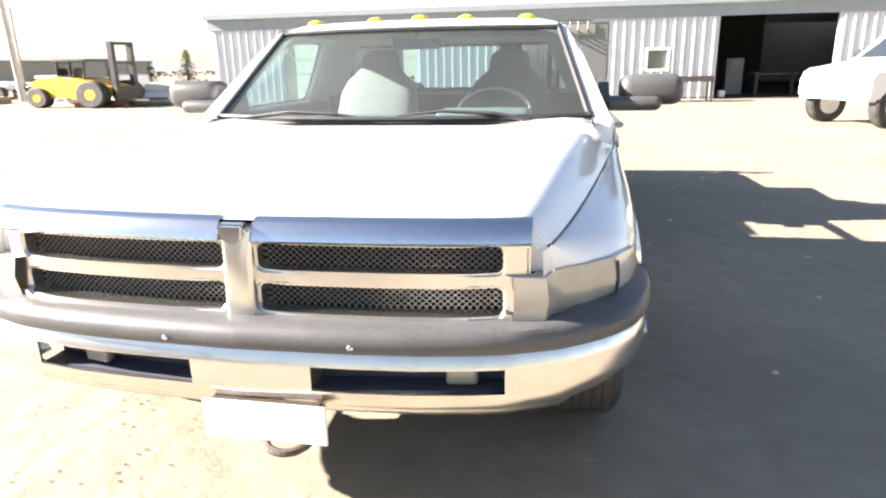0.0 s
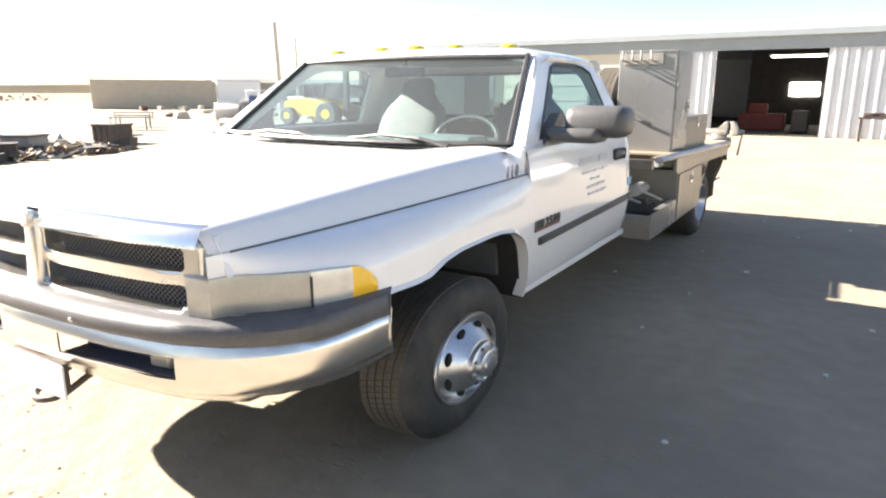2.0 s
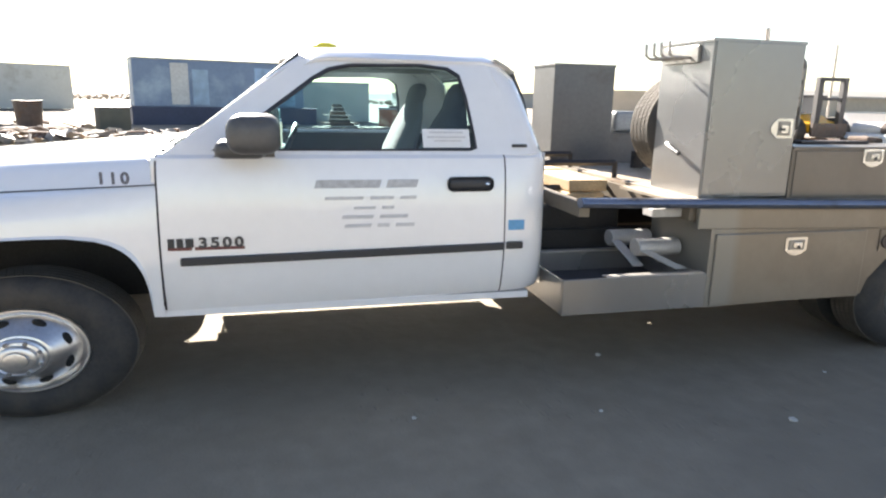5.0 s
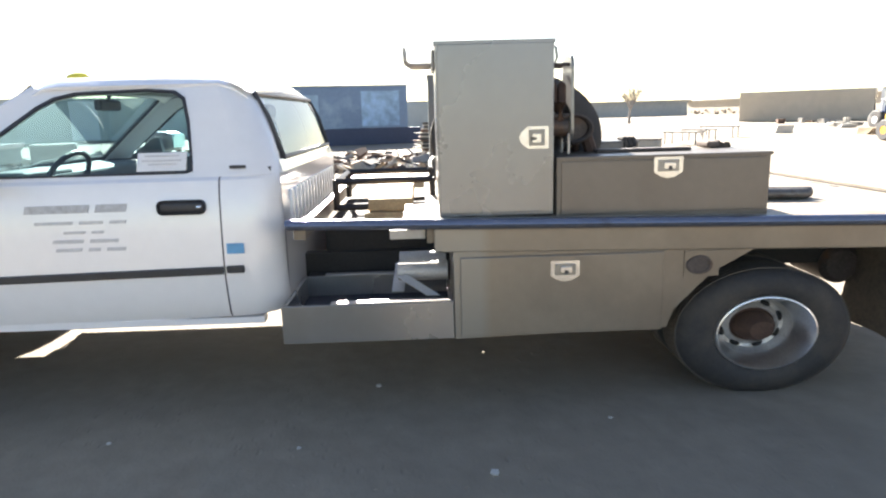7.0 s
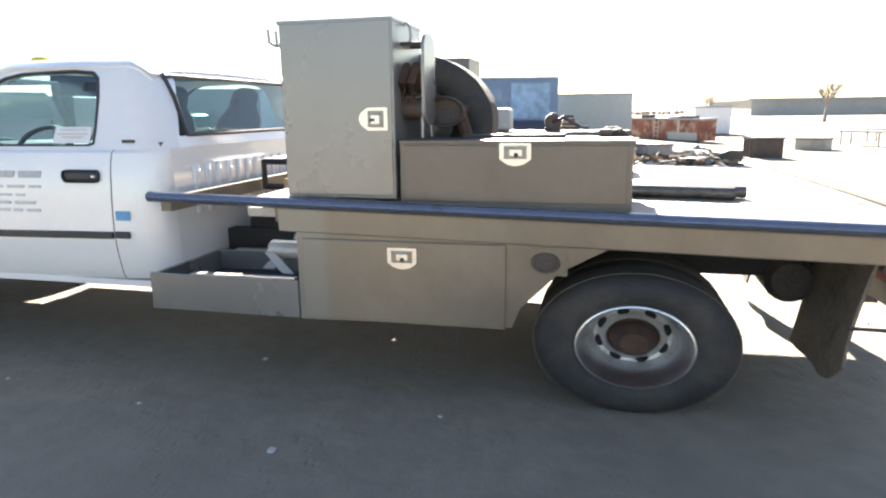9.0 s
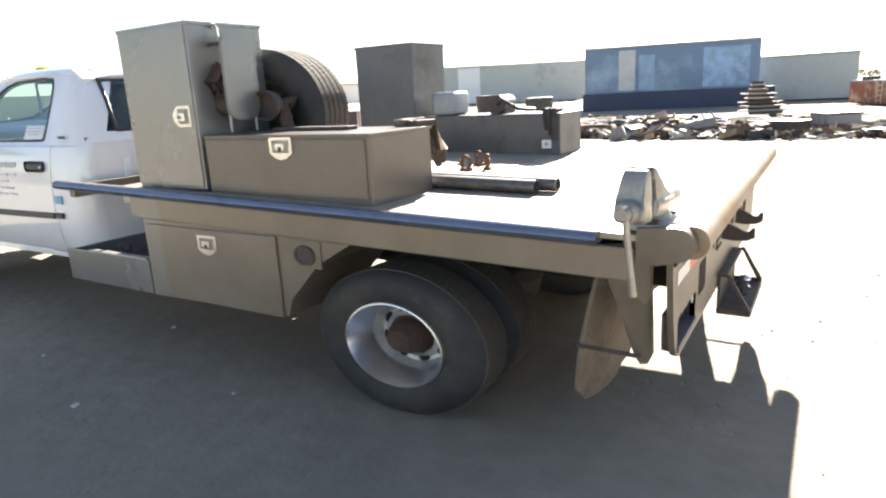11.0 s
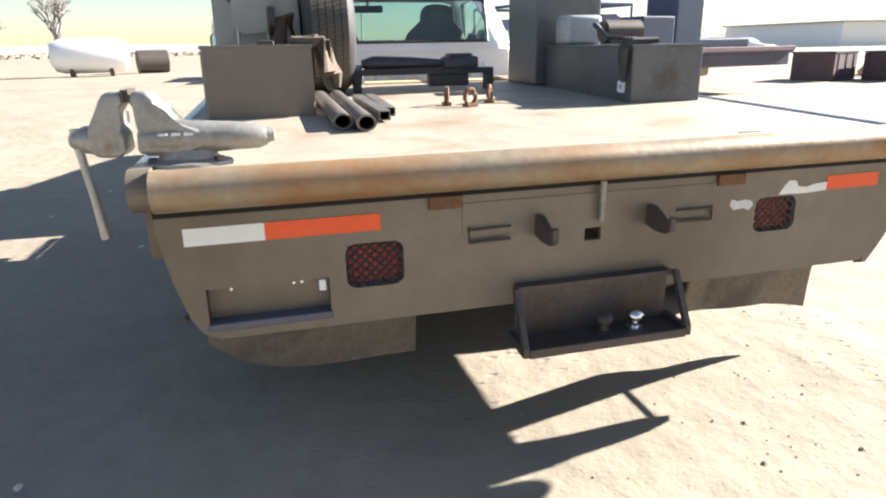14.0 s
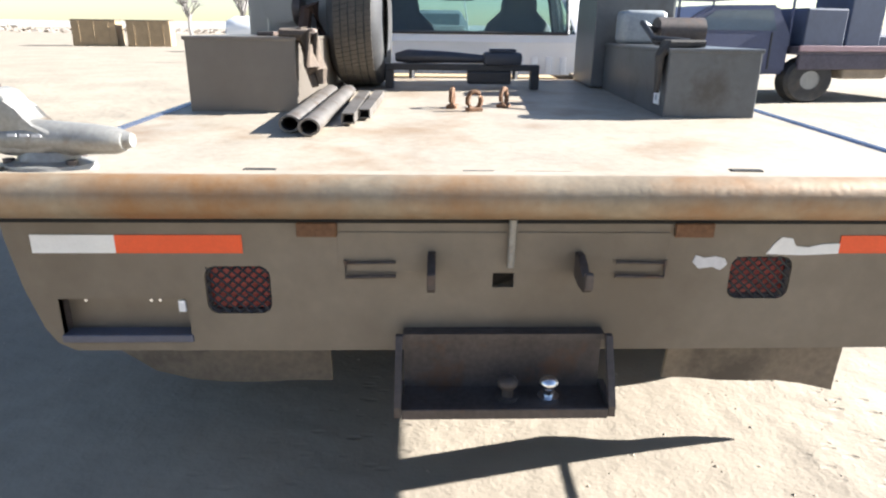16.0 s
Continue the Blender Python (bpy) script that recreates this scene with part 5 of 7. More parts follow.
# ---- tool boxes and loose gear on the flatbed ----
def tall_box(s, y0, y1, xi, xo, ztop):
    t = thing("tall_tool_box", "tall grey steel tool box bolted to the flatbed" if s > 0 else "tall grey steel tool box on the flatbed, body darkened as shade", "tool box", "tool boxes on the flatbed")
    a, b = sorted((s * xi, s * xo))
    bm = bmesh.new()
    box(bm, a, b, y0, y1, deck_z(y0) - 0.004, ztop, bevel=0.006)
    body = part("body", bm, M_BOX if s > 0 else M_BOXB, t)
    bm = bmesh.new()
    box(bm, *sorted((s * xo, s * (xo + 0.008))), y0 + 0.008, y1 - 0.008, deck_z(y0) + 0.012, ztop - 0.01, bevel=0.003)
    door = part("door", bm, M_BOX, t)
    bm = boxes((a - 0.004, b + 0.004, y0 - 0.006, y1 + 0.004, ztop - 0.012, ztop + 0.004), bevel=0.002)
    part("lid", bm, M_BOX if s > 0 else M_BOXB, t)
    if s > 0:
        shield_latch(t, (xo + 0.008, 4.30, 1.19), 1, -90)
        bm = bmesh.new()
        tube(bm, [(0.80, y0 - 0.012, 1.10), (0.86, y0 - 0.03, 1.085), (0.93, y0 - 0.03, 1.06)], 0.011, 6)
        part("handle", bm, M_BLACK, t)
        for x in (0.72, 0.85):
            bm = bmesh.new()
            tube(bm, [(x, y0, ztop - 0.075), (x, y0 - 0.10, ztop - 0.075), (x, y0 - 0.125, ztop - 0.06), (x, y0 - 0.128, ztop - 0.005)], 0.008, 8)
            tube(bm, [(x + 0.07, y0, ztop - 0.075), (x + 0.07, y0 - 0.10, ztop - 0.075), (x + 0.07, y0 - 0.125, ztop - 0.06), (x + 0.07, y0 - 0.128, ztop - 0.005)], 0.008, 8)
            part("hook", bm, M_TUBE, t, "bent steel hook")
        bm = boxes((0.70, 0.98, y0 - 0.014, y0, ztop - 0.10, ztop - 0.02), bevel=0.004)
        part("hook_plate", bm, M_VISE, t)
    return t


tall_box(1, 3.895, 4.382, 0.66, 1.075, 1.58)
tall_box(-1, 3.88, 4.345, 0.64, 1.03, 1.55)


def low_box(s, y0, y1, xi, xo, z0, z1):
    t = thing("low_tool_box", "long low tan-grey steel tool box on the flatbed", "tool box", "tool boxes on the flatbed")
    a, b = sorted((s * xi, s * xo))
    bm = bmesh.new()
    box(bm, a, b, y0, y1, z0, z1, bevel=0.006)
    for v in bm.verts:
        if v.co.z < (z0 + z1) / 2:
            v.co.z = deck_z(v.co.y) - 0.004
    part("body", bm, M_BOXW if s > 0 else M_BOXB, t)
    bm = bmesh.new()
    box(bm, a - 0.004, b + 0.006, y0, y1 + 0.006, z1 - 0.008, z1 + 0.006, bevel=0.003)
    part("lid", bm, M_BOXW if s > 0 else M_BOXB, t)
    bm = bmesh.new()
    box(bm, *sorted((s * xo, s * (xo + 0.006))), y0 + 0.02, y1 - 0.02, deck_z(y0) + 0.002, z1 - 0.014, bevel=0.003)
    part("door", bm, M_BOXW, t)
    if s > 0:
        shield_latch(t, (xo + 0.006, 4.87, 1.052), 1)
    return t


low_box(1, 4.396, 5.315, 0.66, 1.065, 0.83, 1.098)
low_box(-1, 4.35, 5.33, 0.70, 1.04, 0.82, 1.075)
bar = thing("steel_bar", "dark steel flat bar lying on the tool box lid", "steel bar")
bm = boxes((0.80, 0.87, 4.62, 5.05, 1.104, 1.120), bevel=0.004)
part("bar", bm, M_DKSTEEL, bar)


def belt_bundle():
    t = thing("strap_bundle", "worn leather and rope straps hanging over the tool box corner", "straps")
    for k, (x, z) in enumerate(((0.645, 1.11), (0.60, 1.09), (0.625, 1.1))):
        bm = bmesh.new()
        pts = [(0.72, 5.22 + 0.03 * k, 1.112), (x, 5.26 + 0.02 * k, z + 0.01), (x - 0.03, 5.29 + 0.02 * k, z - 0.10), (x - 0.05 + 0.02 * k, 5.31, z - 0.18 + 0.03 * k)]
        tube(bm, pts, [0.02, 0.026, 0.024, 0.014], 7)
        part("strap", bm, mat("old_leather", (0.10, 0.075, 0.055), 0.85, var=0.4, scale=20), t, smooth=True)
    bm = boxes((0.60, 0.74, 5.18, 5.24, 1.105, 1.135), bevel=0.01)
    part("rag", bm, mat("grey_rag", (0.17, 0.13, 0.105), 0.9, var=0.3, scale=30), t)


belt_bundle()


def spare_wheel():
    t = thing("spare_wheel", "upright spare tyre with rim standing on the flatbed", "wheel", at=(0.645, 4.29, deck_z(4.29) + 0.312))
    tyre_mesh("tyre", 0.225, t, 0.0)
    bm = bmesh.new()
    lathe(bm, [(-0.005, 0.234), (-0.02, 0.215), (-0.12, 0.20), (-0.14, 0.14), (-0.12, 0.07), (-0.12, 0.0)], 40, ZS)
    part("rim", bm, M_DUSTRIM, t, smooth=True)
    t.scale = (1, 1.03, 1.05)


spare_wheel()


def hose_reel():
    t = thing("lead_reel", "grey welding lead reel with rounded end plates", "reel")
    def flange(y, x0, x1, z0, z1, c):
        bm = bmesh.new()
        out = []
        for cx, cz, a0 in ((x1 - c, z1 - c * ZS, 0), (x0 + c, z1 - c * ZS, 90), (x0 + c, z0 + c * ZS, 180), (x1 - c, z0 + c * ZS, 270)):
            for k in range(6):
                a = radians(a0 + 18 * k)
                out.append((cx + c * math.cos(a), cz + c * ZS * math.sin(a)))
        prism(bm, out, "y", y, y + 0.014)
        rim = [e for e in bm.edges if e.is_valid and abs(e.verts[0].co.y - e.verts[1].co.y) < 1e-6]
        bmesh.ops.bevel(bm, geom=rim, offset=0.004, segments=2, affect="EDGES")
        return part("end_plate", bm, M_BOX, t, "rounded grey steel plate")
    flange(4.472, 0.800, 0.988, 1.16, 1.535, 0.075)
    flange(4.362, 0.800, 0.988, 1.16, 1.535, 0.075)
    bm = bmesh.new()
    tube(bm, [(0.93, 4.385, 1.23), (0.93, 4.468, 1.23)], 0.045, 14)
    part("spool", bm, M_DKSTEEL, t, smooth=True)
    for xx in (0.82, 0.965):
        bm = bmesh.new()
        tube(bm, [(xx, 4.468, 1.11), (xx, 4.468, 1.20)], 0.007, 8)
        part("upright", bm, M_TUBE, t)
        for zz in (1.275, 1.488):
            bm = bmesh.new()
            tube(bm, [(xx, 4.345, zz), (xx, 4.47, zz)], 0.008, 8)
            part("frame_bar", bm, M_DKSTEEL, t)
    for yy in (4.39, 4.43):
        bm = bmesh.new()
        tube(bm, [(0.88, yy, 1.30), (0.95, yy + 0.01, 1.40), (1.0, yy, 1.33), (0.96, yy, 1.26)], 0.018, 8)
        part("cable_coil", bm, M_HUB, t, "coiled dirty cable", smooth=True)
    bm = bmesh.new()
    lathe(bm, [(1.045, 0.0), (1.048, 0.03), (1.046, 0.070), (1.070, 0.074), (1.076, 0.084), (1.070, 0.094), (1.040, 0.090), (1.036, 0.02), (1.036, 0.0)], 24, ZS)
    bmesh.ops.transform(bm, matrix=Matrix.Translation((-0.255, 4.525, 1.215)), verts=bm.verts)
    part("crank_disc", bm, M_DKSTEEL, t, "dull round reel disc", smooth=True)
    bm = bmesh.new()
    tube(bm, [(0.70, 4.55, 1.10), (0.72, 4.60, 1.24), (0.76, 4.58, 1.22), (0.77, 4.62, 1.10)], 0.03, 8)
    part("cable_end", bm, M_HUB, t, smooth=True)
    bm = bmesh.new()
    tube(bm, [(0.94, 4.39, 1.49), (0.94, 4.41, 1.49), (0.94, 4.42, 1.52), (0.94, 4.415, 1.56), (0.94, 4.40, 1.575), (0.94, 4.387, 1.56)], 0.006, 8)
    part("loop_handle", bm, M_TUBE, t, smooth=True)


hose_reel()


def crossbar_rack():
    t = thing("winch_rack", "black low steel rack with gear across the flatbed", "rack")
    y0, y1 = 4.36, 4.44
    z0 = deck_z(y0)
    part("top_bar", boxes((-0.36, 0.41, y0, y1, z0 + 0.085, z0 + 0.115), bevel=0.004), M_BLKSTEEL, t)
    for x in (-0.36, 0.37):
        part("leg", boxes((x, x + 0.04, y0, y1, z0 - 0.006, z0 + 0.085), bevel=0.004), M_BLKSTEEL, t)
    mw = mat("blue_black_steel", (0.04, 0.045, 0.06), 0.45, 0.3, var=0.3, scale=15)
    bm = bmesh.new()
    box(bm, -0.27, -0.08, y0 - 0.03, y1 + 0.02, z0 + 0.112, z0 + 0.175, bevel=0.016)
    winch = part("winch", bm, mw, t, "dark winch body", smooth=True)
    part("motor_cap", boxes((-0.24, -0.11, y0 - 0.02, y1, z0 + 0.172, z0 + 0.19), bevel=0.006), mw, winch)
    bm = bmesh.new()
    tube(bm, [(0.36, y0 + 0.04, z0 + 0.145), (0.30, y0 + 0.04, z0 + 0.15), (0.10, y0 + 0.04, z0 + 0.148), (-0.08, y0 + 0.04, z0 + 0.14)], [0.02, 0.034, 0.028, 0.02], 12)
    part("drum", bm, mw, t, smooth=True)
    bm = bmesh.new()
    box(bm, -0.22, 0.0, y0, y1, z0 + 0.02, z0 + 0.086, bevel=0.01)
    part("gear_case", bm, M_BLKSTEEL, t)


crossbar_rack()


def tie_ring(x, y, lean):
    t = thing("tie_down_ring", "rusty steel tie-down ring on the deck", "ring", "tie-down rings", at=(x, y, deck_z(y)), rz=lean)
    bm = bmesh.new()
    ring = [(0.028 * math.cos(a), 0, 0.038 + 0.034 * math.sin(a)) for a in [2 * math.pi * i / 16 for i in range(17)]]
    tube(bm, ring, 0.010, 6, cap=False)
    part("ring", bm, M_RUST, t, smooth=True)
    bm = boxes((-0.03, 0.03, -0.02, 0.02, -0.004, 0.012), bevel=0.004)
    part("lug", bm, M_RUST, t)


for x, y, a in ((0.085, 5.14, 80), (0.0, 5.22, 20), (-0.125, 5.10, 60)):
    tie_ring(x, y, a)


M_SMOKED = mat("smoked_panel", (0.05, 0.055, 0.06), 0.15)
M_OLDTUBE = mat("old_tube_steel", (0.17, 0.155, 0.14), 0.5, 0.5, var=0.3, scale=10, spots=(0.10, 0.075, 0.055), spot_scale=8, spot_at=0.58)


def steel_tube(x, y0, y1, r, lean, square=False, layer=0):
    z = deck_z(y1) + r * 0.8
    t = thing("steel_tube", "short galvanised steel tube lying on the deck", "tube", "tubes on the deck")
    bm = bmesh.new()
    n = 4 if square else 16
    rings = []
    for rr, ya, yb in ((r, y0, y1), (r * 0.78, y1, y0)):
        for yy in (ya, yb):
            xx = x + lean * (yy - y0)
            zz = deck_z(yy) + r * 0.8
            rings.append([bm.verts.new((xx + rr * math.cos(2 * math.pi * (k + 0.5) / n), yy, zz + 0.8 * rr * math.sin(2 * math.pi * (k + 0.5) / n))) for k in range(n)])
    for a, b in zip(rings, rings[1:]):
        for k in range(n):
            bm.faces.new((a[k], a[(k + 1) % n], b[(k + 1) % n], b[k]))
    part("tube", bm, M_OLDTUBE, t, smooth=not square)


steel_tube(0.615, 4.85, 5.76, 0.034, -0.02)
steel_tube(0.540, 4.85, 5.82, 0.034, -0.015)
steel_tube(0.455, 4.95, 5.62, 0.030, -0.03, True)
steel_tube(0.395, 4.9, 5.50, 0.028, 0.0, True)


def bench_vise():
    t = thing("bench_vise", "grey-green cast iron bench vise bolted to the bed corner", "vise", at=(1.035, 6.32, 0.828), rz=-4)
    bm = bmesh.new()
    tube(bm, [(-0.02, 0, -0.004), (-0.02, 0, 0.012), (-0.02, 0, 0.02), (-0.02, 0, 0.04)], [0.105, 0.10, 0.07, 0.06], 24)
    for v in bm.verts:
        v.co.y *= 0.75
    part("base", bm, M_VISE, t, "round swivel base", smooth=True)
    for a in (0.5, 2.6, 4.2):
        bm = bmesh.new()
        tube(bm, [(-0.02 + 0.085 * math.cos(a), 0.062 * math.sin(a), 0.008), (-0.02 + 0.085 * math.cos(a), 0.062 * math.sin(a), 0.024)], 0.012, 6)
        part("base_bolt", bm, M_DKSTEEL, t)

    def cast(name, pts, radii, wide, label=""):
        bm = bmesh.new()
        tube(bm, pts, radii, 20)
        for v in bm.verts:
            v.co.y *= wide
        return part(name, bm, M_VISE, t, label, smooth=True)
    def block(name, outline, wide, parent, label="", narrow=1.0):
        """A cast block: its side outline in (x, z), wide across, narrower towards the top."""
        bm = bmesh.new()
        prism(bm, outline, "y", -wide, wide)
        for v in bm.verts:
            v.co.y *= 1 - (1 - narrow) * max(0, (v.co.z - 0.05) / 0.13)
        bmesh.ops.bevel(bm, geom=bm.edges[:], offset=0.009, segments=3, profile=0.5, affect="EDGES")
        return part(name, bm, M_VISE, parent, label, smooth=True)
    block("moving_jaw", [(0.106, 0.040), (0.107, 0.084), (0.120, 0.098), (0.118, 0.130), (0.101, 0.146), (0.100, 0.166), (0.112, 0.177), (0.136, 0.176), (0.152, 0.160), (0.163, 0.130), (0.170, 0.096), (0.190, 0.076), (0.194, 0.050), (0.165, 0.030), (0.12, 0.030)], 0.043, t, "blocky sliding jaw", 0.78)
    anvil = cast("fixed_jaw", [(0.07, 0, 0.066), (0.0, 0, 0.066), (-0.06, 0, 0.066), (-0.13, 0, 0.066), (-0.185, 0, 0.064), (-0.205, 0, 0.064)], [0.040, 0.042, 0.038, 0.034, 0.030, 0.022], 1.15, "rounded vise body")
    block("jaw_block", [(0.082, 0.036), (0.081, 0.084), (0.068, 0.098), (0.070, 0.130), (0.087, 0.146), (0.087, 0.166), (0.074, 0.177), (0.048, 0.174), (0.032, 0.156), (0.020, 0.128), (0.004, 0.108), (-0.02, 0.098), (-0.06, 0.088), (-0.065, 0.050), (-0.03, 0.032)], 0.043, anvil, "", 0.8)
    bm = bmesh.new()
    tube(bm, [(0.18, 0, 0.068), (0.20, 0, 0.068), (0.214, 0, 0.068)], [0.034, 0.032, 0.026], 16)
    part("nose", bm, M_VISE, t, smooth=True)
    for x in (0.089, 0.0985):
        part("jaw_plate", boxes((x - 0.003, x + 0.003, -0.034, 0.034, 0.152, 0.180)), M_DKSTEEL, t)
    bm = bmesh.new()
    tube(bm, [(-0.20, 0, 0.066), (-0.222, 0, 0.066)], [0.022, 0.016], 12)
    part("screw_end", bm, M_VISE, t, smooth=True)
    bm = bmesh.new()
    tube(bm, [(0.20, 0, 0.068), (0.225, 0, 0.068), (0.233, 0, 0.068)], [0.022, 0.022, 0.016], 14)
    part("screw", bm, M_VISE, t, smooth=True)
    bm = bmesh.new()
    tube(bm, [(0.222, 0.0, 0.094), (0.219, 0.005, 0.06), (0.200, 0.012, -0.07), (0.188, 0.018, -0.165)], [0.011, 0.0095, 0.0095, 0.012], 10)
    part("handle", bm, M_TUBE, t, "steel handle bar hanging down", smooth=True)
    for k in range(3):
        part("maker_mark", boxes((-0.045 + 0.028 * k, -0.025 + 0.028 * k, 0.0485, 0.0505, 0.076, 0.082)), M_INK2, t)


bench_vise()


def planks():
    for z, h, x0, x1, y0, y1 in ((0.742, 0.062, -0.50, 0.46, 3.52, 3.74), (0.808, 0.064, -0.56, 0.43, 3.54, 3.77)):
        t = thing("plank", "thick yellow wooden plank stacked behind the cab", "plank", "planks behind the cab")
        part("board", boxes((x0, x1, y0, y1, z, z + h), bevel=0.006), M_PLANK, t)


planks()


def box_clutter():
    z = 1.082
    t = thing("metal_case", "pale grey dented metal case on the tool box lid", "case")
    bm = bmesh.new()
    box(bm, -0.92, -0.72, 4.42, 4.60, z, z + 0.15, bevel=0.025, seg=3)
    part("case", bm, mat("pale_case", (0.34, 0.36, 0.37), 0.5, 0.2, var=0.25, scale=8), t, smooth=True)
    t = thing("pump_motor", "greasy small motor lying on the tool box lid", "motor")
    bm = bmesh.new()
    tube(bm, [(-0.98, 4.86, z + 0.06), (-0.78, 4.88, z + 0.06)], 0.055, 14)
    part("housing", bm, M_DKSTEEL, t, smooth=True)
    part("foot", boxes((-0.95, -0.80, 4.82, 4.92, z, z + 0.02)), M_DKSTEEL, t)
    bm = bmesh.new()
    tube(bm, [(-0.78, 4.88, z + 0.06), (-0.70, 4.95, z + 0.09), (-0.72, 5.05, z + 0.03), (-0.85, 5.1, z + 0.02)], 0.012, 8)
    part("hose", bm, M_BLACK, t, smooth=True)
    t = thing("hanging_straps", "dark webbing straps hanging over the tool box corner", "straps")
    for k in range(3):
        bm = bmesh.new()
        x = -0.69 + 0.008 * k
        tube(bm, [(-0.80 - 0.02 * k, 5.22 + 0.03 * k, z + 0.015), (-0.71, 5.23 + 0.03 * k, z + 0.012), (x, 5.24 + 0.03 * k, z - 0.03), (x, 5.245 + 0.028 * k, z - 0.10 - 0.03 * k)], [0.014, 0.018, 0.017, 0.01], 7)
        part("strap", bm, mat("dark_webbing", (0.055, 0.05, 0.045), 0.9, var=0.4, scale=25), t, smooth=True)
    t = thing("lid_sticker", "small white square sticker on the tool box side", "sticker")
    part("paper", boxes((-0.6985, -0.694, 5.215, 5.275, 0.875, 0.925)), M_WHITE, t)
    part("print", boxes((-0.6938, -0.6930, 5.235, 5.255, 0.89, 0.91)), M_INK, t)


box_clutter()

# ---- ground ----
def sand_material():
    """Trodden pale sand: soft hollows, footprint-sized dents and grit."""
    m = mat("sand", (0.302, 0.256, 0.194), 0.95, var=0.17, scale=0.9, bump=0.5, bscale=7.0, bdist=0.03, spots=(0.246, 0.208, 0.158), spot_scale=0.6, spot_at=0.55, spot_width=0.12)
    nt = m.node_tree
    big = next(n for n in nt.nodes if n.bl_idname == "ShaderNodeBump")
    geo = next(n for n in nt.nodes if n.bl_idname == "ShaderNodeNewGeometry")
    stretch = nt.nodes.new("ShaderNodeMapping")
    stretch.inputs["Rotation"].default_value, stretch.inputs["Scale"].default_value = (0, 0, 0.5), (1.0, 2.2, 1.0)
    nt.links.new(geo.outputs["Position"], stretch.inputs["Vector"])
    dents = nt.nodes.new("ShaderNodeTexVoronoi")
    dents.inputs["Scale"].default_value = 11.0
    nt.links.new(stretch.outputs["Vector"], dents.inputs["Vector"])
    where = nt.nodes.new("ShaderNodeTexNoise")
    where.inputs["Scale"].default_value, where.inputs["Detail"].default_value = 1.3, 3.0
    nt.links.new(geo.outputs["Position"], where.inputs["Vector"])
    keep = nt.nodes.new("ShaderNodeMapRange")
    keep.inputs["From Min"].default_value, keep.inputs["From Max"].default_value = 0.52, 0.62
    nt.links.new(where.outputs["Fac"], keep.inputs["Value"])
    pit = nt.nodes.new("ShaderNodeMapRange")
    pit.inputs["From Min"].default_value, pit.inputs["From Max"].default_value = 0.08, 0.28
    nt.links.new(dents.outputs["Distance"], pit.inputs["Value"])
    depth = nt.nodes.new("ShaderNodeMath")
    depth.operation = "MULTIPLY"
    nt.links.new(pit.outputs["Result"], depth.inputs[0])
    nt.links.new(keep.outputs["Result"], depth.inputs[1])
    b2 = nt.nodes.new("ShaderNodeBump")
    b2.inputs["Strength"].default_value, b2.inputs["Distance"].default_value = 0.55, 0.012
    nt.links.new(depth.outputs[0], b2.inputs["Height"])
    nt.links.new(big.outputs["Normal"], b2.inputs["Normal"])
    grit = nt.nodes.new("ShaderNodeTexNoise")
    grit.inputs["Scale"].default_value, grit.inputs["Detail"].default_value = 70.0, 4.0
    nt.links.new(geo.outputs["Position"], grit.inputs["Vector"])
    b3 = nt.nodes.new("ShaderNodeBump")
    b3.inputs["Strength"].default_value, b3.inputs["Distance"].default_value = 0.35, 0.006
    nt.links.new(grit.outputs["Fac"], b3.inputs["Height"])
    nt.links.new(b2.outputs["Normal"], b3.inputs["Normal"])
    nt.links.new(b3.outputs["Normal"], nt.nodes["Principled BSDF"].inputs["Normal"])
    return m


M_SAND = sand_material()
bm = bmesh.new()
rows = []
axis = [-900, -400, -200, -120, -80, -55, -40, -30, -24] + [-20 + 0.8 * i for i in range(51)] + [24, 30, 40, 55, 80, 120, 200, 400, 900]
for yy in axis:
    row = []
    for xx in axis:
        d = math.hypot(xx, yy - 4)
        h = 0.02 * noise.noise(Vector((xx * 0.35, yy * 0.35, 0))) * min(1, max(0, (d - 5) / 4))
        h += (0.5 * noise.noise(Vector((xx * 0.02, yy * 0.02, 3)))) * min(1, max(0, (d - 60) / 200))
        row.append((xx, yy + 4, h))
    rows.append(row)
grid_skin(bm, rows)
tagged(finish(bm, "ground", M_SAND, smooth=True), "pale sandy yard ground", "ground", kind="structure")

# ---- shop building ----
M_SHEET = mat("ribbed_sheet", (0.62, 0.64, 0.68), 0.38, 0.35, var=0.06, scale=1.5)
M_FASCIA = mat("blue_grey_trim", (0.30, 0.34, 0.37), 0.5, 0.2, var=0.08, scale=2)
# Near-black inside colour carries the shade of the open bays.
M_DARKIN = mat("shop_inside_shade", (0.06, 0.055, 0.05), 0.9, var=0.3, scale=0.5)
M_CREAM = mat("cream_door", (0.62, 0.60, 0.52), 0.6, var=0.06, scale=2)
SY = 22.0
ROOF = 3.18
wall_s = tagged(new("wall_south"), "pale ribbed metal shop wall with large open bays", "wall", kind="structure")


def ribbed(x0, x1, z0, z1, y=SY):
    bm = bmesh.new()
    box(bm, x0, x1, y, y + 0.12, z0, z1)
    n = max(1, round((x1 - x0) / 0.3))
    for i in range(n):
        xc = x0 + (i + 0.5) * (x1 - x0) / n
        prism(bm, [(xc - 0.05, y), (xc - 0.025, y - 0.05), (xc + 0.025, y - 0.05), (xc + 0.05, y)], "z", z0, z1)
        prism(bm, [(xc + 0.09, y), (xc + 0.105, y - 0.018), (xc + 0.12, y)], "z", z0, z1)
    return part("wall_panel", bm, M_SHEET, wall_s)


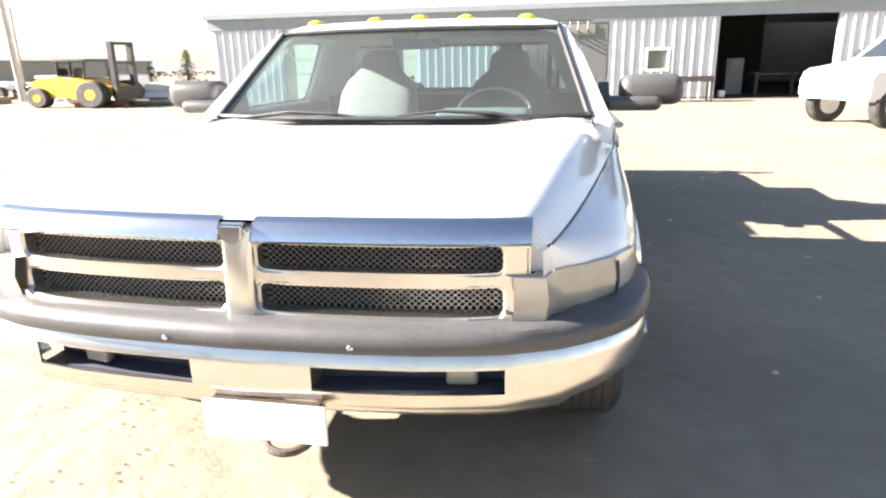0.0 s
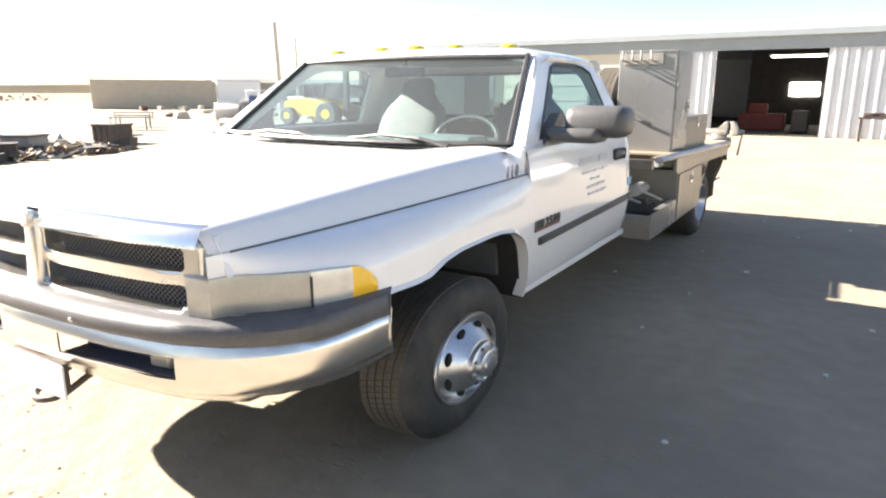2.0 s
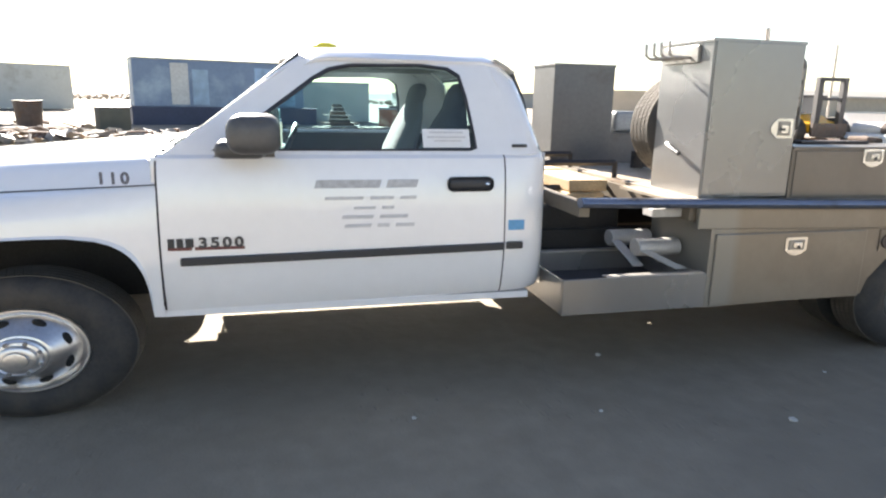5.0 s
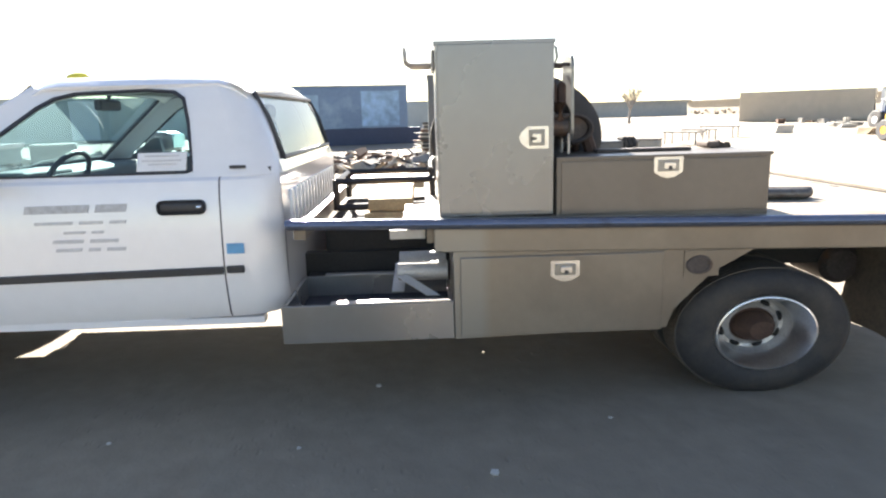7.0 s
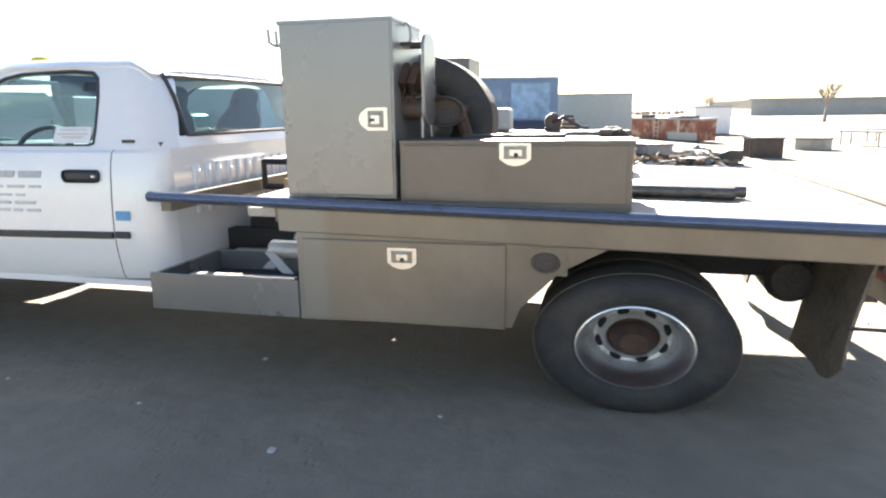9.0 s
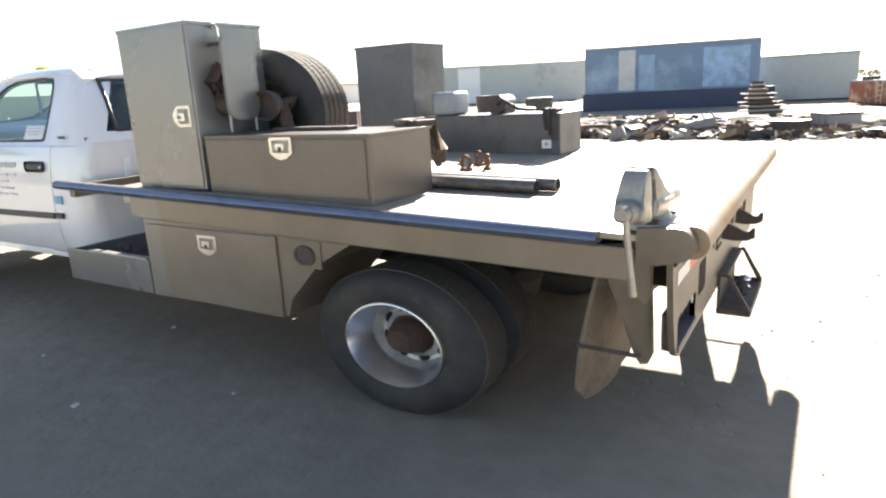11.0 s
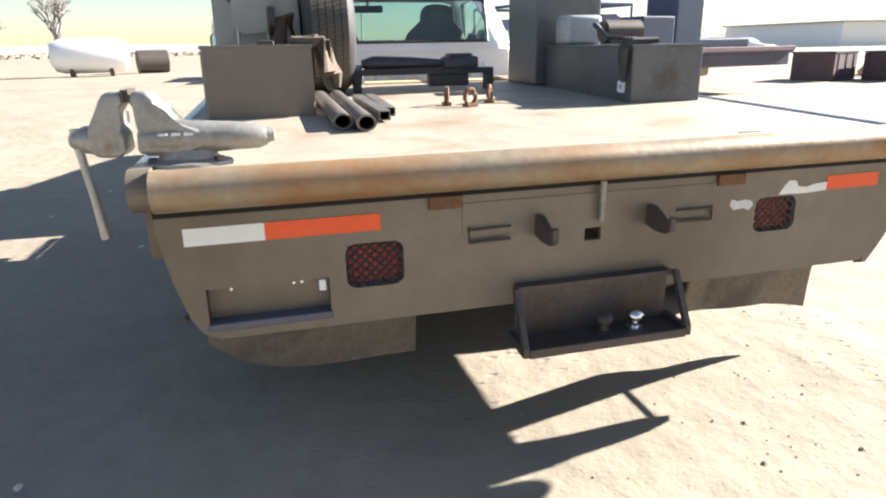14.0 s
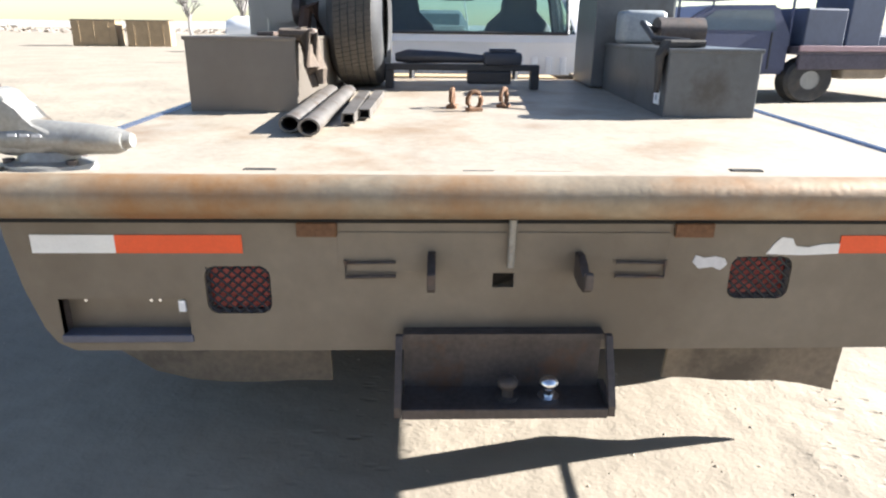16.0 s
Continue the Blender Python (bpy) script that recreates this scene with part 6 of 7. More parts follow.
HD = 2.62
ribbed(-12.4, -9.6, 0, HD)
ribbed(-4.6, -1.62, 0, HD)
ribbed(1.5, 3.3, 0, HD)
ribbed(3.3, 3.98, 0, 0.98)
ribbed(3.3, 3.98, 1.62, HD)
ribbed(3.98, 5.52, 0, HD)
ribbed(9.05, 16.5, 0, HD)
bm = boxes((-12.5, 16.6, SY - 0.08, SY + 0.14, HD + 0.002, ROOF - 0.12))
part("fascia", bm, M_FASCIA, wall_s)
bm = boxes((-12.6, 16.7, SY - 0.22, SY - 0.081, ROOF - 0.18, ROOF))
part("gutter", bm, M_FASCIA, wall_s)
bm = boxes((-9.58, -4.62, SY + 0.05, SY + 0.1, 0.0, HD))
for k in range(1, 5):
    box(bm, -9.58, -4.62, SY + 0.035, SY + 0.049, HD * k / 5 - 0.01, HD * k / 5 + 0.01)
part("roller_door", bm, M_CREAM, wall_s, "cream sectional roller door, closed")
bm = boxes((3.32, 3.96, SY + 0.04, SY + 0.06, 1.0, 1.6))
part("window_pane", bm, mat("old_glass", (0.16, 0.17, 0.15), 0.15), wall_s)
bm = boxes((3.25, 4.03, SY - 0.06, SY + 0.02, 1.6, 1.68), (3.25, 4.03, SY - 0.06, SY + 0.02, 0.93, 1.0), (3.25, 3.33, SY - 0.06, SY + 0.02, 0.99, 1.61), (3.95, 4.03, SY - 0.06, SY + 0.02, 0.99, 1.61))
part("window_frame", bm, M_WHITE, wall_s)
bm = bmesh.new()
prism(bm, [(SY - 0.2, ROOF), (SY + 9, ROOF + 0.9), (SY + 18, ROOF), (SY + 18, ROOF - 0.05), (SY + 9, ROOF + 0.85), (SY - 0.2, ROOF - 0.05)], "x", -12.6, 16.7)
tagged(finish(bm, "roof", M_SHEET), "low metal shop roof", "roof", kind="structure")
for nm, r in (("wall_west", (-12.5, -12.38, SY + 0.13, SY + 18, 0, ROOF)), ("wall_east", (16.4, 16.5, SY + 0.13, SY + 18, 0, ROOF)), ("wall_north", (-12.4, 16.4, SY + 17.8, SY + 18, 0, ROOF))):
    tagged(finish(boxes(r), nm, M_SHEET), "metal shop wall", "wall", kind="structure")
tagged(finish(boxes((-12.37, 16.39, SY + 0.13, SY + 17.7, 0.0, 0.02)), "floor", M_DARKIN), "concrete shop floor, bay shade put in its dark colour", "floor", kind="structure")
tagged(finish(boxes((-1.6, 9.1, SY + 8.6, SY + 8.7, 0.02, ROOF), (5.2, 5.3, SY + 0.2, SY + 8.6, 0.02, ROOF - 0.1)), "wall_inside", M_DARKIN), "inside wall of the shop, bay shade put in its dark colour", "wall", kind="structure")


def simple(name, label, cat, rows, material, bevel=0.0, group=""):
    ob = finish(boxes(*rows, bevel=bevel), name, material)
    return tagged(ob, label, cat, group)


# things in the open bays
tube_lamp = thing("tube_lamp", "lit fluorescent tube lamp in the dark shop bay", "lamp")
m = bpy.data.materials.new("bay_glow")
m.use_nodes = True
m.node_tree.nodes["Principled BSDF"].inputs["Emission Color"].default_value = (1, 0.97, 0.9, 1)
m.node_tree.nodes["Principled BSDF"].inputs["Emission Strength"].default_value = 4.0
part("tube", boxes((-0.5, 1.3, SY + 5.0, SY + 5.06, 2.62, 2.68)), m, tube_lamp)
part("fixture", boxes((-0.6, 1.4, SY + 4.98, SY + 5.08, 2.685, 2.74)), M_WHITE, tube_lamp)
# Pane is made to glow in place of daylight; no opening lies behind.
simple("shop_window", "window pane in the back of the shop bay, glowing as daylight", "window", [(0.0, 1.1, SY + 8.55, SY + 8.59, 1.2, 1.75)], m)
simple("drum", "dark steel drum in the shop bay", "drum", [(0.6, 1.1, SY + 2, SY + 2.5, 0.02, 0.75)], M_DKSTEEL, 0.05)
simple("red_machine", "dusty red machine inside the shop bay", "machine", [(-1.2, 0.3, SY + 3, SY + 4, 0.02, 0.6), (-0.9, -0.3, SY + 3.2, SY + 3.8, 0.6, 0.95)], mat("dull_red", (0.2, 0.05, 0.04), 0.7), 0.05)
simple("shop_press", "grey shop press standing inside the bay", "machine", [(6.4, 7.0, SY + 2.6, SY + 3.2, 0.02, 1.3), (6.5, 6.9, SY + 2.55, SY + 2.6, 0.9, 1.25)], mat("press_grey", (0.22, 0.24, 0.26), 0.5), 0.03)
simple("work_bench", "dark work bench inside the shop bay", "bench", [(7.3, 8.7, SY + 2.2, SY + 3.0, 0.7, 0.78), (7.35, 7.45, SY + 2.3, SY + 2.4, 0.02, 0.7), (8.55, 8.65, SY + 2.3, SY + 2.4, 0.02, 0.7)], M_DKSTEEL)
simple("bucket", "white plastic bucket by the bay door", "bucket", [(5.75, 5.98, SY + 0.4, SY + 0.63, 0.02, 0.26)], M_WHITE, 0.05)


def steel_table():
    t = thing("steel_table", "long rusty steel work table outside the shop", "table", at=(2.45, 20.2, 0))
    bm = boxes((0, 2.75, 0, 0.8, 0.62, 0.67), (0.3, 2.7, 0.1, 0.3, 0.67, 0.79), bevel=0.004)
    part("top", bm, M_DKSTEEL, t)
    for x in (0.04, 1.35, 2.62):
        for y in (0.04, 0.70):
            part("leg", boxes((x, x + 0.06, y, y + 0.06, 0, 0.62)), M_DKSTEEL, t)
    part("stretcher", boxes((1.35, 2.65, 0.05, 0.1, 0.12, 0.16)), M_DKSTEEL, t)
    bm = bmesh.new()
    box(bm, 0.1, 0.5, 0.1, 0.4, 0.67, 0.78, bevel=0.03)
    part("clamp", bm, M_DKSTEEL, t)


steel_table()


# ---- vehicles and machines in the yard ----
def round_wheel(t, name, x, y, z, r, w, along="x", material=None, hub=None):
    bm = bmesh.new()
    lathe(bm, [(-w / 2, r * 0.4), (-w / 2, r * 0.9), (-w / 2 + 0.04, r), (w / 2 - 0.04, r), (w / 2, r * 0.9), (w / 2, r * 0.4)], 24, ZS)
    rot = Matrix.Rotation(math.pi / 2, 4, "Z") if along == "y" else Matrix()
    bmesh.ops.transform(bm, matrix=Matrix.Translation((x, y, z)) @ rot, verts=bm.verts)
    o = part(name, bm, material or M_RUBBER, t, smooth=True)
    bm = bmesh.new()
    lathe(bm, [(-w / 2 + 0.01, 0), (-w / 2 + 0.01, r * 0.5), (w / 2 - 0.01, r * 0.5), (w / 2 - 0.01, 0)], 20, ZS)
    bmesh.ops.transform(bm, matrix=Matrix.Translation((x, y, z)) @ rot, verts=bm.verts)
    part("hub", bm, hub or M_HUB, o, smooth=True)


def forklift():
    t = thing("forklift", "yellow rough-terrain forklift with dark mast", "forklift", at=(-18.6, 20.7, 0), rz=-8)
    t.scale = (1.2, 1.05, 1.16)
    my = mat("machine_yellow", (0.80, 0.42, 0.02), 0.45, var=0.12, scale=3, spots=(0.35, 0.22, 0.06), spot_scale=4, spot_at=0.68)
    bm = bmesh.new()
    prism(bm, [(0.0, 0.42), (0.0, 0.78), (0.3, 0.88), (1.3, 0.93), (1.9, 0.85), (2.4, 0.72), (2.9, 0.62), (2.9, 0.36), (2.2, 0.30), (0.7, 0.32)], "y", -0.75, 0.75)
    bmesh.ops.bevel(bm, geom=bm.edges[:], offset=0.04, segments=2, affect="EDGES")
    part("body", bm, my, t, "yellow body", smooth=True)
    part("engine_cover", boxes((0.05, 1.0, -0.6, 0.6, 0.90, 0.985), bevel=0.03), mat("dusty_white", (0.72, 0.70, 0.62), 0.6, var=0.1), t, "dusty white engine cover")
    for x0, x1, z0 in ((0.92, 0.97, 0.95), (1.95, 1.99, 0.90)):
        part("cab_panel", boxes((x0, x1, -0.5, 0.5, z0, 1.40)), M_SMOKED, t, "dark cab glazing")
    part("radiator", boxes((-0.03, 0.02, -0.5, 0.5, 0.5, 0.74)), M_BLACK, t)
    bm = bmesh.new()
    for x in (0.95, 1.45, 2.0):
        for y in (-0.55, 0.55):
            tube(bm, [(x, y, 0.85), (x + 0.05, y, 1.42)], 0.035, 6)
    box(bm, 0.9, 2.15, -0.62, 0.62, 1.40, 1.46)
    part("cab_guard", bm, M_BLKSTEEL, t, "dark cab guard")
    bm = boxes((1.3, 1.75, -0.25, 0.25, 0.88, 1.2), bevel=0.04)
    part("seat", bm, M_BLACK, t)
    bm = bmesh.new()
    for y in (-0.42, 0.42):
        box(bm, 2.95, 3.12, y - 0.08, y + 0.08, 0.3, 1.95)
    box(bm, 2.97, 3.10, -0.42, 0.42, 1.85, 1.95)
    box(bm, 2.97, 3.10, -0.42, 0.42, 1.30, 1.38)
    part("mast", bm, M_BLKSTEEL, t, "tall dark lift mast")
    part("fork_carriage", boxes((3.12, 3.2, -0.6, 0.6, 0.25, 0.65)), M_DKSTEEL, t)
    for y in (-0.45, 0.3):
        part("fork", boxes((3.2, 4.2, y, y + 0.15, 0.2, 0.26)), M_DKSTEEL, t)
    for x, r in ((0.35, 0.42), (2.45, 0.55)):
        for y in (-0.78, 0.78):
            round_wheel(t, "wheel", x, y, r * ZS, r, 0.36, "y", hub=my)


forklift()


def pipe_pile():
    pale = mat("pale_pipe", (0.66, 0.65, 0.61), 0.6, var=0.1, scale=2)
    for name, label, a, b, r, m_ in (("large_pipe", "large pale pipe lying on the sand", (-15.4, 20.9, 0.24), (-13.1, 21.3, 0.24), 0.31, pale), ("large_pipe", "large pale pipe stacked on another", (-15.0, 21.5, 0.56), (-13.9, 21.65, 0.62), 0.33, pale), ("steel_barrel", "black steel barrel lying against the pipes", (-13.85, 21.55, 0.60), (-13.05, 21.7, 0.60), 0.36, M_DKSTEEL)):
        t = thing(name, label, "pipe" if name == "large_pipe" else "barrel", "yard pipes" if name == "large_pipe" else "")
        bm = bmesh.new()
        tube(bm, [a, b], r, 20)
        for v in bm.verts:
            v.co.z = a[2] + (v.co.z - a[2]) * ZS
        part("shell", bm, m_, t, smooth=True)
    t = thing("pallet", "rusty low steel skid beside the forklift", "skid", at=(-15.9, 20.1, 0), rz=10)
    part("frame", boxes((-0.9, 0.9, -0.4, 0.4, 0.0, 0.16), bevel=0.02), M_RUST, t)
    for k in range(4):
        part("slat", boxes((-0.9 + 0.5 * k, -0.65 + 0.5 * k, -0.45, 0.45, 0.16, 0.22), bevel=0.01), M_SCRAP_RUST, t)


M_SCRAP_RUST = mat("skid_rust", (0.22, 0.13, 0.08), 0.85, var=0.35, scale=5)
pipe_pile()


def tractor():
    t = thing("tractor", "white and dark blue farm tractor", "tractor", at=(-28.6, 27.2, 0), rz=-5)
    mw = mat("tractor_white", (0.75, 0.76, 0.78), 0.5, var=0.06)
    bm = bmesh.new()
    box(bm, 0.9, 2.5, -0.32, 0.32, 0.45, 0.85, bevel=0.05)
    box(bm, 0.1, 0.9, -0.5, 0.5, 0.45, 0.75, bevel=0.05)
    part("body", bm, mw, t, smooth=True)
    bm = boxes((0.1, 0.9, -0.85, 0.85, 0.82, 0.88), (0.1, 0.2, -0.3, 0.3, 0.88, 1.15), bevel=0.02)
    part("fenders", bm, mat("tractor_blue", (0.05, 0.08, 0.18), 0.5), t)
    bm = boxes((0.1, 0.8, -0.5, 0.5, 1.42, 1.47), (0.12, 0.17, -0.48, -0.43, 0.85, 1.42), (0.12, 0.17, 0.43, 0.48, 0.85, 1.42), bevel=0.005)
    part("canopy", bm, mw, t)
    for x, r, y in ((0.45, 0.62, 0.78), (0.45, 0.62, -0.78), (2.2, 0.42, 0.6), (2.2, 0.42, -0.6)):
        round_wheel(t, "wheel", x, y, r * ZS, r, 0.32, "y", hub=mw)


tractor()


def white_pickup():
    t = thing("parked_pickup", "white pickup truck parked beside the shop", "truck", at=(5.35, 13.45, 0), rz=0)
    t.scale = (1, 1, 1.28)
    mw = mat("white_car_paint", (0.78, 0.79, 0.8), 0.25, var=0.03, coat=0.4)
    bm = bmesh.new()
    prism(bm, [(0.0, 0.40), (0.02, 0.72), (0.12, 0.83), (0.9, 0.92), (1.15, 0.95), (1.75, 1.33), (2.6, 1.36), (3.0, 1.30), (3.2, 0.95), (5.2, 0.95), (5.25, 0.45), (4.7, 0.38), (0.3, 0.36)], "x", 0.1, 1.95)
    bmesh.ops.transform(bm, matrix=Matrix.Rotation(radians(-70), 4, "Z"), verts=bm.verts)
    bmesh.ops.bevel(bm, geom=bm.edges[:], offset=0.05, segments=3, affect="EDGES")
    body = part("body", bm, mw, t, smooth=True)
    md = mat("car_glass", (0.03, 0.04, 0.05), 0.08)
    bm = bmesh.new()
    for x in (0.09, 1.952):
        prism(bm, [(1.35, 1.0), (1.8, 1.28), (2.5, 1.30), (2.9, 1.26), (3.0, 1.0)], "x", x, x + 0.008)
    grid_skin(bm, [[(0.25, 1.19, 0.985), (1.8, 1.19, 0.985)], [(0.35, 1.70, 1.305), (1.7, 1.70, 1.305)]])
    bmesh.ops.transform(bm, matrix=Matrix.Rotation(radians(-70), 4, "Z"), verts=bm.verts)
    part("glass", bm, md, t)
    w = Matrix.Rotation(radians(-70), 4, "Z")
    for y in (0.62, 4.35):
        for x in (0.2, 1.85):
            bm = bmesh.new()
            lathe(bm, [(-0.12, 0.2), (-0.12, 0.36), (-0.09, 0.40), (0.09, 0.40), (0.12, 0.36), (0.12, 0.2)], 28, ZS)
            bmesh.ops.transform(bm, matrix=w @ Matrix.Translation((x, y, 0.29)), verts=bm.verts)
            o = part("tyre", bm, M_RUBBER, t, smooth=True)
            bm = bmesh.new()
            lathe(bm, [(-0.121, 0), (-0.121, 0.22), (0.121, 0.22), (0.121, 0)], 24, ZS)
            bmesh.ops.transform(bm, matrix=w @ Matrix.Translation((x, y, 0.29)), verts=bm.verts)
            part("rim", bm, M_STEEL, o)
    bm = bmesh.new()
    for x in (-0.05, 2.1):
        box(bm, x - 0.12, x + 0.12, 1.4, 1.5, 1.0, 1.13, bevel=0.03)
    bmesh.ops.transform(bm, matrix=w, verts=bm.verts)
    part("mirror", bm, M_BLACK, t)


white_pickup()


# ---- trailers, containers and buildings to the west and south ----
M_BLUEVAN = mat("faded_blue_sheet", (0.14, 0.21, 0.32), 0.45, 0.2, var=0.12, scale=0.7, spots=(0.26, 0.36, 0.46), spot_scale=0.5, spot_at=0.58, spot_width=0.08)
M_GALV = mat("pale_trailer", (0.42, 0.45, 0.44), 0.5, 0.25, var=0.08, scale=0.6, spots=(0.34, 0.35, 0.33), spot_scale=0.6, spot_at=0.6)
M_SCRAP = [mat("scrap_rust", (0.15, 0.09, 0.06), 0.85, 0.1, var=0.4, scale=4), mat("scrap_grey", (0.28, 0.27, 0.25), 0.7, 0.3, var=0.3, scale=4), mat("scrap_dark", (0.06, 0.055, 0.05), 0.8, var=0.3, scale=4), mat("scrap_pale", (0.50, 0.46, 0.39), 0.8, var=0.2, scale=4), mat("scrap_wood", (0.34, 0.25, 0.16), 0.9, var=0.3, scale=5)]
M_REDBOX = mat("rusty_red_steel", (0.25, 0.10, 0.065), 0.85, 0.05, var=0.5, scale=2.2, spots=(0.42, 0.30, 0.22), spot_scale=3, spot_at=0.55)
M_FARGREY = mat("far_grey", (0.42, 0.42, 0.40), 0.8, var=0.12, scale=0.2)
M_TANBLD = mat("far_tan", (0.46, 0.41, 0.33), 0.8, var=0.1, scale=0.2)
M_NAVY = mat("navy_steel", (0.04, 0.055, 0.10), 0.6, var=0.2, scale=1)


def box_trailer(name, label, at, rz, length, z0, z1, material, base=None, door=None, ribs=0, wheels=True):
    t = thing(name, label, "trailer", at=at, rz=rz)
    bm = bmesh.new()
    box(bm, 0, length, 0, 2.4, z0, z1, bevel=0.03)
    part("body", bm, material, t)
    for i in range(ribs):
        x = length * (i + 0.5) / ribs
        part("rib", boxes((x - 0.02, x + 0.02, -0.024, 0.0, z0 + 0.05, z1 - 0.05)), material, t)
    bm = boxes((-0.02, length + 0.02, -0.03, 2.43, z1, z1 + 0.06))
    part("roof_rail", bm, M_FASCIA, t)
    if base:
        bm = boxes((-0.1, length + 0.6, 0.02, 2.3, 0.0, z0 - 0.004))
        part("deck", bm, base, t)
    if door:
        bm = boxes((door[0], door[1], -0.035, 0.0, z0 + 0.1, z1 - 0.12), bevel=0.01)
        part("door", bm, door[2], t)
    for x in (length * 0.78, length * 0.9) if wheels else ():
        bm = bmesh.new()
        lathe(bm, [(-1.2, 0.15), (-1.2, 0.42), (-0.9, 0.42), (-0.9, 0.15)], 18, ZS)
        bmesh.ops.transform(bm, matrix=Matrix.Translation((x, 1.2, 0.31)) @ Matrix.Rotation(math.pi / 2, 4, "Z"), verts=bm.verts)
        part("tyre", bm, M_RUBBER, t)
    return t


blue = box_trailer("blue_van_body", "faded blue van body trailer with lighter patches", (-25.7, -3.7, 0), 104.8, 7.1, 0.75, 2.66, M_BLUEVAN, M_NAVY, (1.45, 2.15, mat("faded_door", (0.50, 0.53, 0.52), 0.5, var=0.2, scale=1.0)), 0, wheels=False)
part("pale_panel", boxes((2.3, 2.95, -0.03, 0, 0.85, 2.3)), mat("pale_blue", (0.24, 0.36, 0.48), 0.5, var=0.3, scale=0.35), blue)
part("pale_panel", boxes((4.9, 6.7, -0.03, 0, 0.85, 2.45)), mat("pale_blue_streak", (0.24, 0.38, 0.55), 0.5, var=0.45, scale=0.35), blue)
box_trailer("long_trailer", "long pale grey semi trailer", (-39.8, -27.3, 0), 124.6, 18.0, 0.05, 3.05, M_GALV, None, (7.4, 9.2, M_WHITE), 0, wheels=False)
box_trailer("pale_trailer", "pale grey box trailer behind the junk row", (-30.6, 2.4, 0), 90, 4.2, 0.05, 1.95, M_GALV, wheels=False)
red = box_trailer("red_dumpster", "rusty red steel container with a ladder among scrap", (-25.9, 6.4, 0), 28, 4.7, 0.04, 0.80, M_REDBOX, None, None, 7, wheels=False)
red.scale = (1, 0.3, 1)
for a, b, h in ((0.6, 1.2, 0.15), (2.6, 3.5, 0.09), (3.3, 4.1, 0.13)):
    bm = boxes((a, b, 0.3, 1.4, 0.858, 0.86 + h), bevel=0.03)
    for v in bm.verts:
        v.co.z -= 0.09 * abs(v.co.x - (a + b) / 2) / (b - a) * (v.co.z > 0.9)
    part("load", bm, M_DKSTEEL, red, "dark scrap piled above the rim")
for x in (1.75, 2.05):
    part("ladder_rail", boxes((x, x + 0.05, -0.07, -0.028, 0.06, 0.78)), M_SCRAP[3], red)
for k in range(4):
    part("rung", boxes((1.79, 2.06, -0.06, -0.035, 0.14 + 0.17 * k, 0.18 + 0.17 * k)), M_SCRAP[3], red)
part("post_plate", boxes((3.35, 3.5, -0.05, -0.026, 0.05, 0.78)), M_SCRAP[3], red)
part("patch", boxes((2.75, 4.6, -0.040, -0.026, 0.04, 0.34)), M_GALV, red, "dull grey patch plate")
box_trailer("white_shed", "small white metal shed", (-29.4, 9.4, 0), 90, 1.6, 0.03, 1.25, M_WHITE, wheels=False)
box_trailer("tan_shed", "long tan farm shed far off", (-50, 30, 0), 52, 9.3, 0.05, 2.3, M_TANBLD, wheels=False)
box_trailer("pale_shed", "white end shed far off", (-44, 37.6, 0), 52, 3.6, 0.05, 2.3, M_WHITE, wheels=False)
box_trailer("small_shed", "small white shed behind the tractor", (-28, 34, 0), 10, 3.0, 0.1, 1.0, M_WHITE, wheels=False)
for nm, x0, x1, y0, y1, h, mt in (("far_warehouse", -140, -75, 62, 110, 2.6, M_TANBLD), ("far_store", -150, -110, 28, 50, 2.4, M_FARGREY), ("far_hall", -95, -75, -95, -70, 3.2, M_WHITE), ("far_depot", -75, -52, -150, -120, 4.0, M_TANBLD)):
    b = thing(nm, "low pale metal building in the distance", "building")
    part("wall", boxes((x0, x1, y0, y1, 0, h)), mt, b)
    part("roof", boxes((x0 - 0.5, x1 + 0.5, y0 - 0.5, y1 + 0.5, h, h + 0.25)), M_FARGREY, b)
# far hills
bm = bmesh.new()
rows = [[], []]
for i in range(73):
    a = 2 * math.pi * i / 72
    h = 5 + 7 * abs(noise.noise(Vector((math.cos(a) * 2.2, math.sin(a) * 2.2, 5)))) + (10 if 0.69 < a / math.pi < 0.78 else 0)
    rows[0].append((700 * math.cos(a), 700 * math.sin(a), -4))
    rows[1].append((760 * math.cos(a), 760 * math.sin(a), h))
grid_skin(bm, rows)
tagged(finish(bm, "backdrop", mat("far_hills", (0.30, 0.29, 0.27), 0.95, var=0.12, scale=0.01)), "low hazy hills on the horizon", "hills", kind="structure")


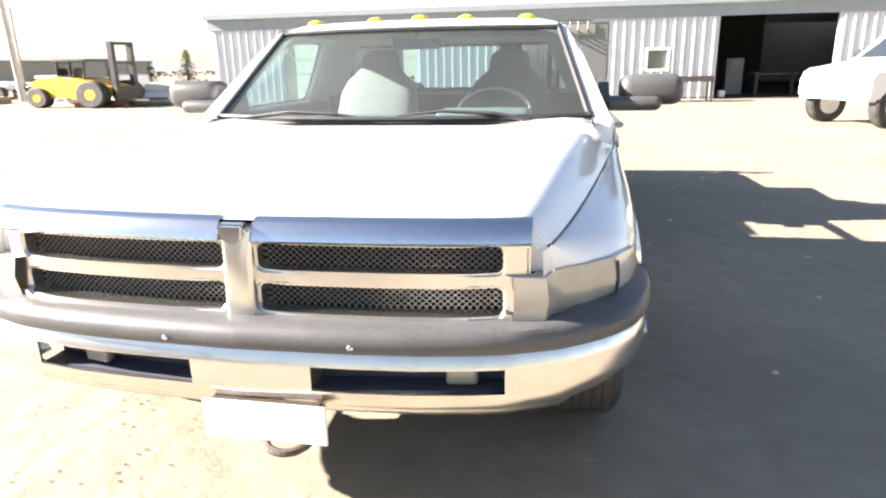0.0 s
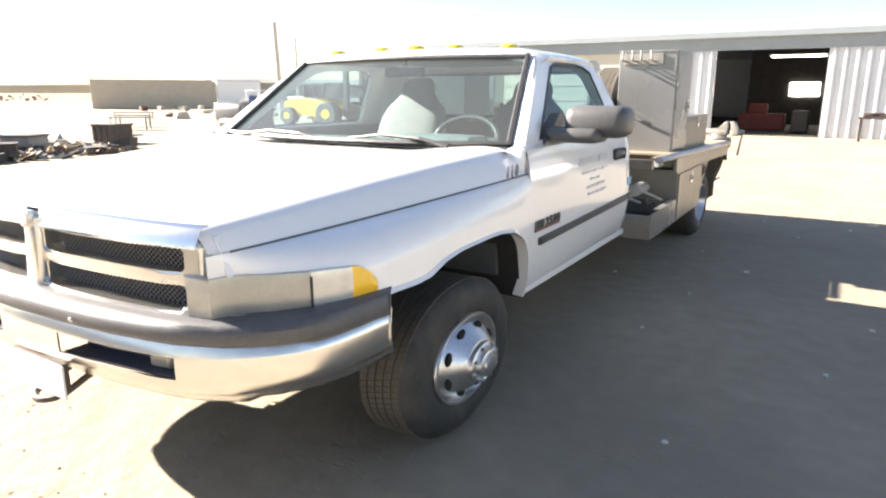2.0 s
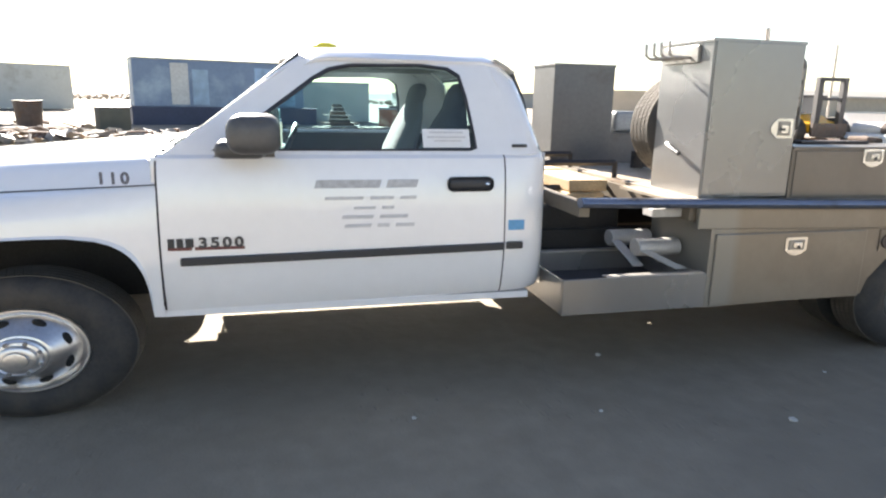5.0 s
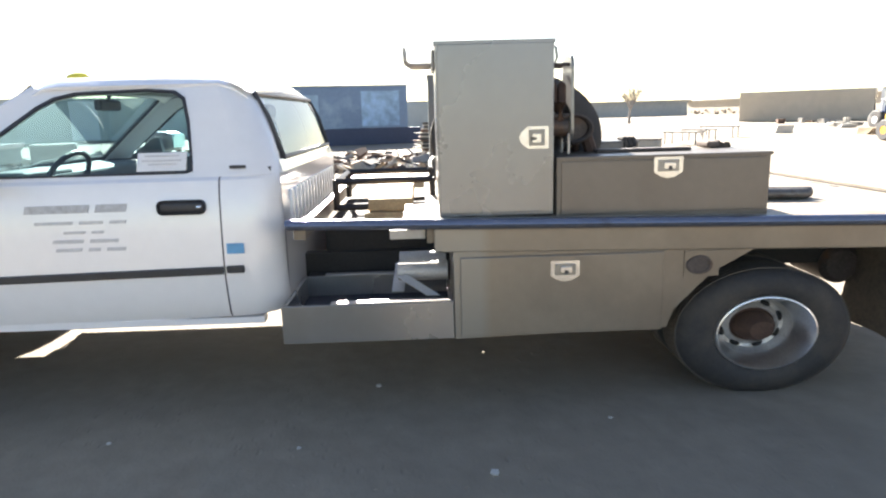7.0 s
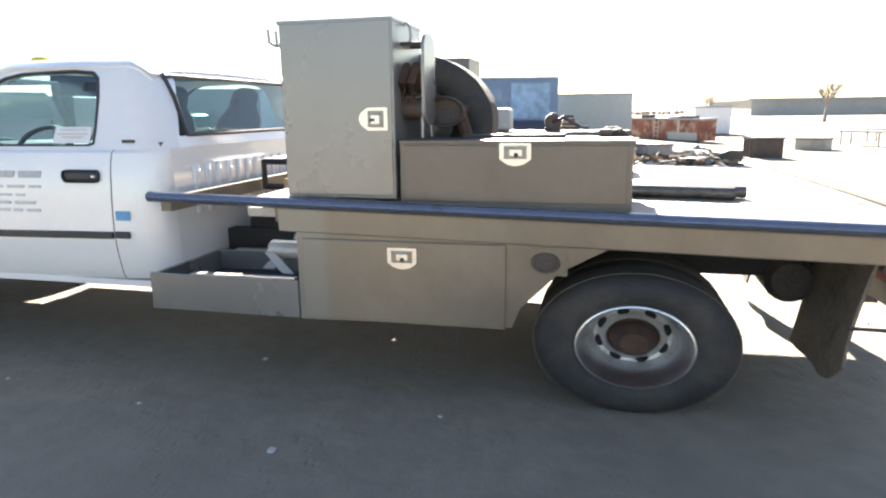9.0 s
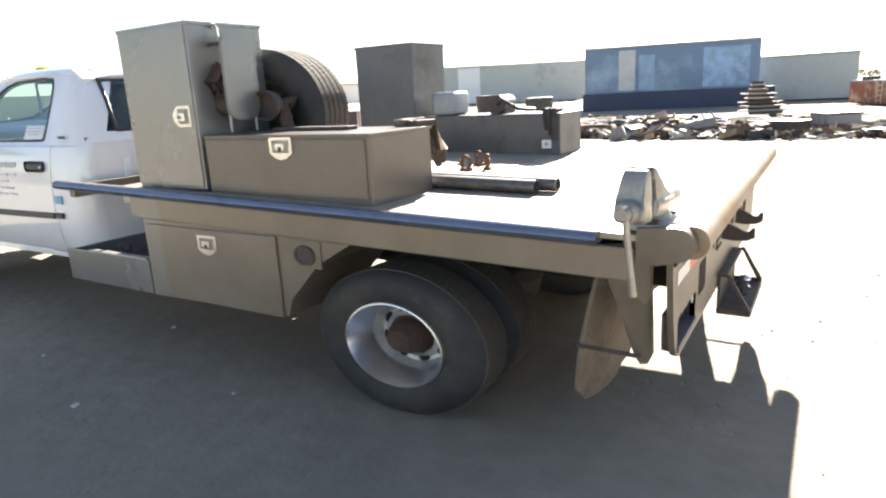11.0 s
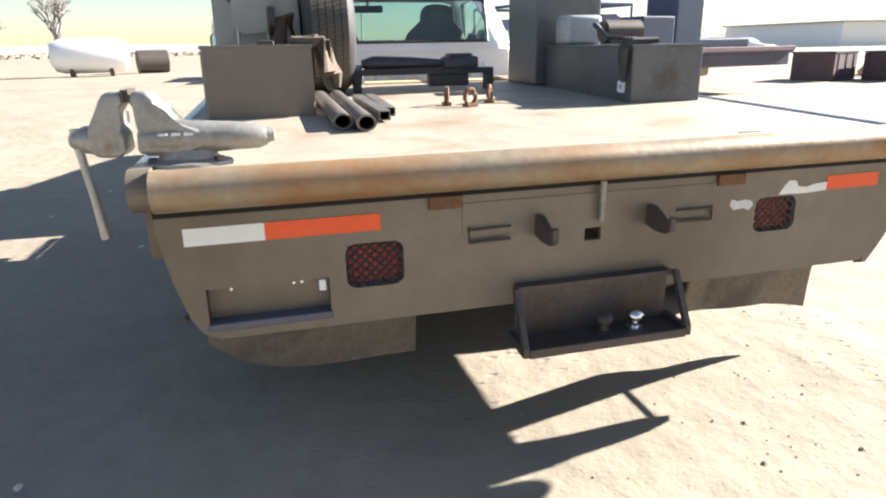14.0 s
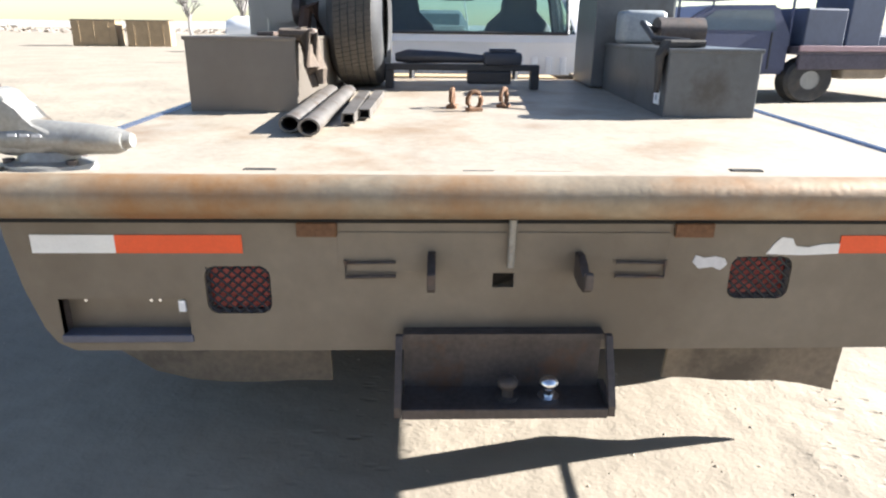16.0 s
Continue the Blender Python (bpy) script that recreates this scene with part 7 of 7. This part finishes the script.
def bare_tree(x, y, h, seed):
    rnd = random.Random(seed)
    t = thing("bare_tree", "leafless winter tree in the yard's distance", "tree", "bare trees", at=(x, y, 0))
    # Bark is lightened, with the haze of distance put into its colour.
    mt = mat("hazy_bark", (0.27, 0.25, 0.235), 0.95, var=0.25, scale=3)
    bm = bmesh.new()
    tube(bm, [(0, 0, -0.05), (0.03 * h, 0, h * 0.2), (0.02 * h, 0.02 * h, h * 0.42)], [h * 0.05, h * 0.035, h * 0.028], 7)
    part("trunk", bm, mt, t)
    bm = bmesh.new()
    def grow(p, d, l, r, depth):
        q = p + d * l
        mid = p.lerp(q, 0.5) + Vector((rnd.uniform(-1, 1), rnd.uniform(-1, 1), rnd.uniform(-0.5, 0.5))) * l * 0.08
        tube(bm, [p, mid, q], [r, r * 0.85, r * 0.65], 4, cap=False)
        if depth:
            for _ in range(4):
                nd = (d + Vector((rnd.uniform(-1, 1), rnd.uniform(-1, 1), rnd.uniform(-0.3, 0.7))) * 0.75).normalized()
                grow(p.lerp(q, rnd.uniform(0.6, 1)), nd, l * rnd.uniform(0.55, 0.8), r * 0.5, depth - 1)
    for k in range(5):
        a = 2 * math.pi * k / 5 + rnd.uniform(-0.4, 0.4)
        d = Vector((math.cos(a) * 0.42, math.sin(a) * 0.42, 0.95)).normalized()
        grow(Vector((0.02 * h, 0.02 * h, h * rnd.uniform(0.26, 0.42))), d, h * rnd.uniform(0.24, 0.34), h * 0.026, 3)
    part("crown", bm, mt, t, "bare twiggy crown")


def evergreen(x, y, h, seed):
    rnd = random.Random(seed)
    t = thing("evergreen_tree", "dark evergreen tree beyond the yard", "tree", "evergreens", at=(x, y, 0))
    bm = bmesh.new()
    tube(bm, [(0, 0, -0.05), (0, 0, h * 0.5), (0, 0, h)], [h * 0.05, h * 0.03, 0.01], 6)
    part("trunk", bm, mat("bark_dark", (0.10, 0.08, 0.06), 0.95), t)
    bm = bmesh.new()
    for k in range(700):
        z = h * (0.12 + 0.88 * rnd.random() ** 1.2)
        rad = h * 0.30 * (1 - z / h) ** 0.7 * rnd.uniform(0.3, 1.1) + 0.05
        a = rnd.uniform(0, 6.283)
        c = Vector((rad * math.cos(a), rad * math.sin(a), z))
        u = Vector((math.cos(a), math.sin(a), rnd.uniform(-0.5, 0.1))) * h * rnd.uniform(0.04, 0.09)
        v = Vector((-math.sin(a), math.cos(a), rnd.uniform(-0.3, 0.3))) * h * 0.03
        bm.faces.new([bm.verts.new(c + p) for p in (-u * 0.4, v, u, -v)])
    part("crown", bm, mat("dark_needles", (0.04, 0.05, 0.035), 0.9, var=0.3, scale=2), t, "dark needle crown")


for x, y, h, sd in ((-28.0, 45.5, 2.7, 1), (-32.5, 47.5, 1.9, 2), (-35.5, 49.0, 1.8, 3)):
    evergreen(x, y, h, sd)
for x, y, h, sd in ((-56.5, 22.9, 3.4, 1), (-61, 14.5, 2.4, 2), (24, -75, 7.5, 3), (36, -90, 6, 5)):
    bare_tree(x, y, h, sd)
for x, y, h, lean in ((-23.4, 24.5, 4.85, 0.05), (-12, -95, 9, 0.01), (-58, 62, 8, 0.0)):
    t = thing("utility_pole", "tall wooden utility pole", "pole", "utility poles", at=(x, y, 0))
    bm = bmesh.new()
    tube(bm, [(0, 0, -0.1), (-lean * h, 0, h)], [0.16, 0.11], 8)
    part("shaft", bm, mat("pole_wood", (0.50, 0.46, 0.41), 0.9, var=0.2, scale=2), t)


# ---- scrap yard along the west side ----
rnd = random.Random(11)
bm = bmesh.new()
for k in range(3400):
    y = rnd.uniform(-9, 8.0)
    if y > 4.0 and rnd.random() < 0.45:
        continue
    x = -11.3 - 0.45 * max(0.0, 2.5 - y) - abs(rnd.gauss(0, 2.6))
    sx, sy, sz = rnd.uniform(0.04, 0.30), rnd.uniform(0.05, 0.36), rnd.uniform(0.02, 0.12)
    if rnd.random() < 0.035:
        sx, sy, sz = rnd.uniform(0.25, 0.5), rnd.uniform(0.3, 0.7), rnd.uniform(0.10, 0.24)
    if rnd.random() < 0.14:
        sx, sy, sz = rnd.uniform(0.03, 0.07), rnd.uniform(0.4, 1.3), rnd.uniform(0.03, 0.06)
    base = rnd.uniform(-0.03, 0.03) + 0.08 * rnd.random() ** 3
    vs = [bm.verts.new((a * sx / 2 * rnd.uniform(0.6, 1.1), b * sy / 2 * rnd.uniform(0.6, 1.1), c * sz)) for a in (-1, 1) for b in (-1, 1) for c in (0, 1)]
    mi = rnd.choice((0, 0, 1, 1, 2, 2, 3, 4, 4))
    m_ = Matrix.Translation((x, y, base)) @ Euler((rnd.uniform(-0.5, 0.5), rnd.uniform(-0.5, 0.5), rnd.uniform(0, 3.1))).to_matrix().to_4x4()
    for v in vs:
        v.co = m_ @ v.co
    for f in ((0, 1, 3, 2), (4, 6, 7, 5), (0, 4, 5, 1), (2, 3, 7, 6), (0, 2, 6, 4), (1, 5, 7, 3)):
        bm.faces.new([vs[i] for i in f]).material_index = mi
for k in range(60):
    y = rnd.uniform(-8, 7.6)
    x = -11.7 - 0.45 * max(0.0, 2.5 - y) - rnd.uniform(0, 3)
    R = rnd.uniform(0.25, 0.55)
    ring = [(x + R * math.cos(a), y + R * math.sin(a), 0.1 + 0.2 * math.sin(a * 0.5) * R) for a in [2 * math.pi * i / 14 for i in range(15)]]
    n0 = len(bm.faces)
    tube(bm, ring, rnd.uniform(0.03, 0.07), 5, cap=False)
    bm.faces.ensure_lookup_table()
    mi = rnd.choice((0, 2, 3))
    for f in bm.faces[n0:]:
        f.material_index = mi
tagged(finish(bm, "scrap_pile", M_SCRAP), "long heap of rusty scrap metal, hoses and timber", "scrap", kind="stuff")


def bin_thing(name, label, cat, x, y, w, d, h, material, rz=0, r=0.0):
    t = thing(name, label, cat, at=(x, y, 0), rz=rz)
    bm = bmesh.new()
    if r:
        tube(bm, [(0, 0, 0), (0, 0, h)], [r * 0.85, r], 18)
        box(bm, -r - 0.02, r + 0.02, -0.02, 0.02, h - 0.06, h - 0.02)
    else:
        box(bm, -w / 2, w / 2, -d / 2, d / 2, 0.0, h, bevel=0.02)
        for i in range(3):
            xx = -w / 2 + w * (i + 0.5) / 3
            box(bm, xx - 0.03, xx + 0.03, -d / 2 - 0.02, d / 2 + 0.02, 0.02, h - 0.02)
    part("body", bm, material, t)
    bm = boxes((-w / 2 - 0.02, w / 2 + 0.02, -d / 2 - 0.02, d / 2 + 0.02, h, h + 0.04)) if not r else bmesh.new()
    if r:
        tube(bm, [(0, 0, h), (0, 0, h + 0.03)], r * 1.03, 18)
    part("rim", bm, M_DKSTEEL, t)


bin_thing("trash_barrel", "dark steel barrel standing among scrap", "barrel", -20.5, -5.9, 0.9, 0.9, 0.95, M_DKSTEEL, 0, 0.42)
bin_thing("scrap_bin", "dark green steel scrap bin", "bin", -19.6, -3.2, 1.2, 0.9, 0.8, mat("dark_green", (0.07, 0.08, 0.07), 0.7), 20)
bin_thing("steel_crate", "dark steel crate on the sand", "crate", -14.1, 9.1, 0.6, 0.75, 0.46, M_DKSTEEL, 10)
bin_thing("steel_crate", "grey steel crate by the scrap", "crate", -13.0, 6.4, 0.6, 0.7, 0.36, mat("crate_grey", (0.25, 0.25, 0.25), 0.7), 30)
bin_thing("steel_crate", "dark engine block on the sand", "crate", -12.4, 5.6, 0.6, 0.5, 0.25, M_DKSTEEL, 60)
bin_thing("steel_crate", "pale crate by the dumpster", "crate", -17.5, 11.2, 0.8, 0.8, 0.3, mat("crate_pale", (0.4, 0.38, 0.33), 0.7), 60)
for k, (x, y) in enumerate(((20.6, -32.9), (17.6, -33.3))):
    bin_thing("wooden_crate", "brown plywood crate on the open sand", "crate", x, y, 2.4, 1.8, 1.45, mat("crate_wood", (0.30, 0.22, 0.13), 0.8, var=0.2, scale=3), 12)
# leaning stack of thin steel sections, wide at its foot
t = thing("steel_stack", "leaning stack of thin dark and pale steel sections", "steel stack", at=(-19.9, 4.05, 0), rz=14)
rnd = random.Random(8)
z = 0.02
for k in range(15):
    w = 0.84 - 0.046 * k + rnd.uniform(-0.10, 0.10)
    h = rnd.uniform(0.028, 0.04) if k % 2 else rnd.uniform(0.09, 0.115)
    w *= 1.0 if k % 2 else 0.62
    off = 0.03 * k - 0.35 + rnd.uniform(-0.08, 0.08)
    bm = boxes((-0.45 * w, 0.45 * w, -w - off * 0.6, w - off * 0.6, z, z + h), bevel=0.01)
    bmesh.ops.rotate(bm, verts=bm.verts, cent=(0, 0, z), matrix=Euler((rnd.uniform(-0.035, 0.035), 0, rnd.uniform(-0.12, 0.12))).to_matrix())
    part("section", bm, (M_SCRAP[2], M_SCRAP[3])[k % 2] if k % 5 else M_SCRAP[0], t)
    z += h - 0.004
# racks and benches further out
for x, y, w in ((-19.5, 13.2, 1.3), (-21.5, 14.6, 1.2), (-25, 17, 1.6)):
    t = thing("steel_rack", "low steel rack with pale parts", "rack", "yard racks", at=(x, y, 0), rz=40)
    part("top", boxes((-w / 2, w / 2, -0.3, 0.3, 0.42, 0.47)), M_SCRAP[1], t)
    for i in (-1, 1):
        for yy in (-0.27, 0.25):
            part("leg", boxes((i * w / 2 * 0.9 - 0.02, i * w / 2 * 0.9 + 0.02, yy, yy + 0.03, 0, 0.42)), M_SCRAP[1], t)
rnd = random.Random(21)
bm = bmesh.new()
for k in range(300):
    a = radians(rnd.uniform(96, 172))
    R = rnd.uniform(32, 62)
    x, y = 3 + R * math.cos(a), 3 + R * math.sin(a)
    if a > radians(150):
        continue
    w, d, h = rnd.uniform(0.2, 1.3), rnd.uniform(0.2, 1.3), rnd.uniform(0.08, 0.4)
    if y > 20.5 and x > -13.5:
        continue
    vs = [bm.verts.new((x + p * w / 2 * rnd.uniform(0.5, 1), y + q * d / 2 * rnd.uniform(0.5, 1), r * h)) for p in (-1, 1) for q in (-1, 1) for r in (0, 1)]
    mi = rnd.choice((1, 3, 3, 3, 1, 4, 0))
    for f in ((0, 1, 3, 2), (4, 6, 7, 5), (0, 4, 5, 1), (2, 3, 7, 6), (0, 2, 6, 4), (1, 5, 7, 3)):
        bm.faces.new([vs[i] for i in f]).material_index = mi
tagged(finish(bm, "yard_clutter", M_SCRAP), "far scattered pale equipment and junk", "scrap", kind="stuff")


def far_scrub():
    r2 = random.Random(31)
    bm = bmesh.new()
    for k in range(9000):
        a = radians(r2.uniform(185, 335)) if k % 4 else radians(r2.uniform(115, 185))
        R = r2.uniform(125, 190)
        top = 0.5 + 0.9 * abs(noise.noise(Vector((math.cos(a) * 14, math.sin(a) * 14, 1))))
        c = Vector((R * math.cos(a), R * math.sin(a), top * r2.random() ** 1.6))
        s_ = r2.uniform(0.2, 0.6)
        u = Vector((r2.uniform(-1, 1), r2.uniform(-1, 1), r2.uniform(-1, 1))).normalized() * s_
        v = u.orthogonal().normalized() * s_ * 0.6
        bm.faces.new([bm.verts.new(c + p) for p in (u, v, -u, -v)])
    tagged(finish(bm, "far_scrub", mat("dry_scrub", (0.24, 0.21, 0.18), 0.95, var=0.25, scale=0.2)), "dry leafless scrub line in the distance", "scrub", kind="stuff")


far_scrub()
for x, y, a in ((-13.9, -7.6, 25), (-15.6, -6.9, 25)):
    bin_thing("open_crate", "dark maroon steel crate beside the scrap", "crate", x, y, 1.5, 1.1, 0.72, mat("maroon_steel", (0.10, 0.06, 0.065), 0.7, var=0.3, scale=3), a)


def parked_suv():
    t = thing("parked_car", "silver car parked beyond the scrap", "car", at=(-30, -32.5, 0), rz=-60)
    mp = mat("silver_paint", (0.5, 0.52, 0.54), 0.3, 0.4, var=0.05, coat=0.3)
    bm = bmesh.new()
    prism(bm, [(-2.3, 0.3), (-2.3, 0.75), (-1.4, 0.85), (-0.7, 1.25), (1.6, 1.3), (2.2, 0.9), (2.25, 0.3)], "y", -0.9, 0.9)
    bmesh.ops.bevel(bm, geom=bm.edges[:], offset=0.05, segments=2, affect="EDGES")
    part("body", bm, mp, t, smooth=True)
    mg = mat("car_window", (0.06, 0.09, 0.11), 0.06)
    for y in (-0.908, 0.900):
        bm = bmesh.new()
        prism(bm, [(-1.2, 0.88), (-0.65, 1.18), (1.5, 1.22), (1.9, 0.92)], "y", y, y + 0.008)
        part("side_glass", bm, mg, t)
    for x in (-1.5, 1.5):
        for y in (-0.85, 0.85):
            round_wheel(t, "wheel", x, y, 0.27, 0.36, 0.22, "y")


parked_suv()


def blue_flatbed():
    t = thing("blue_work_truck", "dark blue old pickup with flatbed and rack, parked", "truck", at=(-7.3, -5.2, 0), rz=103)
    t.scale = (1.3, 1.25, 1.35)
    mb = mat("dark_blue_paint", (0.05, 0.06, 0.12), 0.4, var=0.15, scale=2)
    mp = mat("purple_grey_bed", (0.085, 0.075, 0.10), 0.6, var=0.3, scale=2)
    bm = bmesh.new()
    prism(bm, [(-4.6, 0.35), (-4.6, 0.72), (-4.4, 0.80), (-3.3, 0.84), (-2.75, 1.16), (-1.75, 1.18), (-1.5, 0.85), (-1.5, 0.36)], "x", -0.9, 0.9)
    bmesh.ops.bevel(bm, geom=bm.edges[:], offset=0.04, segments=2, affect="EDGES")
    part("cab", bm, mb, t, smooth=True)
    for x in (-0.905, 0.897):
        bm = bmesh.new()
        prism(bm, [(-3.05, 0.88), (-2.7, 1.10), (-1.85, 1.12), (-1.75, 0.88)], "x", x, x + 0.008)
        part("side_glass", bm, mat("dark_glass", (0.08, 0.11, 0.15), 0.05), t)
    bm = boxes((-1.0, 1.0, -1.45, 2.1, 0.60, 0.70), (0.93, 1.0, -1.4, 2.0, 0.42, 0.60), bevel=0.01)
    part("flatbed", bm, mp, t)
    part("bed_box", boxes((0.3, 0.95, -1.35, -0.7, 0.70, 1.15), bevel=0.02), M_NAVY, t)
    part("bed_box", boxes((-0.8, 0.8, -0.5, 1.2, 0.70, 0.84), bevel=0.02), M_NAVY, t)
    part("bed_cabinet", boxes((0.25, 0.9, -0.62, -0.05, 0.70, 1.5), bevel=0.02), M_NAVY, t, "tall dark blue bed cabinet")
    part("bed_edge", boxes((1.001, 1.03, -1.45, 2.1, 0.64, 0.71), bevel=0.006), mat("faded_purple_edge", (0.26, 0.17, 0.19), 0.6, var=0.3, scale=4), t, "faded pinkish bed edge")
    part("side_tank", boxes((0.70, 0.95, -0.62, 0.15, 0.30, 0.58), bevel=0.04), mat("tan_tank", (0.30, 0.25, 0.19), 0.8, var=0.3, scale=4), t, "dusty tan tank under the bed")
    for yy in (-2.92, -1.82):
        part("door_line", boxes((0.898, 0.912, yy, yy + 0.02, 0.42, 0.86)), M_BLACK, t)
    bm = bmesh.new()
    for x in (-0.85, 0.85):
        tube(bm, [(x, -1.5, 0.7), (x, -1.5, 1.3), (x, -3.2, 1.3), (x, -3.2, 0.9)], 0.025, 5)
    for y in (-1.5, -2.3, -3.2):
        tube(bm, [(-0.85, y, 1.3), (0.85, y, 1.3)], 0.02, 5)
    part("ladder_rack", bm, mb, t)
    for y in (-3.75, -1.15):
        for x in (-0.85, 0.85):
            round_wheel(t, "wheel", x, y, 0.29, 0.39, 0.24, "x", hub=mat("wheel_grey", (0.3, 0.3, 0.28), 0.6))


blue_flatbed()


def pale_tank():
    t = thing("white_tank", "white cylindrical tank lying on the sand", "tank", at=(9.0, -25.6, 0), rz=10)
    bm = bmesh.new()
    tube(bm, [(-1.6, 0, 0.85), (-1.5, 0, 0.85), (-1.1, 0, 0.9), (1.1, 0, 0.9), (1.5, 0, 0.85), (1.6, 0, 0.85)], [0.3, 0.6, 0.75, 0.75, 0.6, 0.3], 28)
    part("shell", bm, M_WHITE, t, smooth=True)
    for x in (-0.4, 0.4):
        part("foot", boxes((x * 2 - 0.08, x * 2 + 0.08, -0.5, 0.5, 0, 0.35)), M_DKSTEEL, t)
    t = thing("black_tank", "small black drum lying on the sand", "drum", at=(6.9, -28.6, 0), rz=20)
    bm = bmesh.new()
    tube(bm, [(-0.7, 0, 0.55), (0.7, 0, 0.55)], 0.55, 20)
    part("shell", bm, M_DKSTEEL, t, smooth=True)


pale_tank()


def grey_suv():
    t = thing("parked_truck_front", "white old pickup with rear rack parked across the yard", "truck", at=(0.3, -20.6, 0), rz=0)
    t.scale = (1.2, 1.15, 1.5)
    mg = mat("pale_grey_paint", (0.55, 0.57, 0.58), 0.35, var=0.06, coat=0.3)
    bm = bmesh.new()
    prism(bm, [(-0.95, 0.36), (-0.98, 0.75), (-0.9, 0.85), (-0.72, 1.22), (0.72, 1.22), (0.9, 0.85), (0.98, 0.75), (0.95, 0.36)], "y", -1.2, 2.6)
    bmesh.ops.bevel(bm, geom=bm.edges[:], offset=0.05, segments=2, affect="EDGES")
    part("cab", bm, mg, t, smooth=True)
    part("hood", boxes((-1.0, 1.0, -3.2, -1.19, 0.36, 0.80), bevel=0.04), mg, t)
    part("bed", boxes((-1.1, 1.1, 2.6, 4.6, 0.35, 0.5), bevel=0.04), mg, t)
    bm = boxes((-0.68, 0.68, 2.60, 2.615, 0.86, 1.14))
    part("rear_glass", bm, mat("grey_glass", (0.12, 0.16, 0.18), 0.05), t)
    bm = boxes((-1.05, 1.05, 4.55, 4.7, 0.2, 0.36), bevel=0.02)
    part("bumper", bm, M_DKSTEEL, t)
    part("cargo_crate", boxes((-0.80, 0.80, 2.9, 4.4, 0.5, 0.86), bevel=0.03), M_FARGREY, t)
    bm = bmesh.new()
    for x in (-0.95, 0.95):
        tube(bm, [(x, 4.5, 0.5), (x * 0.3, 3.6, 3.6)], 0.02, 6)
    part("boom", bm, M_FARGREY, t, "thin steel boom legs")
    for y in (-2.2, 3.2):
        for x in (-0.88, 0.88):
            round_wheel(t, "wheel", x, y, 0.29, 0.39, 0.26, "x")


grey_suv()


# ---- small stones, clods and litter ----
rnd = random.Random(5)
M_STONE = mat("pale_stone", (0.62, 0.60, 0.55), 0.9, var=0.15, scale=40)


def stone(x, y, r, label="small pale stone on the sand"):
    t = thing("stone", label, "stone", "pale stones", at=(x, y, 0))
    bm = bmesh.new()
    bmesh.ops.create_icosphere(bm, subdivisions=1, radius=r)
    for v in bm.verts:
        v.co *= rnd.uniform(0.7, 1.15)
        v.co.z = v.co.z * 0.5 + r * 0.3
    part("body", bm, M_STONE, t, smooth=True)


for x, y, r in ((0.82, 3.58, 0.016), (1.65, 4.06, 0.022), (1.25, 4.6, 0.012), (1.4, 3.3, 0.012), (1.9, 5.6, 0.014), (2.3, 6.2, 0.02), (2.2, 2.3, 0.014), (1.7, 1.3, 0.016), (2.4, 3.1, 0.018), (1.55, 6.3, 0.015), (0.9, 6.9, 0.012), (2.6, 4.9, 0.012), (1.3, 2.5, 0.012)):
    stone(x, y, r)
bm = bmesh.new()
for k in range(2600):
    if k % 3 == 0:
        cx, cy = rnd.gauss(-0.6, 0.9), rnd.gauss(-0.8, 0.5)
    elif k % 3 == 1:
        cx, cy = rnd.gauss(-1.2, 0.7), rnd.gauss(7.2, 0.6)
    else:
        cx, cy = rnd.uniform(-6, 6), rnd.uniform(-4, 11)
    r = rnd.uniform(0.003, 0.008) if rnd.random() < 0.93 else rnd.uniform(0.008, 0.015)
    a0 = rnd.uniform(0, 6.28)
    ring = [bm.verts.new((cx + r * rnd.uniform(0.7, 1.4) * math.cos(a0 + i * 1.2566), cy + r * rnd.uniform(0.7, 1.4) * math.sin(a0 + i * 1.2566), -0.002)) for i in range(5)]
    top = bm.verts.new((cx + rnd.uniform(-0.3, 0.3) * r, cy + rnd.uniform(-0.3, 0.3) * r, r * rnd.uniform(0.35, 0.7)))
    for i in range(5):
        bm.faces.new((ring[i], ring[(i + 1) % 5], top))
tagged(finish(bm, "clods", mat("sand_clods", (0.34, 0.285, 0.215), 0.95, var=0.25, scale=20)), "small sand clods and grit scattered on the ground", "grit", kind="stuff")
